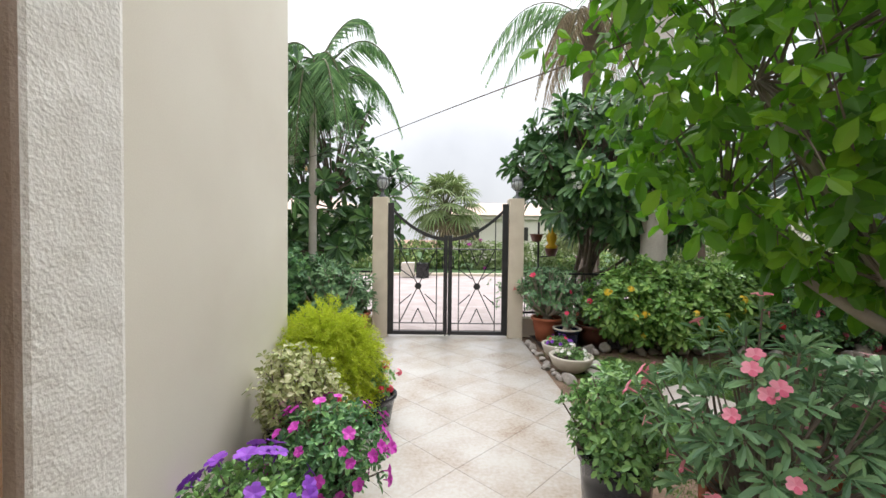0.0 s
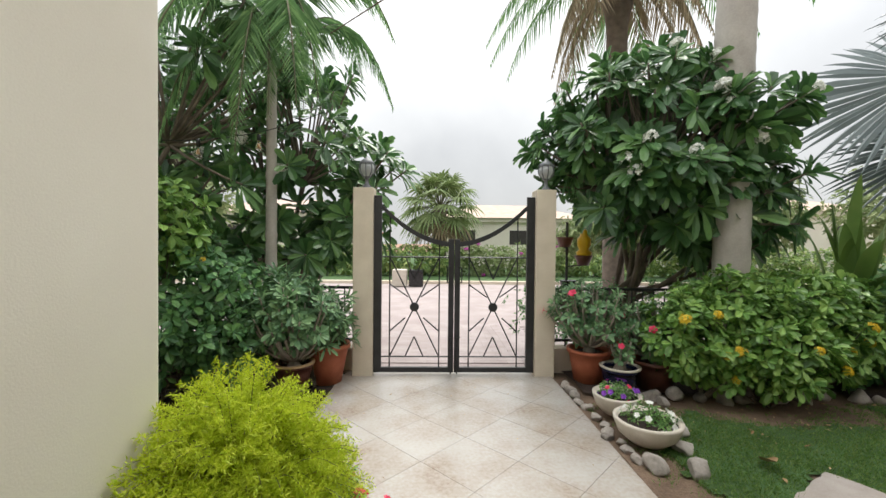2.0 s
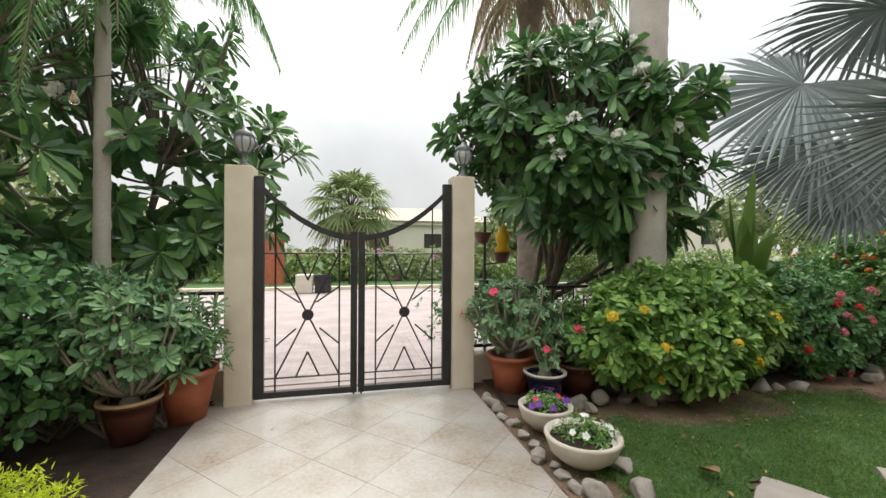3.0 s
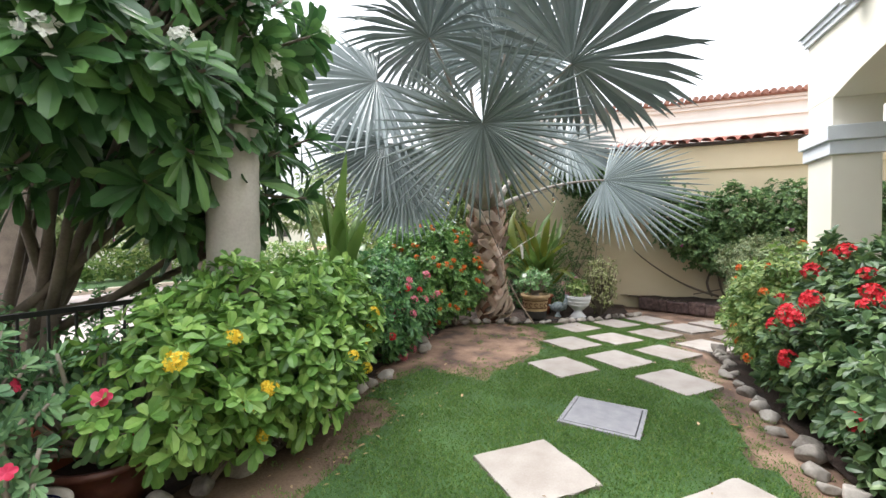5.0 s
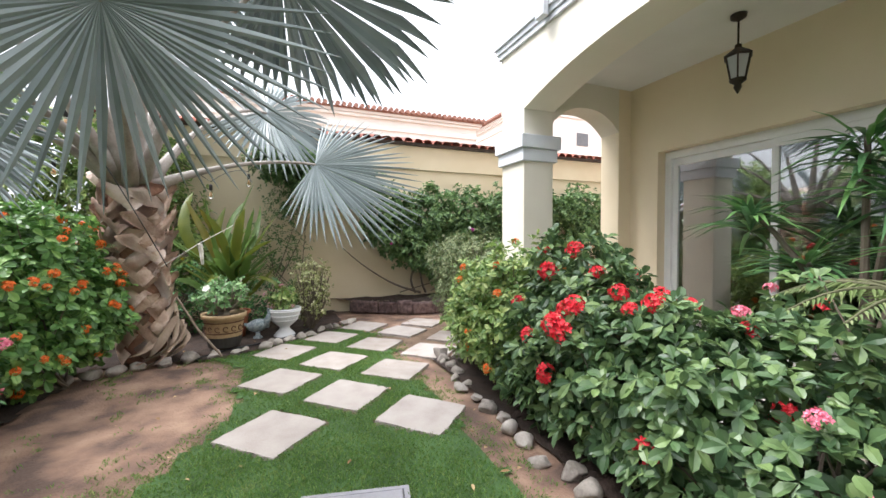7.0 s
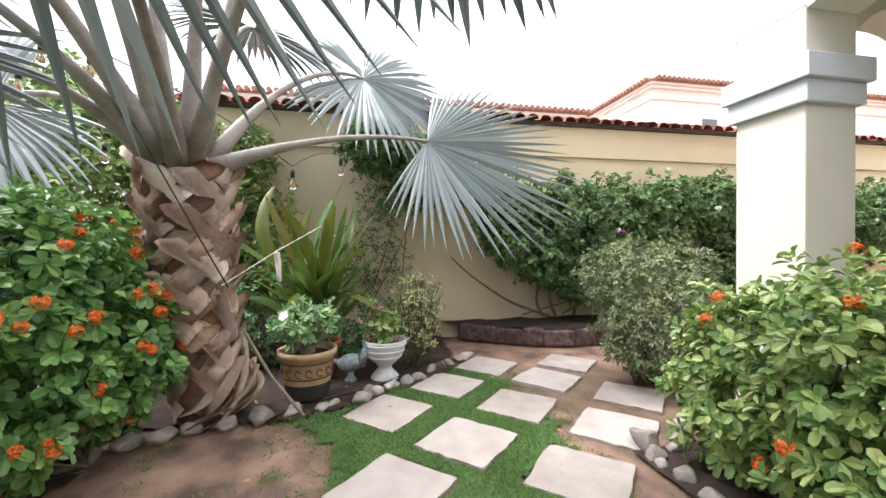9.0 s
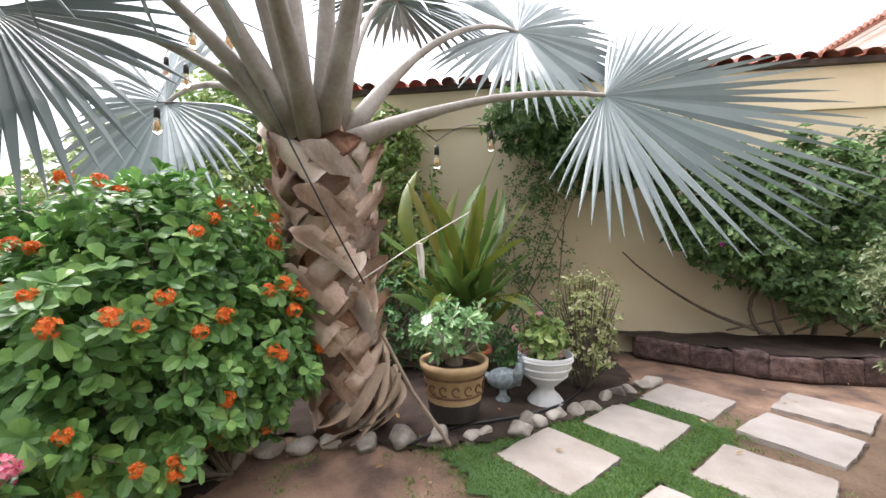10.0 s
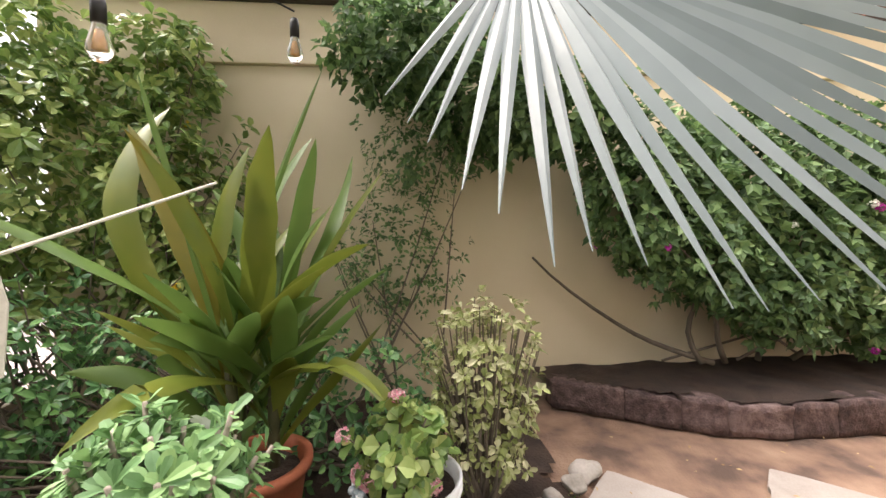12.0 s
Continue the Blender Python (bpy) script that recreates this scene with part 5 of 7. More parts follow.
def plant_left_bed():
    frangipani((-2.2, 6.9, 0), "frangipani tree with glossy dark leaves and white blossom", 31, [(0.2, -0.3, 2.5, 1.2, 0.9, 1.0), (-0.8, -0.4, 2.3, 1.1, 0.9, 1.1), (0.9, -0.2, 2.2, 0.75, 0.7, 0.9), (-1.8, -0.5, 2.8, 1.1, 0.9, 1.1), (0.0, 0.0, 3.6, 1.0, 0.9, 0.7), (0.5, -0.35, 1.55, 0.7, 0.6, 0.5), (-0.6, -0.35, 1.5, 0.8, 0.6, 0.5)], 200, 12)
    frangipani((-3.7, 5.6, 0), "broad frangipani tree with bright upper leaves", 32, [(0, 0, 3.2, 1.3, 1.0, 1.2), (0.9, -0.3, 2.6, 1.0, 0.8, 1.0), (-0.8, 0, 2.5, 1.0, 0.9, 1.0), (1.2, 0.1, 3.6, 0.9, 0.8, 0.7)], 62, 5)
    shrub("hibiscus_shrub", "dark green leafy shrub filling the bed", (-2.6, 5.1, 0), [(0, 0, 0.95, 0.75, 0.65, 0.7), (-0.8, -0.2, 1.1, 0.8, 0.7, 0.8), (0.4, 0.25, 0.7, 0.6, 0.5, 0.6), (-1.6, 0, 1.0, 0.8, 0.8, 0.9)], 1900, None, L_DARK, (("ball", F_YELLOW, 0.025, 6, near_side(5.3), "flower_head"),), 41, 5, 65, 0.085, 0.05)
    shrub("hibiscus_shrub", "dark leafy shrub beside the house corner", (-2.3, 3.9, 0), [(-0.35, 0, 0.75, 0.55, 0.6, 0.7), (-1.2, 0.3, 0.9, 0.7, 0.7, 0.8)], 1100, None, L_DARK, (), 42, 5, 65, 0.08, 0.048)
    # added shrub: its lighter leaf colour stands in for sunlit foliage
    shrub("hibiscus_shrub", "leafy shrub rising over the bed, leaves coloured light as if sunlit", (-2.95, 4.75, 0), [(0, 0, 1.9, 0.5, 0.45, 0.5), (-0.5, 0.1, 2.1, 0.5, 0.5, 0.55), (0.45, 0.1, 1.6, 0.4, 0.4, 0.4)], 620, None, L_LIME, (), 44, 5, 65, 0.1, 0.055, floor=0.9)
    shrub("oleander_shrub", "grey-green narrow-leaved shrub behind the pots", (-1.65, 5.35, 0), [(0, 0.1, 0.75, 0.5, 0.35, 0.4), (-0.5, 0.05, 0.7, 0.45, 0.4, 0.4), (0.35, 0.2, 0.65, 0.3, 0.3, 0.35)], 420, None, L_ROSE, (("open", F_PINK, 0.03, 5, anywhere, "flower"),), 43, 9, 60, 0.11, 0.026, widest=0.6)


def plant_right_bed():
    frangipani((2.25, 6.35, 0), "frangipani tree with glossy leaves and white blossom clusters", 33, [(0.0, -0.25, 2.6, 1.0, 0.95, 0.85), (-0.5, -0.05, 2.75, 0.7, 0.6, 0.55), (0.85, -0.3, 2.35, 0.85, 0.8, 0.95), (0.2, -0.3, 3.2, 0.85, 0.75, 0.55), (0.15, -0.7, 2.3, 0.75, 0.5, 0.5), (0.4, -0.45, 1.8, 0.7, 0.55, 0.6), (0.75, -1.1, 2.85, 0.4, 0.2, 0.3), (-0.3, -0.5, 3.0, 0.7, 0.5, 0.5)], 250, 16)
    shrub("ixora_shrub", "broad green ixora shrub with yellow flower heads", (2.75, 5.3, 0), [(0, -0.05, 0.68, 0.6, 0.5, 0.5), (-0.45, -0.1, 0.6, 0.4, 0.4, 0.42), (0.6, 0.0, 0.7, 0.6, 0.5, 0.5), (0.2, -0.4, 0.5, 0.5, 0.3, 0.34), (1.1, 0.1, 0.65, 0.5, 0.5, 0.5)], 1500, None, L_LIME, (("ball", F_YELLOW, 0.045, 10, near_side(4.95), "flower_head"),), 51, 6, 62, 0.097, 0.047, widest=0.58)
    shrub("hedge", "clipped dark hedge along the fence", (3.2, 6.35, 0), [(x, 0, 0.65, 0.5, 0.26, 0.42) for x in np.arange(-1.9, 6.0, 0.55)], 2400, None, L_DARK, (), 52, 5, 62, 0.05, 0.026, category="hedge", simple=True)
    shrub("ixora_shrub", "dark green shrub with a few pink flower heads", (4.75, 5.5, 0), [(-0.3, 0, 0.6, 0.55, 0.5, 0.55), (0.3, 0.0, 0.65, 0.55, 0.5, 0.6), (0.1, -0.25, 0.45, 0.5, 0.3, 0.4)], 1300, None, L_DARK, (("ball", F_PINK, 0.05, 9, near_side(5.25), "flower_head"), ("ball", F_RED, 0.035, 5, near_side(5.3), "flower_head")), 53, 6, 62, 0.075, 0.036)
    shrub("ixora_shrub", "rounded ixora shrub with orange flower heads", (6.68, 5.35, 0), [(0, 0.05, 0.9, 0.62, 0.58, 0.7), (-0.35, 0.1, 0.7, 0.5, 0.55, 0.62), (0.15, -0.25, 0.72, 0.42, 0.4, 0.5), (0.0, 0.2, 1.2, 0.5, 0.5, 0.38), (-0.1, 0.6, 0.9, 0.5, 0.5, 0.6)], 1800, None, L_IXORA, (("ball", F_ORANGE, 0.036, 74, lambda P: (P[:, 1] < 5.5) | (P[:, 0] < 6.2), "flower_head"),), 54, 7, 62, 0.08, 0.047, widest=0.6)
    shrub("ixora_shrub", "low shrub with coral pink flower heads", (5.55, 5.35, 0), [(0, 0, 0.4, 0.35, 0.3, 0.35)], 220, None, L_DARK, (("ball", F_PINK, 0.06, 15, anywhere, "flower_head"),), 55, 6, 62, 0.075, 0.04)
    # tall strap-leaved plant among the shrubs
    strap_plant("strap_leaf_plant", "tall plant with upright broad dark green leaves", (4.3, 5.6, 0.0), 24, (1.6, 2.2), 0.15, 71, lean=0.32, mat=L_DEEP)


def strap_plant(name, label, at, count, lengths, width, seed, lean=0.5, mat=None):
    r = np.random.default_rng(seed)
    t = thing(name, label, "plant", at)
    for i in range(count):
        a = i * 2.4 + r.normal() * 0.3
        u = (i + 0.5) / count
        out = lean * (0.15 + 1.35 * u ** 1.2) * r.uniform(0.8, 1.2)
        L = r.uniform(*lengths) * (1.05 - 0.3 * u)
        o = V3([math.cos(a), math.sin(a), 0])
        foot = V3([r.normal() * 0.05, r.normal() * 0.05, r.uniform(0, 0.25) * (1 - u)])
        P = curve_pts(foot, foot + o * out * L * 0.22 + V3([0, 0, L * 0.72]), foot + o * out * L + V3([0, 0, L * (0.98 - 0.75 * out)]), 16)
        lat = unit(np.cross(unit(np.gradient(P, axis=0)), o + V3([0, 0, 0.01])))
        s = np.linspace(0, 1, 16)
        w = width * 0.5 * np.interp(s, [0, 0.2, 0.5, 0.68, 0.86, 0.95, 1], [0.22, 0.3, 0.85, 1.0, 0.6, 0.25, 0.02])
        nrm = np.cross(lat, unit(np.gradient(P, axis=0)))
        V = np.stack([P - lat * w[:, None] + nrm * w[:, None] * 0.3, P, P + lat * w[:, None] + nrm * w[:, None] * 0.3], 1).reshape(-1, 3)
        T = []
        for k in range(15):
            for c in (0, 1):
                q = k * 3 + c
                T += [(q, q + 1, q + 4), (q, q + 4, q + 3)]
        part("blade", Geo().add(V, T), mat or (L_CORDY if i % 2 == 0 else L_DEEP), t, smooth=True)
    return t


def blade_mesh(r, foot, out, up, reach, L, width, sag, fold=0.32, wave=0.0):
    """One strap leaf: rises along up, bends outward by reach, its end hanging by sag."""
    n = 18
    s = np.linspace(0, 1, n)
    side = V3([-out[1], out[0], 0])
    P = V3(foot)[None] + s[:, None] * L * up[None] + (reach * L * s ** 2)[:, None] * out[None] + side[None] * (wave * L * np.sin(s * 2.6))[:, None]
    P[:, 2] -= sag * L * s ** 3.2
    D = unit(np.gradient(P, axis=0))
    lat = unit(np.cross(D, out + V3([0, 0, 0.01])))
    twist = r.normal() * 0.5 * s[:, None]
    nrm = np.cross(lat, D)
    lat = lat * np.cos(twist) + nrm * np.sin(twist)
    nrm = np.cross(lat, D)
    w = width * 0.5 * np.interp(s, [0, 0.15, 0.4, 0.62, 0.82, 0.94, 1], [0.3, 0.34, 0.8, 1.0, 0.72, 0.32, 0.02])
    rip = 1 + 0.07 * np.sin(s * 23 + r.uniform(0, 6))
    V = np.stack([P - lat * (w * rip)[:, None] + nrm * w[:, None] * fold, P, P + lat * (w / rip)[:, None] + nrm * w[:, None] * fold], 1).reshape(-1, 3)
    T = []
    for k in range(n - 1):
        for c in (0, 1):
            q = k * 3 + c
            T += [(q, q + 1, q + 4), (q, q + 4, q + 3)]
    return Geo().add(V, T)


def potted_cordyline(at):
    """Clump of canes: a few tall broad blades over many arching narrower ones."""
    r = np.random.default_rng(72)
    t = thing("strap_leaf_plant", "large potted plant with tall bronze-green and arching strap leaves", "plant", at)
    canes = [V3([-0.06, 0.05, 0]), V3([0.03, -0.07, 0]), V3([0.05, 0.07, 0])]
    for c in canes:
        part("cane", Geo().add(*tube([c - V3([0, 0, 0.02]), c * 1.1 + V3([0, 0, 0.3]), c * 1.3 + V3([0, 0, 0.6])], [0.028, 0.026, 0.02], 8)), STEM, t, smooth=True)
    for i in range(16):
        a = i * 2.4 + r.normal() * 0.3
        o = V3([math.cos(a), math.sin(a), 0])
        c = canes[i % 3] * 1.2 + V3([0, 0, r.uniform(0.3, 0.6)])
        up = unit(V3([0, 0, 1.0]) + o * r.uniform(0.05, 0.42))
        m = L_BRONZE if i in (1, 6, 11) else (L_CORDY, L_DEEP)[i % 2]
        part("blade", blade_mesh(r, c, o, up, r.uniform(0.05, 0.24), r.uniform(0.95, 1.4), r.uniform(0.11, 0.15), r.uniform(0, 0.12), 0.3, r.normal() * 0.12), m, t, "bronze and yellow-green upright blade" if m == L_BRONZE else "", True)
    for i in range(50):
        a = i * 2.4 + r.normal() * 0.3
        o = V3([math.cos(a), math.sin(a), 0])
        c = canes[i % 3] * 1.1 + V3([0, 0, r.uniform(0.05, 0.55)])
        up = unit(V3([0, 0, 1.0]) + o * r.uniform(0.15, 0.75))
        L = r.uniform(0.45, 0.9)
        part("blade", blade_mesh(r, c, o, up, r.uniform(0.1, 0.45), L, r.uniform(0.085, 0.13), r.uniform(0.0, 0.3), 0.36, r.normal() * 0.08), L_DEEP if i % 4 else L_CORDY, t, smooth=True)
    for a, sag in ((-1.9, 0.9), (-2.3, 0.4), (2.9, 0.4)):
        o = V3([math.cos(a), math.sin(a), 0])
        part("blade", blade_mesh(r, V3([0, -0.02, 0.35]), o, unit(V3([0, 0, 0.8]) + o), 0.3, 0.72, 0.085, sag), L_CORDY, t, smooth=True)


def plant_red_bed():
    shrub("ixora_shrub", "rounded pale green ixora shrub with orange flower heads", (5.5, 1.3, 0), [(0, 0.0, 0.75, 0.6, 0.5, 0.52), (-0.3, 0.15, 0.5, 0.5, 0.42, 0.45), (0.35, 0.1, 0.55, 0.45, 0.42, 0.5)], 1600, None, L_IXPALE, (("ball", F_ORANGE, 0.04, 12, anywhere, "flower_head"),), 61, 6, 62, 0.065, 0.035, widest=0.58)
    shrub("ixora_shrub", "ixora shrub with bright red flower heads", (4.3, 1.3, 0), [(0, 0.1, 0.6, 0.6, 0.5, 0.5), (-0.5, 0.15, 0.55, 0.5, 0.45, 0.45), (0.4, -0.1, 0.85, 0.5, 0.45, 0.5), (0.0, 0.35, 0.35, 0.8, 0.25, 0.3)], 1400, None, L_RED, (("ball", F_RED, 0.058, 30, anywhere, "flower_head"),), 62, 6, 62, 0.085, 0.042)
    shrub("rose_shrub", "grey-green shrub with small pink and red flowers", (3.05, 1.3, 0), [(0, 0.15, 0.42, 0.55, 0.45, 0.4), (-0.5, 0.1, 0.38, 0.45, 0.45, 0.36), (0.45, 0.1, 0.5, 0.5, 0.5, 0.45), (0.3, -0.25, 0.62, 0.45, 0.35, 0.45), (0.3, 0.4, 0.25, 0.6, 0.22, 0.22)], 1250, None, L_RED, (("ball", F_RED, 0.045, 8, anywhere, "flower_head"), ("ball", F_PINK, 0.035, 14, anywhere, "flower_head")), 63, 6, 62, 0.075, 0.04)
    shrub("privet_shrub", "rounded grey-green small-leaved shrub near the wall", (7.4, 0.75, 0), [(0, 0.0, 0.85, 0.6, 0.6, 0.55), (0.2, 0.2, 1.05, 0.45, 0.45, 0.35), (-0.1, 0.25, 0.55, 0.45, 0.4, 0.4)], 1900, None, L_PRIVET, (), 64, 5, 62, 0.045, 0.022, simple=True)
    # young cycad-like plant by the porch
    r = np.random.default_rng(66)
    t = thing("sago_palm", "small sago palm with arched yellow-green fronds", "plant", (2.78, 0.8, 0.4))
    part("stem", lathe([(0, -0.42), (0.1, -0.42), (0.11, 0.2), (0.07, 0.4), (0, 0.45)], 12), BARK, t, smooth=True)
    for k in range(13):
        a = k * 2.4
        o = V3([math.cos(a), math.sin(a), 0])
        rib, g = feather_frond(r, (0, 0, 0.4), V3([0, 0, 0.9]) + o * 0.35, V3([0, 0, 0.62]) + o * 0.75, 0.13, 40, 0.012, 0.1)
        f = part("frond", g, L_FARPALM, t)
        part("midrib", rib, STEM, f)
    # slender dracaena heads standing by the glass doors
    t = thing("dracaena", "tall dracaena with tufts of narrow leaves on the porch", "plant", (3.65, -0.3, 0.06))
    for k, (x, y, z) in enumerate(((0.65, 0.1, 1.5), (-0.2, 0.1, 1.65), (0.0, 0.0, 1.95), (0.35, -0.05, 1.1), (-0.6, 0.1, 1.8), (-0.5, 0.2, 1.2))):
        part("stem", Geo().add(*tube(curve_pts((0, 0, 0.2), (x * 0.2, y * 0.2, z * 0.6), (x, y, z), 7), np.linspace(0.03, 0.018, 7), 7)), BARK, t)
        Pw = whorls(r, V3([[x, y, z]]), V3([[0, 0, 1.0]]), 60, 66, 0.52, 0.045, 0.2, 0.2)
        part("leaf_tuft", Geo().add(*set_leaves(leaf_form(0.3, 0.2), *Pw, droop=0.35)), L_DARK, t)
    part("pot", lathe(pot_profile(0.15, 0.2, 0.36)), BROWNPOT, t, "brown clay pot", True)


def plant_wall_foot():
    # climber on the boundary wall
    r = np.random.default_rng(81)
    blobs = [(9.3, y, z, 0.35, 0.55, s) for y, z, s in ((1.5, 1.7, 0.6), (0.7, 1.75, 0.6), (-0.1, 1.8, 0.55), (-0.9, 1.85, 0.55), (-1.8, 1.9, 0.55), (-2.8, 1.9, 0.6), (2.2, 2.25, 0.35), (1.1, 1.2, 0.4), (0.2, 1.2, 0.45), (-0.7, 1.2, 0.45), (2.7, 2.35, 0.5), (3.3, 2.65, 0.38), (0.5, 0.85, 0.35), (-0.3, 0.8, 0.4), (-1.2, 0.85, 0.45), (-2.2, 1.0, 0.5))] + [(9.35, y, 1.75, 0.4, 0.7, 0.65) for y in (-4, -5.2, -6.4, -7.6)]
    t = shrub("bougainvillea", "dark green climber over the boundary wall with white and magenta blossom", (0, 0, 0.0), blobs, 11500, None, L_BOUG, (("ball", F_MAGENTA, 0.03, 16, anywhere, "flower_head"), ("ball", F_WHITE, 0.035, 22, lambda P: P[:, 1] < 0.6, "flower_head")), 82, 5, 65, 0.075, 0.05, category="climbing plant", roots=[(9.45, 1.3, 0.32), (9.4, 0.7, 0.32), (9.45, 0.1, 0.32), (9.4, -0.8, 0.32), (9.4, -4, 0), (9.4, -6.5, 0)], twigs=12, simple=True)
    g = Geo()
    for a, b, c in (((9.4, 0.9, 0.3), (9.55, 1.6, 0.45), (9.6, 2.3, 1.15)), ((9.4, 0.8, 0.3), (9.3, 0.9, 0.7), (9.45, 1.3, 1.3)), ((9.42, 0.5, 0.3), (9.35, 0.3, 0.7), (9.4, 0.1, 1.3)), ((9.42, 0.2, 0.3), (9.2, -0.2, 0.5), (9.3, -0.6, 1.2)), ((9.4, 1.0, 0.3), (9.5, 1.2, 0.8), (9.5, 0.7, 1.4))):
        g.add(*tube(curve_pts(a, b, c, 10) + 0.03 * np.sin(np.linspace(0, 9, 10))[:, None] * V3([0.3, 1.0, 0.6]), np.linspace(0.024, 0.009, 10), 7))
    part("trunk", g, BARK, t, smooth=True)
    shrub("climbing_shrub", "loose light green climber on the wall behind the palm", (9.3, 4.9, 0), [(0, 0, 1.5, 0.3, 0.55, 0.8), (-0.3, 2.1, 1.7, 0.6, 0.7, 1.1), (-0.6, 2.8, 1.5, 0.7, 0.7, 1.1), (-0.2, 0.8, 1.7, 0.4, 0.6, 0.9), (-0.5, 1.5, 1.9, 0.5, 0.6, 1.0), (-0.1, -0.4, 0.9, 0.3, 0.4, 0.5), (0.1, 0.2, 2.5, 0.25, 0.5, 0.4), (0.0, 1.1, 2.55, 0.35, 0.7, 0.6), (-0.3, 1.9, 2.75, 0.5, 0.6, 0.6), (0.4, 2.6, 2.6, 0.5, 0.7, 0.8)], 4300, None, L_IXPALE, (("ball", F_YELLOW, 0.03, 12, anywhere, "flower_head"),), 83, 5, 65, 0.085, 0.045, category="climbing plant")
    shrub("dead_vine", "dry brown vine hanging on the wall", (9.45, 3.3, 0), [(0, -0.1, 2.0, 0.2, 0.45, 0.4), (0.05, 0.1, 1.2, 0.15, 0.5, 0.6)], 500, None, L_BOUG, (), 84, 4, 70, 0.05, 0.022, category="climbing plant", twigs=9, roots=[(0, y, 0.1) for y in (-0.5, -0.2, 0.1, 0.4)])
    shrub("undergrowth_shrub", "dark scrubby undergrowth at the wall's foot", (8.8, 3.7, 0), [(0, 0, 0.4, 0.4, 0.6, 0.4), (-0.1, 0.9, 0.5, 0.4, 0.6, 0.5), (-0.3, 1.7, 0.6, 0.5, 0.6, 0.6)], 900, None, L_DARK, (), 85, 5, 65, 0.06, 0.03)
    shrub("variegated_shrub", "leggy shrub with small cream-edged leaves", (8.35, 2.95, 0), [(0, 0, 0.72, 0.3, 0.3, 0.36), (0.02, 0.02, 0.4, 0.26, 0.26, 0.3)], 400, None, L_VARI, (), 86, 5, 62, 0.042, 0.024, twigs=160, roots=[(0, 0, 0), (0.05, 0.03, 0), (-0.04, 0.04, 0)])
    # pots in front of the palm
    t = pot("flower_pot", "ochre clay pot with a dark relief band", (7.58, 4.0, 0.06), [(0, 0), (0.17, 0), (0.19, 0.12), (0.215, 0.33), (0.24, 0.34), (0.245, 0.39), (0.215, 0.39), (0.2, 0.34), (0.16, 0.1), (0, 0.1)], OCHREPOT, soil_z=0.34, soil_r=0.2)
    part("lower_band", lathe([(0.172, 0.0), (0.193, 0.12), (0.192, 0.122), (0.165, 0.0)]), DARKPOT, t, "dark lower part")
    for z in (0.165, 0.29):
        rr = 0.197 + (z - 0.15) * 0.12
        part("relief_line", lathe([(rr, z), (rr + 0.006, z + 0.004), (rr + 0.006, z + 0.012), (rr + 0.002, z + 0.016)]), OCHREDARK, t)
    for k in range(15):
        a = k * 2 * math.pi / 15
        pts = []
        for q in np.linspace(0, 5.2, 12):
            rr = 0.014 + 0.006 * q
            aa = a + rr * math.cos(q) * 4.5
            z = 0.232 + rr * math.sin(q) * 0.9
            R0 = 0.205 + (z - 0.2) * 0.105
            pts.append((R0 * math.cos(aa), R0 * math.sin(aa), z))
        part("scroll", Geo().add(*tube(pts, 0.006, 5)), OCHREDARK, t)
    desert_rose((7.58, 4.0, 0.4), "desert rose with grey-green leaves and a white flower", 87, 0.27, 0.46, L_GREY, F_WHITE, 3, 60)
    t = pot("flower_pot", "terracotta pot behind the smaller pots", (8.25, 4.0, 0.0), pot_profile(0.17, 0.22, 0.36, lip=0.025), TERRACOTTA, soil_z=0.3, soil_r=0.19)
    potted_cordyline((8.25, 4.0, 0.3))
    t = pot("urn", "white footed plaster urn with relief", (8.0, 3.33, 0.0), [(0, 0), (0.135, 0), (0.14, 0.03), (0.11, 0.07), (0.07, 0.11), (0.065, 0.14), (0.1, 0.17), (0.155, 0.22), (0.19, 0.29), (0.21, 0.37), (0.215, 0.4), (0.2, 0.4), (0.18, 0.3), (0.0, 0.26)], WHITEPOT, "urn", 0.35, 0.185)
    for z, rr in ((0.36, 0.209), (0.3, 0.194), (0.24, 0.168)):
        part("relief_ring", lathe([(rr - 0.003, z - 0.008), (rr + 0.006, z - 0.003), (rr + 0.006, z + 0.006), (rr, z + 0.012)]), WHITEPOT, t)
    shrub("geranium", "pale geranium with round leaves and pink blossom in the urn", (8.0, 3.33, 0.36), [(0, 0, 0.17, 0.2, 0.2, 0.15)], 70, None, L_IXPALE, (("ball", F_PALEPINK, 0.032, 7, anywhere, "flower_head"),), 88, 4, 60, 0.055, 0.06, widest=0.5, twigs=30, roots=[(0, 0, 0), (0.04, 0, 0), (-0.03, 0.03, 0)], category="potted plant")
    # stone bird
    bm = lathe([(0, 0.0), (0.05, 0.0), (0.06, 0.03), (0.03, 0.06), (0.03, 0.1), (0, 0.11)], 14)
    bmesh.ops.create_uvsphere(bm, u_segments=18, v_segments=12, radius=1, matrix=Matrix.LocRotScale((0, 0.0, 0.19), Euler((radians(-12), 0, 0)), (0.085, 0.14, 0.085)))
    bmesh.ops.create_uvsphere(bm, u_segments=12, v_segments=8, radius=1, matrix=Matrix.LocRotScale((0, -0.17, 0.36), None, (0.032, 0.042, 0.036)))
    bmesh.ops.create_cone(bm, segments=12, radius1=0.055, radius2=0.026, depth=0.2, cap_ends=True, matrix=Matrix.LocRotScale((0, -0.135, 0.27), Euler((radians(22), 0, 0)), None))
    bmesh.ops.create_cone(bm, segments=10, radius1=0.07, radius2=0.02, depth=0.16, cap_ends=True, matrix=Matrix.LocRotScale((0, 0.14, 0.19), Euler((radians(-75), 0, 0)), (1, 0.5, 1)))
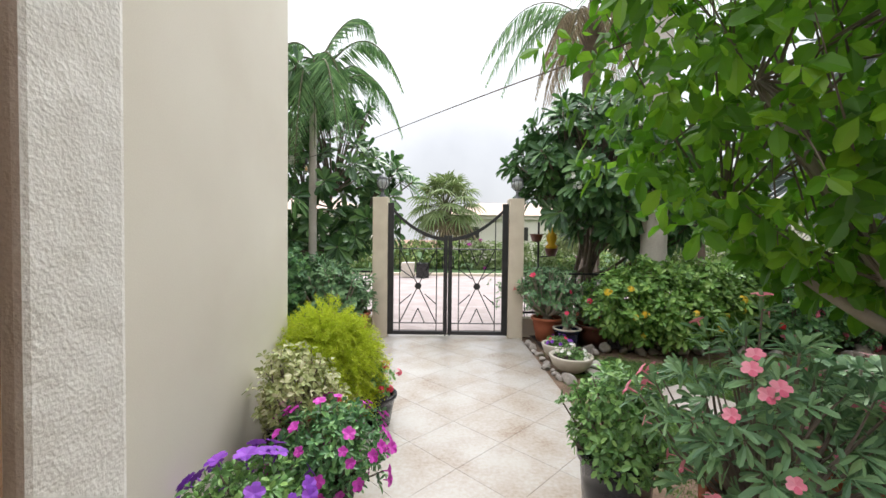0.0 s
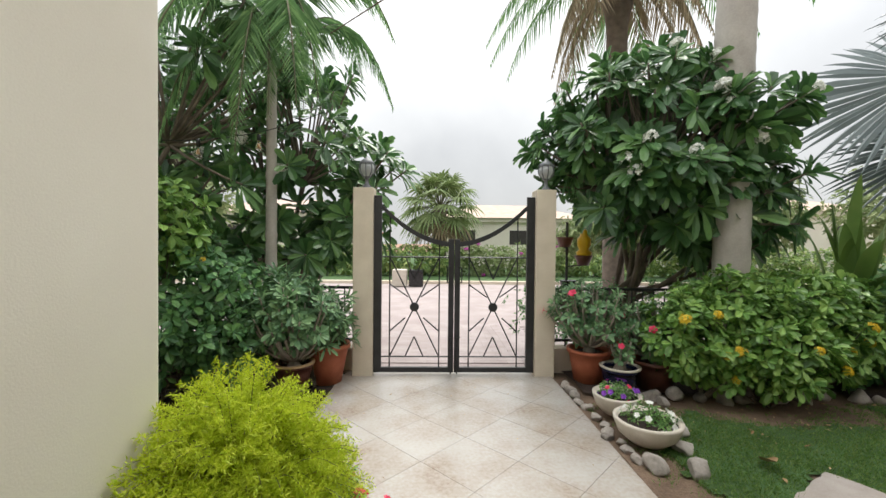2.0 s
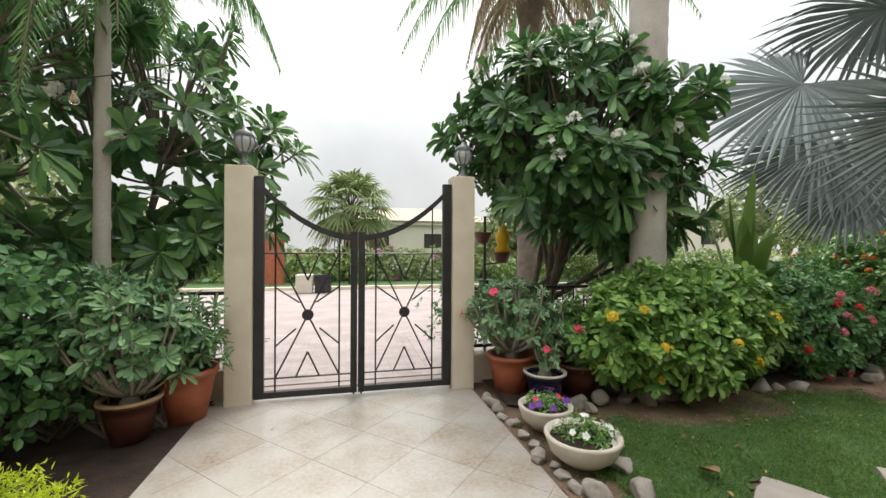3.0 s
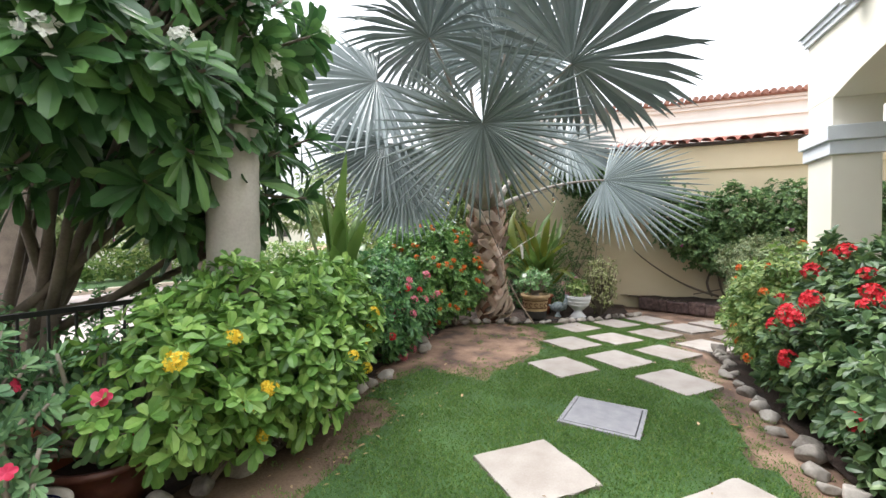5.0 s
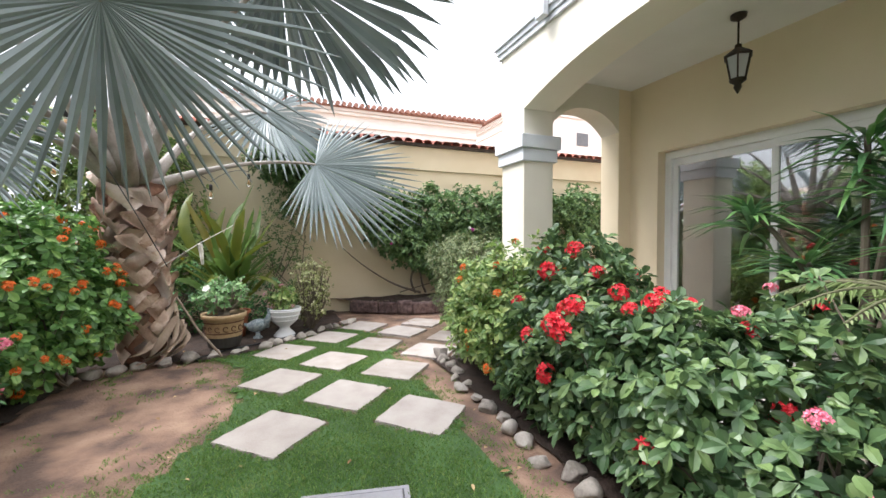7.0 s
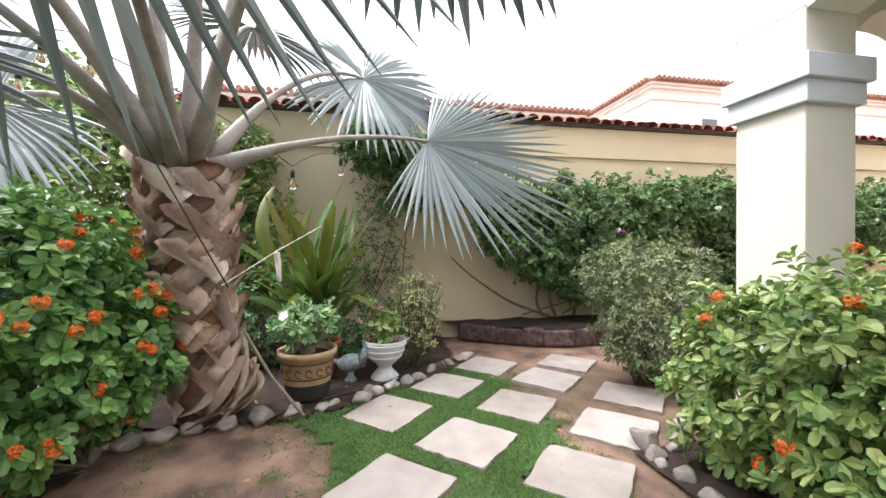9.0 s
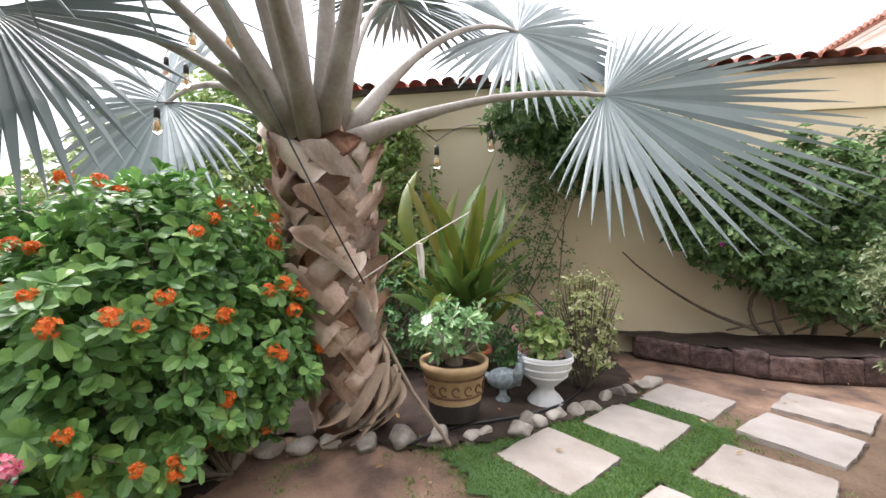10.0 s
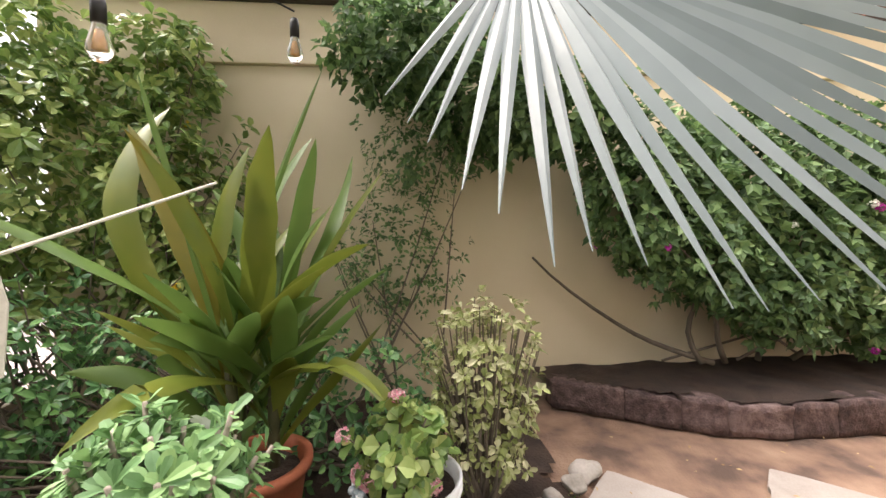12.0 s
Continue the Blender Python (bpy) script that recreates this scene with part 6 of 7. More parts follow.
    bmesh.ops.create_cone(bm, segments=8, radius1=0.014, radius2=0.002, depth=0.05, cap_ends=True, matrix=Matrix.LocRotScale((0, -0.225, 0.355), Euler((radians(95), 0, 0)), None))
    for x in (-0.012, 0, 0.012):
        bmesh.ops.create_icosphere(bm, subdivisions=1, radius=0.018, matrix=Matrix.Translation((x * 0.5, -0.16 + x * 2, 0.4)))
    solid("bird_statue", bm, BIRD, "weathered grey stone bird figure beside the urn", "statue", at=(7.98, 3.66, 0.0, 0, 0, -25), smooth=True)
    solid("drip_hose", Geo().add(*tube(np.concatenate([curve_pts((8.3, 3.0, 0.03), (7.9, 3.15, 0.03), (7.65, 3.55, 0.035), 8), curve_pts((7.6, 3.65, 0.035), (7.3, 4.3, 0.03), (7.1, 4.2, 0.03), 8)]), 0.009, 6)), BLACKPLASTIC, "thin black drip hose lying on the bed", "hose")
    # leaning stick, rope with a rag, string of bulbs
    solid("stick", Geo().add(*tube([(7.2, 3.98, 0.03), (7.17, 4.2, 0.35), (7.12, 4.38, 0.72)], [0.013, 0.012, 0.011], 7)), WOOD, "thin weathered stick leaning on the palm", "stick")
    t = thing("rope", "pale rope tied from the palm to the wall with a rag", "rope", (0, 0, 0))
    part("cord", Geo().add(*tube([(7.0, 4.48, 1.05), (7.35, 4.2, 1.28), (7.75, 3.9, 1.5)], 0.0045, 6)), ROPE, t)
    g = Geo()
    for k in range(4):
        x = 7.33 + k * 0.018
        g.add(*tube([(x, 4.2, 1.27), (x + 0.012, 4.19, 1.19), (x - 0.008, 4.18, 1.1 - 0.02 * k)], [0.02, 0.019, 0.013], 6))
    part("rag", g, ROPE, t, "grey knotted rag strips")
    pos = [(7.35, 5.9, 2.5), (6.9, 5.45, 2.52), (6.75, 5.1, 2.4), (7.75, 5.6, 2.1), (7.61, 4.12, 1.9), (8.1, 3.75, 2.12), (6.95, 5.75, 2.05), (7.6, 6.3, 2.7)]
    line = sorted(pos, key=lambda p: -p[1])
    g = Geo()
    for a, b in zip(line, line[1:]):
        a, b = V3(a) + V3([0, 0, 0.1]), V3(b) + V3([0, 0, 0.1])
        g.add(*tube(curve_pts(a, (a + b) / 2 + V3([0, 0, 0.12]), b, 7), 0.004, 5))
    g.add(*tube(curve_pts((6.75, 5.1, 2.5), (6.42, 4.6, 1.75), (6.88, 4.4, 1.05), 9), 0.005, 5))
    t = thing("string_lights", "black cable with clear pear-shaped bulbs", "string lights", (0, 0, 0))
    part("cable", g, BLACKPLASTIC, t)
    sock = lathe([(0, 0.07), (0.014, 0.07), (0.018, 0.05), (0.018, 0.0), (0, 0.0)], 12)
    sock = mesh_bm("socket", sock, BLACKPLASTIC, True)
    glass = mesh_bm("bulb", lathe([(0.014, 0.0), (0.018, -0.02), (0.03, -0.06), (0.03, -0.078), (0.018, -0.1), (0, -0.105)], 14), BULBGLASS, True)
    fil = mesh_bm("filament", lathe([(0, -0.02), (0.006, -0.022), (0.012, -0.07), (0, -0.075)], 8), FILAMENT, True)
    for p in pos:
        s = new("socket", sock)
        s.parent = t
        s.location = p
        for nm, me in (("bulb", glass), ("filament", fil)):
            o = new(nm, me)
            o.parent = s
    t = thing("string_lights", "cable with pear-shaped bulbs hanging in the frangipani", "string lights", (0, 0, 0))
    part("cable", Geo().add(*tube(curve_pts((-3.2, 5.0, 2.4), (-2.2, 5.25, 2.25), (-1.3, 5.6, 2.8), 12), 0.004, 5)), BLACKPLASTIC, t)
    for p in ((-2.35, 5.2, 2.33), (-1.85, 5.33, 2.42)):
        s = new("socket", sock)
        s.parent = t
        s.location = p
        for nm, me in (("bulb", glass), ("filament", fil)):
            o = new(nm, me)
            o.parent = s


def desert_rose(at, label, seed, spread, height, leafm, flowerm, blooms, heads=40, L=0.07):
    """Swollen-stemmed potted plant with whorls of blunt leaves."""
    r = np.random.default_rng(seed)
    t = thing("desert_rose", label, "potted plant", at)
    P, A = blob_points(r, [(0, 0, height * 0.62, spread, spread, height * 0.4)], int(heads * 1.5), 0.45, height * 0.2)
    g = Geo()
    g.add(*tube([(0, 0, -0.02), (0, 0, 0.04), (0.005, 0, 0.09), (0.01, 0, 0.15)], [0.06, 0.065, 0.04, 0.025], 10))
    for p in P:
        g.add(*tube(curve_pts((0.005, 0, 0.08), (p[0] * 0.7, p[1] * 0.7, p[2] * 0.45), p, 6), np.linspace(0.018, 0.007, 6), 6))
    tagged(part("stem", g, PALE_BARK, t, smooth=True), kind="stuff")
    f = part("foliage", Geo().add(*set_leaves(leaf_form(0.66, 0.12), *whorls(r, P, A, 16, 62, L, L * 0.36, 0.3, 0.08), droop=0.1)), leafm, t)
    f["kind"] = "stuff"
    me = open_flower(r, 0.042, flowerm)
    k = r.choice(len(P), blooms, replace=False)
    stick_flowers(r, t, [me], P[k], A[k], "flower", lift=0.05)
    return t


def pots_by_gate():
    pot("flower_pot", "terracotta pot by the gate post", (1.5, 5.6, 0), pot_profile(0.15, 0.21, 0.36, lip=0.02), TERRACOTTA, soil_z=0.31, soil_r=0.18)
    desert_rose((1.5, 5.6, 0.3), "desert rose with dark leaves and red flowers", 91, 0.42, 0.75, L_ROSE, F_CRIMSON, 6, 120)
    pot("flower_pot", "dark blue glazed pot with a pale rim", (1.68, 5.28, 0), pot_profile(0.13, 0.17, 0.26), BLUEPOT, soil_z=0.22, soil_r=0.15, rim=([(0.165, 0.255), (0.19, 0.26), (0.19, 0.275), (0.165, 0.275), (0.155, 0.25)], CREAMPOT))
    desert_rose((1.68, 5.28, 0.2), "small desert rose with a red flower", 92, 0.12, 0.4, L_ROSE, F_CRIMSON, 1, 8)
    pot("flower_pot", "wide brown glazed pot", (2.1, 5.42, 0), pot_profile(0.16, 0.23, 0.3, lip=0.02), BROWNPOT, soil_z=0.25, soil_r=0.2)
    desert_rose((2.1, 5.42, 0.22), "bare-stemmed desert rose with few leaves", 93, 0.32, 0.65, L_ROSE, F_CRIMSON, 4, 60)
    pot("flower_pot", "terracotta pot half hidden behind", (1.98, 5.75, 0), pot_profile(0.16, 0.22, 0.36), TERRACOTTA, soil_z=0.3, soil_r=0.19)
    for x, y, rr, label, fm, seed in ((1.42, 4.3, 0.235, "white and violet bedding flowers in a bowl", F_WHITE, 94), (1.42, 4.78, 0.2, "violet and red bedding flowers in a bowl", F_VIOLET, 95)):
        pot("flower_bowl", "wide shallow cream stone bowl", (x, y, 0.03), [(0, 0), (rr * 0.55, 0), (rr * 0.85, 0.06), (rr, 0.15), (rr, 0.165), (rr - 0.025, 0.165), (rr - 0.04, 0.12), (0, 0.1)], CREAMPOT, "bowl", 0.135, rr - 0.03)
        t = shrub("bedding_flowers", label, (x, y, 0.15), [(0, 0, 0.05, rr * 0.75, rr * 0.7, 0.09)], 110, None, L_IXORA, (("open", fm, 0.026, 16, anywhere, "flower"),) + ((("open", F_CRIMSON, 0.024, 4, anywhere, "flower"),) if seed == 95 else ()), seed, 5, 60, 0.035, 0.014, category="bedding plant", twigs=12, roots=[(0, 0, 0)], floor=0.0)
    # left of the gate
    pot("flower_pot", "tall terracotta pot beside the gate post", (-1.25, 5.6, 0), pot_profile(0.14, 0.21, 0.4, lip=0.02), TERRACOTTA, soil_z=0.35, soil_r=0.18)
    desert_rose((-1.25, 5.6, 0.34), "small desert rose with crimson flowers", 96, 0.24, 0.4, L_ROSE, F_CRIMSON, 7, 26)
    pot("flower_pot", "clay pot with a pale rim", (-1.5, 5.32, 0), pot_profile(0.12, 0.17, 0.28), BROWNPOT, soil_z=0.24, soil_r=0.15, rim=([(0.165, 0.27), (0.195, 0.275), (0.195, 0.295), (0.165, 0.295), (0.155, 0.265)], OCHREPOT))
    desert_rose((-1.5, 5.32, 0.22), "tall desert rose with grey-green leaves and pink flowers", 97, 0.42, 0.85, L_ROSE, F_PALEPINK, 4, 90, 0.09)


def pots_by_house():
    pot("flower_pot", "brown clay pot under an asparagus fern", (-0.86, 2.95, 0), pot_profile(0.16, 0.2, 0.4), BROWNPOT, soil_z=0.34, soil_r=0.17)
    r = np.random.default_rng(101)
    t = thing("asparagus_fern", "bushy yellow-green asparagus fern spilling over its pot", "potted plant", (-0.86, 2.95, 0.36))
    rib, g = Geo(), Geo()
    for k in range(1250):
        d = unit(r.normal(size=3) * V3([1, 1, 0.75]) + V3([0, 0, 0.35]))
        reach = r.uniform(0.75, 1.0)
        tip = V3([d[0] * 0.5, d[1] * 0.5, 0.2 + d[2] * 0.5]) * reach
        tip[2] -= 0.14 * (abs(d[0]) + abs(d[1])) * reach
        P = curve_pts((d[0] * 0.05, d[1] * 0.05, 0), (d[0] * 0.25, d[1] * 0.25, 0.4 * max(0.4, d[2] + 0.5)), tip, 9)
        if k % 3 == 0:
            rib.add(*tube(P, np.linspace(0.0025, 0.001, 9), 3))
        u = r.uniform(0.3, 1, 120)
        Q = np.stack([np.interp(u, np.linspace(0, 1, 9), P[:, i]) for i in range(3)], 1) + r.normal(size=(120, 3)) * 0.008
        g.add(*set_leaves(leaf_form(0.4, 0.2, True), Q, r.normal(size=(120, 3)) + d * 0.5 + V3([0, 0, 0.2]), r.normal(size=(120, 3)), r.uniform(0.013, 0.03, 120), 0.0048, 0.1))
    f = part("foliage", g, L_FERN, t)
    f["kind"] = "stuff"
    part("stem", rib, STEM, t)
    pot("flower_pot", "small dark pot with red flowers", (-0.5, 3.05, 0), pot_profile(0.1, 0.14, 0.24), BLACKPOT, soil_z=0.2, soil_r=0.12)
    shrub("geranium", "crimson-flowered potted plant beside the fern", (-0.5, 3.05, 0.2), [(0, 0, 0.17, 0.14, 0.14, 0.16)], 60, None, L_IXORA, (("ball", F_CRIMSON, 0.028, 8, anywhere, "flower_head"),), 102, 5, 60, 0.045, 0.024, category="potted plant", twigs=20, roots=[(0, 0, 0)])
    pot("flower_pot", "grey clay pot with a variegated shrub", (-0.85, 2.3, 0), pot_profile(0.13, 0.17, 0.3), DARKPOT, soil_z=0.25, soil_r=0.15)
    shrub("variegated_shrub", "pale variegated shrub with small coral flowers", (-0.85, 2.3, 0.25), [(0, 0, 0.31, 0.25, 0.25, 0.25), (0.1, 0.05, 0.17, 0.2, 0.2, 0.18)], 520, None, L_VARI, (("ball", F_CRIMSON, 0.024, 5, anywhere, "flower_head"),), 103, 5, 62, 0.04, 0.022, category="potted plant", twigs=70, roots=[(0, 0, 0), (0.03, 0.02, 0)])
    pot("flower_pot", "dark pot of magenta vinca", (-0.58, 2.02, 0), pot_profile(0.11, 0.15, 0.22), DARKPOT, soil_z=0.18, soil_r=0.13)
    shrub("vinca", "bushy vinca with bright magenta flowers", (-0.58, 2.02, 0.18), [(0, 0, 0.2, 0.29, 0.27, 0.22)], 320, None, L_DARK, (("open", F_MAGENTA, 0.032, 64, anywhere, "flower"),), 104, 6, 60, 0.045, 0.02, category="potted plant", twigs=30, roots=[(0, 0, 0)])
    pot("flower_pot", "dark pot of violet petunias", (-0.8, 1.62, 0), pot_profile(0.11, 0.15, 0.26), DARKPOT, soil_z=0.22, soil_r=0.13)
    shrub("petunia", "potted petunia with violet flowers", (-0.8, 1.62, 0.22), [(0, 0, 0.14, 0.24, 0.22, 0.16)], 200, None, L_IXORA, (("open", F_VIOLET, 0.045, 30, anywhere, "flower"),), 105, 5, 60, 0.045, 0.022, category="potted plant", twigs=20, roots=[(0, 0, 0)])
    # the other side of the path
    pot("flower_pot", "glossy black pot on the path's edge", (0.88, 1.95, 0), pot_profile(0.15, 0.175, 0.4), BLACKPOT, soil_z=0.34, soil_r=0.15)
    shrub("boxwood_shrub", "bushy small-leaved green shrub in a black pot", (0.88, 1.95, 0.34), [(0, 0, 0.26, 0.22, 0.22, 0.22), (0.02, -0.02, 0.12, 0.23, 0.23, 0.18)], 520, None, L_IXORA, (), 106, 5, 62, 0.042, 0.022, category="potted plant", twigs=60, roots=[(0, 0, 0), (0.05, 0, 0), (-0.04, 0.03, 0)], floor=-0.2)
    pot("flower_pot", "terracotta pot with a desert rose", (1.22, 1.45, 0), pot_profile(0.16, 0.2, 0.46), TERRACOTTA, soil_z=0.4, soil_r=0.17)
    shrub("desert_rose", "large desert rose with narrow leaves and pink star flowers", (1.22, 1.45, 0.38), [(0, 0, 0.42, 0.42, 0.36, 0.36), (0.1, -0.05, 0.2, 0.38, 0.33, 0.3)], 170, None, L_ROSE, (("open", F_PINK, 0.034, 44, anywhere, "flower"),), 107, 9, 55, 0.085, 0.02, category="potted plant", widest=0.6, twigs=90, roots=[(0, 0, 0), (0.03, 0.02, 0), (-0.03, 0.02, 0)])
    pot("flower_pot", "terracotta pot at the bed's edge", (2.15, 2.0, 0), pot_profile(0.16, 0.2, 0.3), TERRACOTTA, soil_z=0.26, soil_r=0.17)
    desert_rose((2.15, 2.0, 0.24), "desert rose with pale pink flowers", 108, 0.34, 0.6, L_ROSE, F_PALEPINK, 9, 70, 0.1)


def near_tree():
    """Bright-leaved tree hanging over the path's edge."""
    r = np.random.default_rng(111)
    t = thing("small_tree", "small tree with bright green rounded leaves overhanging the path", "tree", (1.75, 1.4, 0))
    blobs = [(-0.5, 0.25, 2.2, 0.7, 0.55, 0.6), (-0.2, 0.2, 1.75, 0.55, 0.5, 0.45), (0.0, -0.2, 2.2, 0.5, 0.6, 0.8), (-0.45, 0.1, 2.75, 0.75, 0.6, 0.4), (0.0, 0.35, 1.45, 0.42, 0.35, 0.3), (0.45, -0.55, 2.2, 0.5, 0.5, 0.8)]
    P, A = blob_points(r, blobs, 1150, 0.3, 1.0)
    A = unit(A + V3([0, 0, -0.5]))
    g = Geo().add(*set_leaves(leaf_form(0.5, 0.12), *whorls(r, P, A + r.normal(size=A.shape) * 0.4, 5, 65, 0.085, 0.052, 0.3, 0.1), droop=0.3))
    f = part("foliage", g, L_BRIGHT, t)
    f["kind"] = "stuff"
    wood = Geo()
    for a, b, c in (((0, 0, -0.05), (0.05, 0.05, 0.7), (-0.05, 0.1, 1.3)), ((-0.05, 0.1, 1.3), (-0.2, 0.15, 1.6), (-0.5, 0.2, 2.1)), ((-0.05, 0.1, 1.3), (0.1, 0.0, 1.8), (0.25, -0.1, 2.3)), ((0, 0.05, 0.9), (0.25, 0.25, 1.2), (0.45, 0.5, 1.6)), ((-0.03, 0.05, 1.1), (-0.25, 0.3, 1.3), (-0.4, 0.5, 1.6))):
        wood.add(*tube(curve_pts(a, b, c, 8), np.linspace(0.03, 0.014, 8), 8))
    part("trunk", wood, PALE_BARK, t, smooth=True)
    tagged(part("branchwork", twig_geo(r, [(-0.5, 0.2, 2.1), (0.25, -0.1, 2.3), (0.45, 0.5, 1.6), (-0.05, 0.1, 1.3), (-0.4, 0.5, 1.6)], P, r.choice(len(P), 90, replace=False), 0.004), BARK, t), kind="stuff")
    part("long_shoot", Geo().add(*tube(curve_pts((-0.9, 0.4, 2.35), (-1.5, 0.9, 2.3), (-2.25, 1.4, 2.15), 10), np.linspace(0.005, 0.002, 10), 5)), BARK, t)


def outside():
    # paved drive beyond the gate
    base = solid("road", box(-14, 6.14, -0.06, 30, 15.5, -0.012), PAVER, "pinkish block-paved drive beyond the gate", "road", kind="structure")
    bm = bmesh.new()
    prism([(-0.098, -0.048), (0.098, -0.048), (0.098, 0.048), (-0.098, 0.048)], "z", -0.01, 0.0, bm)
    blk = mesh_bm("paver", bm, PAVER)
    n = 0
    for j in range(40):
        for i in range(-6, 7):
            if n < 300:
                o = new("paver", blk)
                o.parent = base
                o.location = (i * 0.2 + 0.1 * (j % 2) + 0.06, 6.3 + j * 0.1, 0)
                n += 1
    bm = bmesh.new()
    bm.faces.new([bm.verts.new(p) for p in ((-40, 15.7, 0.05), (60, 15.7, 0.05), (60, 60, 0.05), (-40, 60, 0.05))])
    solid("lawn", bm, TURF, "far green lawn across the drive", "lawn", kind="structure")
    solid("kerb", box(-40, 15.5, -0.06, 60, 15.7, 0.1, bevel=0.02), POST, "pale concrete kerb of the drive", "kerb", kind="structure")
    for x, w in ((-5.5, 2.5), (-0.6, 1.6), (3.4, 1.8), (8, 2.4), (13, 2.5), (19, 3)):
        shrub("hedge", "light green hedge across the drive", (x, 18.5, 0), [(q, 0, 0.7, 0.9, 0.6, 0.7) for q in np.arange(-w, w + 0.1, 0.9)], 700, None, L_FARPALM if x in (3.4,) else L_IXPALE, (("ball", F_MAGENTA, 0.09, 8, anywhere, "flower_head"),) if x in (3.4, 8) else (), int(120 + x * 3), 5, 62, 0.16, 0.09, category="hedge", simple=True, twigs=10)
    # far palm
    r = np.random.default_rng(131)
    t = thing("far_palm", "light green fan palm across the drive", "palm tree", (0.1, 20, 0))
    part("trunk", lathe([(0, 0), (0.35, 0), (0.3, 1.5), (0.32, 3.0), (0, 3.2)], 14), BARK, t, smooth=True)
    for k in range(40):
        a = k * 2.4
        el = radians(80 - k * 3.4)
        d = V3([math.cos(a) * math.cos(el), math.sin(a) * math.cos(el), math.sin(el)])
        hub = V3([0, 0, 3.1]) + d * 1.25
        f = part("frond", fan_leaf(r, hub, d + V3([0, 0, -0.25]), V3([0, 0, 1.0]) + d * -0.3 + V3([0.01, 0.02, 0]), 1.0, 18, 250, 0.5), L_FARPALM if k < 34 else L_DRY, t)
        part("petiole", Geo().add(*tube([(0, 0, 3.0), hub * 0.5 + V3([0, 0, 1.6]), hub], [0.03, 0.025, 0.015], 5)), STEM, f)
    far_house((4.2, 27, 0), 9, 6, 2.9, "cream house with a low tiled roof across the drive", 0)
    far_house((-9, 27, 0), 9, 6, 3.1, "cream house with a tiled roof behind the trees", 0)
    far_house((17, 24, 0), 10, 7, 3.2, "pale house beyond the fence with a tiled roof", 0)
    parapet_house((23, 1.6, 0), 6, 14.6, 7.0, "white neighbouring house with a tiled parapet")
    parapet_house((23.5, -16.3, 0), 7, 14.0, 8.75, "taller white neighbouring house with a tiled parapet")
    t = thing("gate_pillar", "orange-brown brick pillar across the drive", "pillar", (-2.6, 17.4, 0))
    part("shaft", box(-0.3, -0.3, 0, 0.3, 0.3, 1.7, bevel=0.03), TERRACOTTA, t)
    part("cap", box(-0.38, -0.38, 1.7, 0.38, 0.38, 1.85, bevel=0.03), TERRACOTTA, t)
    for x, m, lab in ((-0.75, BLACKPOT, "black planter box across the drive"), (-1.3, CREAMPOT, "pale planter box across the drive")):
        t = thing("planter", lab, "planter", (x, 14.8, 0))
        part("body", box(-0.24, -0.24, 0, 0.24, 0.24, 0.55, bevel=0.02), m, t)
    # trees behind the fence
    for x, y, s, seed in ((8.5, 13, 1.0, 141), (12.5, 11, 1.1, 142), (5.6, 14.5, 0.8, 143), (10.5, 17, 1.2, 144), (-7.5, 12, 1.1, 145)):
        r = np.random.default_rng(seed)
        t = thing("garden_tree", "light green tree beyond the fence", "tree", (x, y, 0))
        P, A = blob_points(r, [(0, 0, 2.6 * s, 1.6 * s, 1.5 * s, 1.1 * s), (-1.0 * s, 0.3, 2.1 * s, 1.1 * s, 1.0 * s, 0.8 * s), (1.0 * s, -0.2, 2.2 * s, 1.1 * s, 1.0 * s, 0.9 * s), (0.2, 0, 3.4 * s, 1.0 * s, 1.0 * s, 0.7 * s)], 900, 0.35, 0.8)
        f = part("crown", Geo().add(*set_leaves(leaf_form(0.5, 0.15, True), *whorls(r, P, A, 6, 65, 0.2, 0.09, 0.3, 0.2), droop=0.25)), L_FARPALM, t)
        f["kind"] = "stuff"
        g = Geo().add(*tube(curve_pts((0, 0, -0.05), (0.1, 0, 0.9), (0, 0.1, 1.8 * s), 6), np.linspace(0.14, 0.09, 6), 8))
        for q in range(6):
            p = P[r.integers(len(P))]
            g.add(*tube(curve_pts((0, 0.05, 1.3 * s), p * 0.4 + V3([0, 0, 1.1]), p, 6), np.linspace(0.06, 0.02, 6), 6))
        part("trunk", g, BARK, t, smooth=True)
    # plant stand behind the fence
    t = thing("plant_stand", "black metal stand with hanging pots", "plant stand", (1.62, 6.7, 0))
    part("pole", Geo().add(*tube([(0, 0, 0), (0, 0, 1.75)], 0.018, 8)), IRON, t)
    for k, (dx, z) in enumerate(((-0.05, 1.42), (0.2, 1.18), (0.0, 0.85), (-0.2, 0.6))):
        part("arm", Geo().add(*tube([(0, 0, z - 0.02), (dx, -0.03, z)], 0.01, 6)), IRON, t)
        bm = lathe([(0, 0), (0.07, 0), (0.11, 0.11), (0.12, 0.13), (0.1, 0.13), (0, 0.08)], 14)
        bmesh.ops.translate(bm, verts=bm.verts, vec=(dx, -0.06, z))
        part("hanging_pot", bm, BROWNPOT if k < 2 else BLACKPOT, t, smooth=True)
    bm = lathe([(0, 0), (0.09, 0), (0.1, 0.04), (0.06, 0.08), (0.085, 0.14), (0.085, 0.22), (0.05, 0.26), (0.06, 0.3), (0.02, 0.34), (0, 0.35)], 16)
    solid("bird_feeder", bm, YELLOW, "yellow plastic feeder hanging on the plant stand", "bird feeder", at=(1.82, 6.62, 1.31), smooth=True)


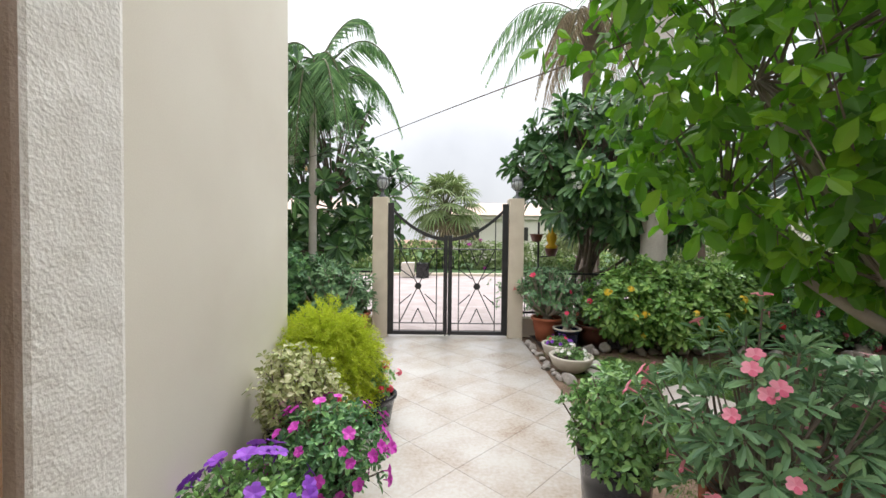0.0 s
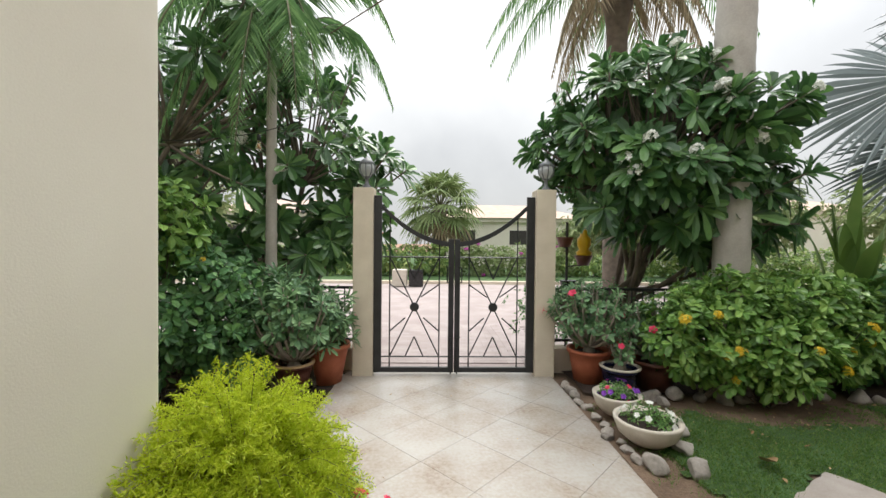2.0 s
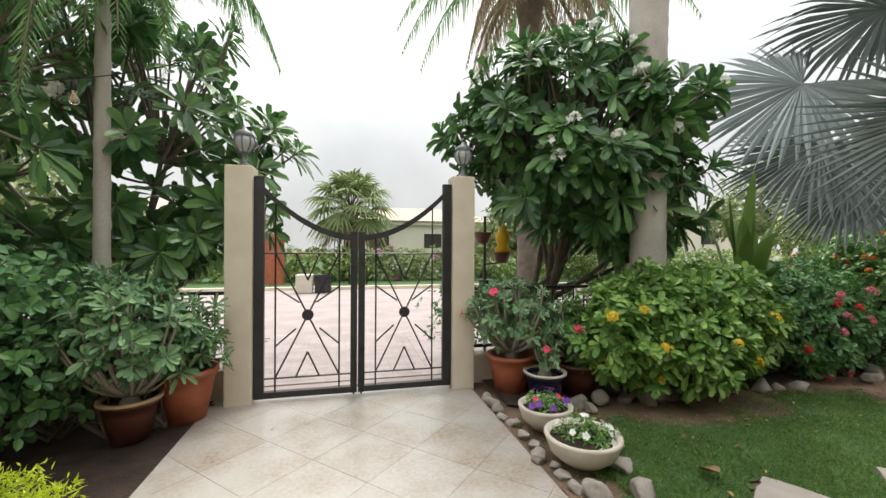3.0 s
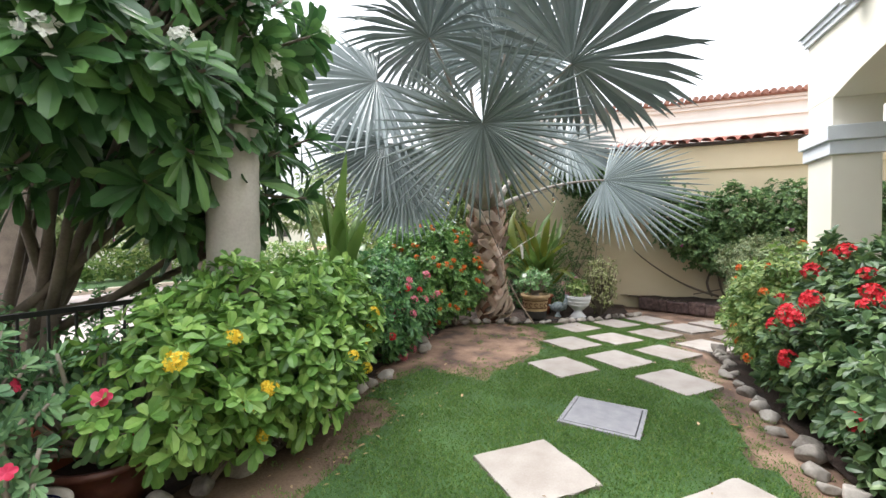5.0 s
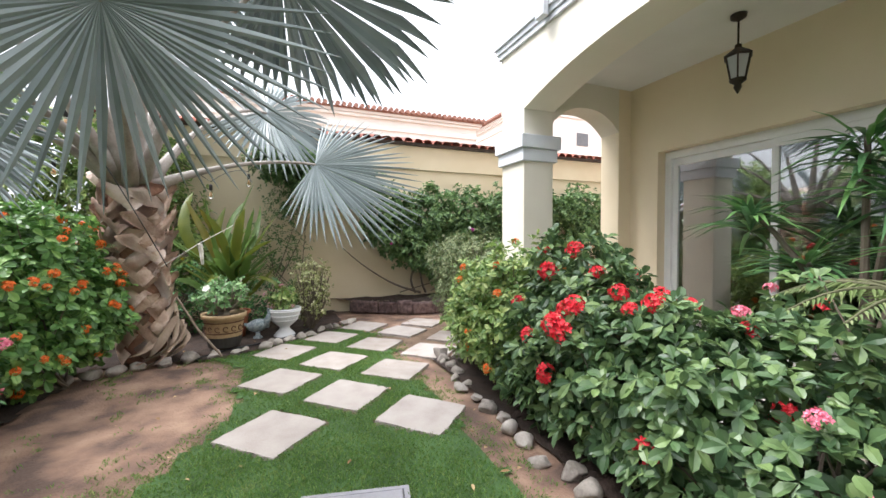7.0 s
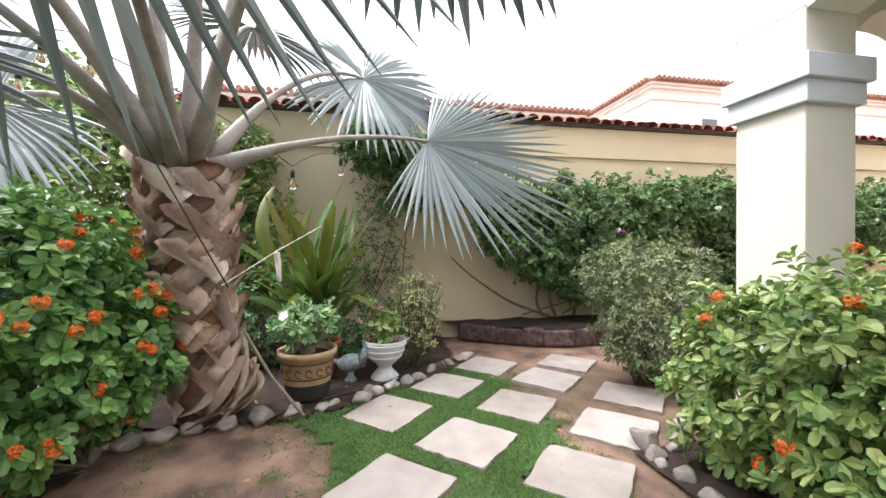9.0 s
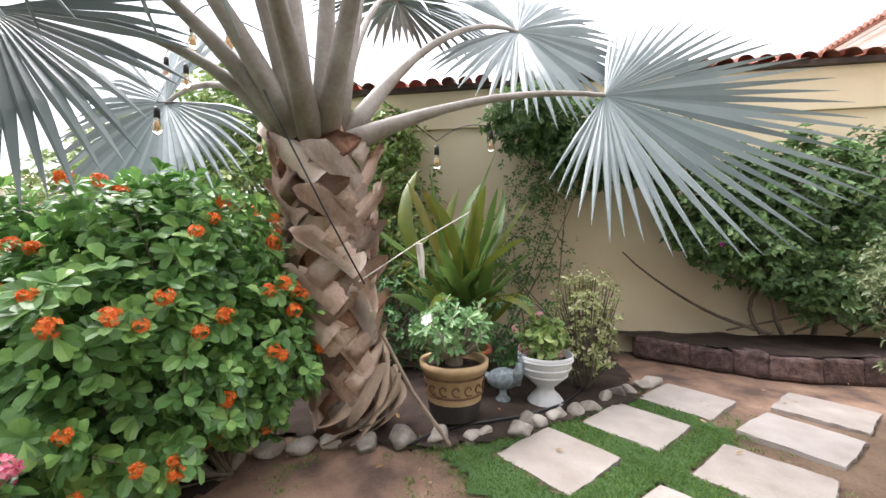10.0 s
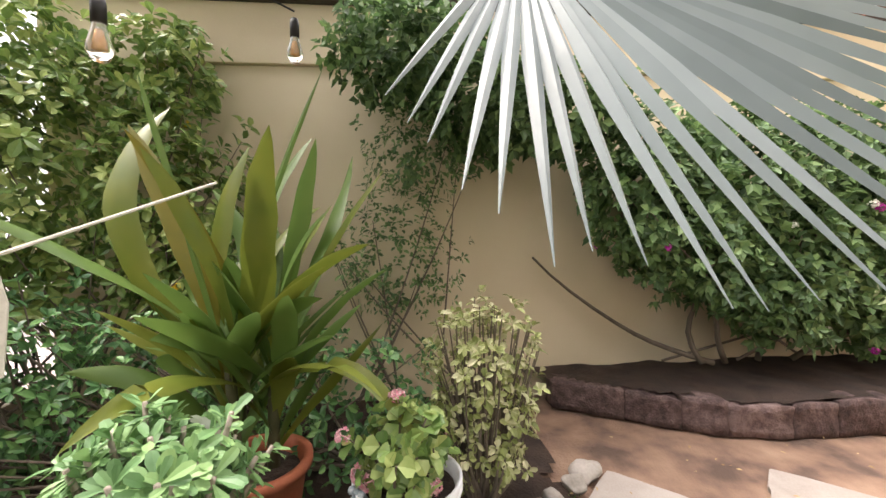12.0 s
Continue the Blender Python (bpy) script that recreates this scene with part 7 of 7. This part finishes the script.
def far_house(at, w, d, h, label, turn=0, mat=None):
    t = thing("house", label, "house", at, turn)
    m = mat or CREAM
    part("wall", box(-w / 2, -d / 2, -0.05, w / 2, d / 2, h), m, t)
    bm = bmesh.new()
    o = 0.35
    rise = min(w, d) * 0.17
    b = [bm.verts.new(p) for p in ((-w / 2 - o, -d / 2 - o, h), (w / 2 + o, -d / 2 - o, h), (w / 2 + o, d / 2 + o, h), (-w / 2 - o, d / 2 + o, h))]
    if w >= d:
        r0, r1 = bm.verts.new((-(w - d) / 2 - 0.2, 0, h + rise)), bm.verts.new(((w - d) / 2 + 0.2, 0, h + rise))
        bm.faces.new((b[0], b[1], r1, r0)), bm.faces.new((b[2], b[3], r0, r1)), bm.faces.new((b[1], b[2], r1)), bm.faces.new((b[3], b[0], r0))
    else:
        r0, r1 = bm.verts.new((0, -(d - w) / 2 - 0.2, h + rise)), bm.verts.new((0, (d - w) / 2 + 0.2, h + rise))
        bm.faces.new((b[1], b[2], r1, r0)), bm.faces.new((b[3], b[0], r0, r1)), bm.faces.new((b[0], b[1], r0)), bm.faces.new((b[2], b[3], r1))
    bm.faces.new(b[::-1])
    part("roof", bm, PALETILE, t)
    part("eave", box(-w / 2 - 0.2, -d / 2 - 0.2, h - 0.22, w / 2 + 0.2, d / 2 + 0.2, h - 0.005), m, t)
    for k in (-0.28, 0.05, 0.3):
        if w >= d:
            part("window", box(k * w - 0.5, -d / 2 - 0.03, h - 1.5, k * w + 0.5, -d / 2 + 0.02, h - 0.7), DARKPOT, t)
        else:
            part("window", box(-w / 2 - 0.03, k * d - 0.35, h - 1.7, -w / 2 + 0.02, k * d + 0.35, h - 1.1), LAMP_GREY, t)


def parapet_house(at, w, d, h, label):
    t = thing("house", label, "house", at)
    part("wall", box(-w / 2, -d / 2, -0.05, w / 2, d / 2, h), WHITE_HOUSE, t)
    for k, (z, o) in enumerate(((h - 0.75, 0.08), (h - 0.25, 0.14), (h - 0.12, 0.22))):
        part("moulding", box(-w / 2 - o, -d / 2 - o, z, w / 2 + o, d / 2 + o, z + 0.12, bevel=0.02), WHITE_HOUSE, t)
    part("coping", box(-w / 2 - 0.3, -d / 2 - 0.3, h + 0.002, w / 2 + 0.3, d / 2 + 0.3, h + 0.06), FARTILE, t)
    bm = bmesh.new()
    n = int(d / 0.25)
    for i in range(n):
        y = -d / 2 - 0.2 + i * (d + 0.4) / n
        bmesh.ops.create_cone(bm, segments=8, radius1=0.1, radius2=0.1, depth=0.4, cap_ends=True, matrix=pose(-w / 2 - 0.22, y, h + 0.12, 0, 90, 0))
    for i in range(int(w / 0.25)):
        bmesh.ops.create_cone(bm, segments=8, radius1=0.1, radius2=0.1, depth=0.4, cap_ends=True, matrix=pose(-w / 2 + i * 0.25, d / 2 + 0.2, h + 0.12, 90, 0, 0))
    tagged(part("roof_tile", bm, FARTILE, t), kind="stuff")
    for y in (-0.3, 0.0, 0.28):
        part("window", box(-w / 2 - 0.03, y * d - 0.4, h - 2.2, -w / 2 + 0.02, y * d + 0.4, h - 1.5), LAMP_GREY, t)


silver_palm()
royal_palm()
thatch_palm()
thin_palm()
plant_left_bed()
plant_right_bed()
plant_red_bed()
plant_wall_foot()
pots_by_gate()
pots_by_house()
near_tree()
outside()
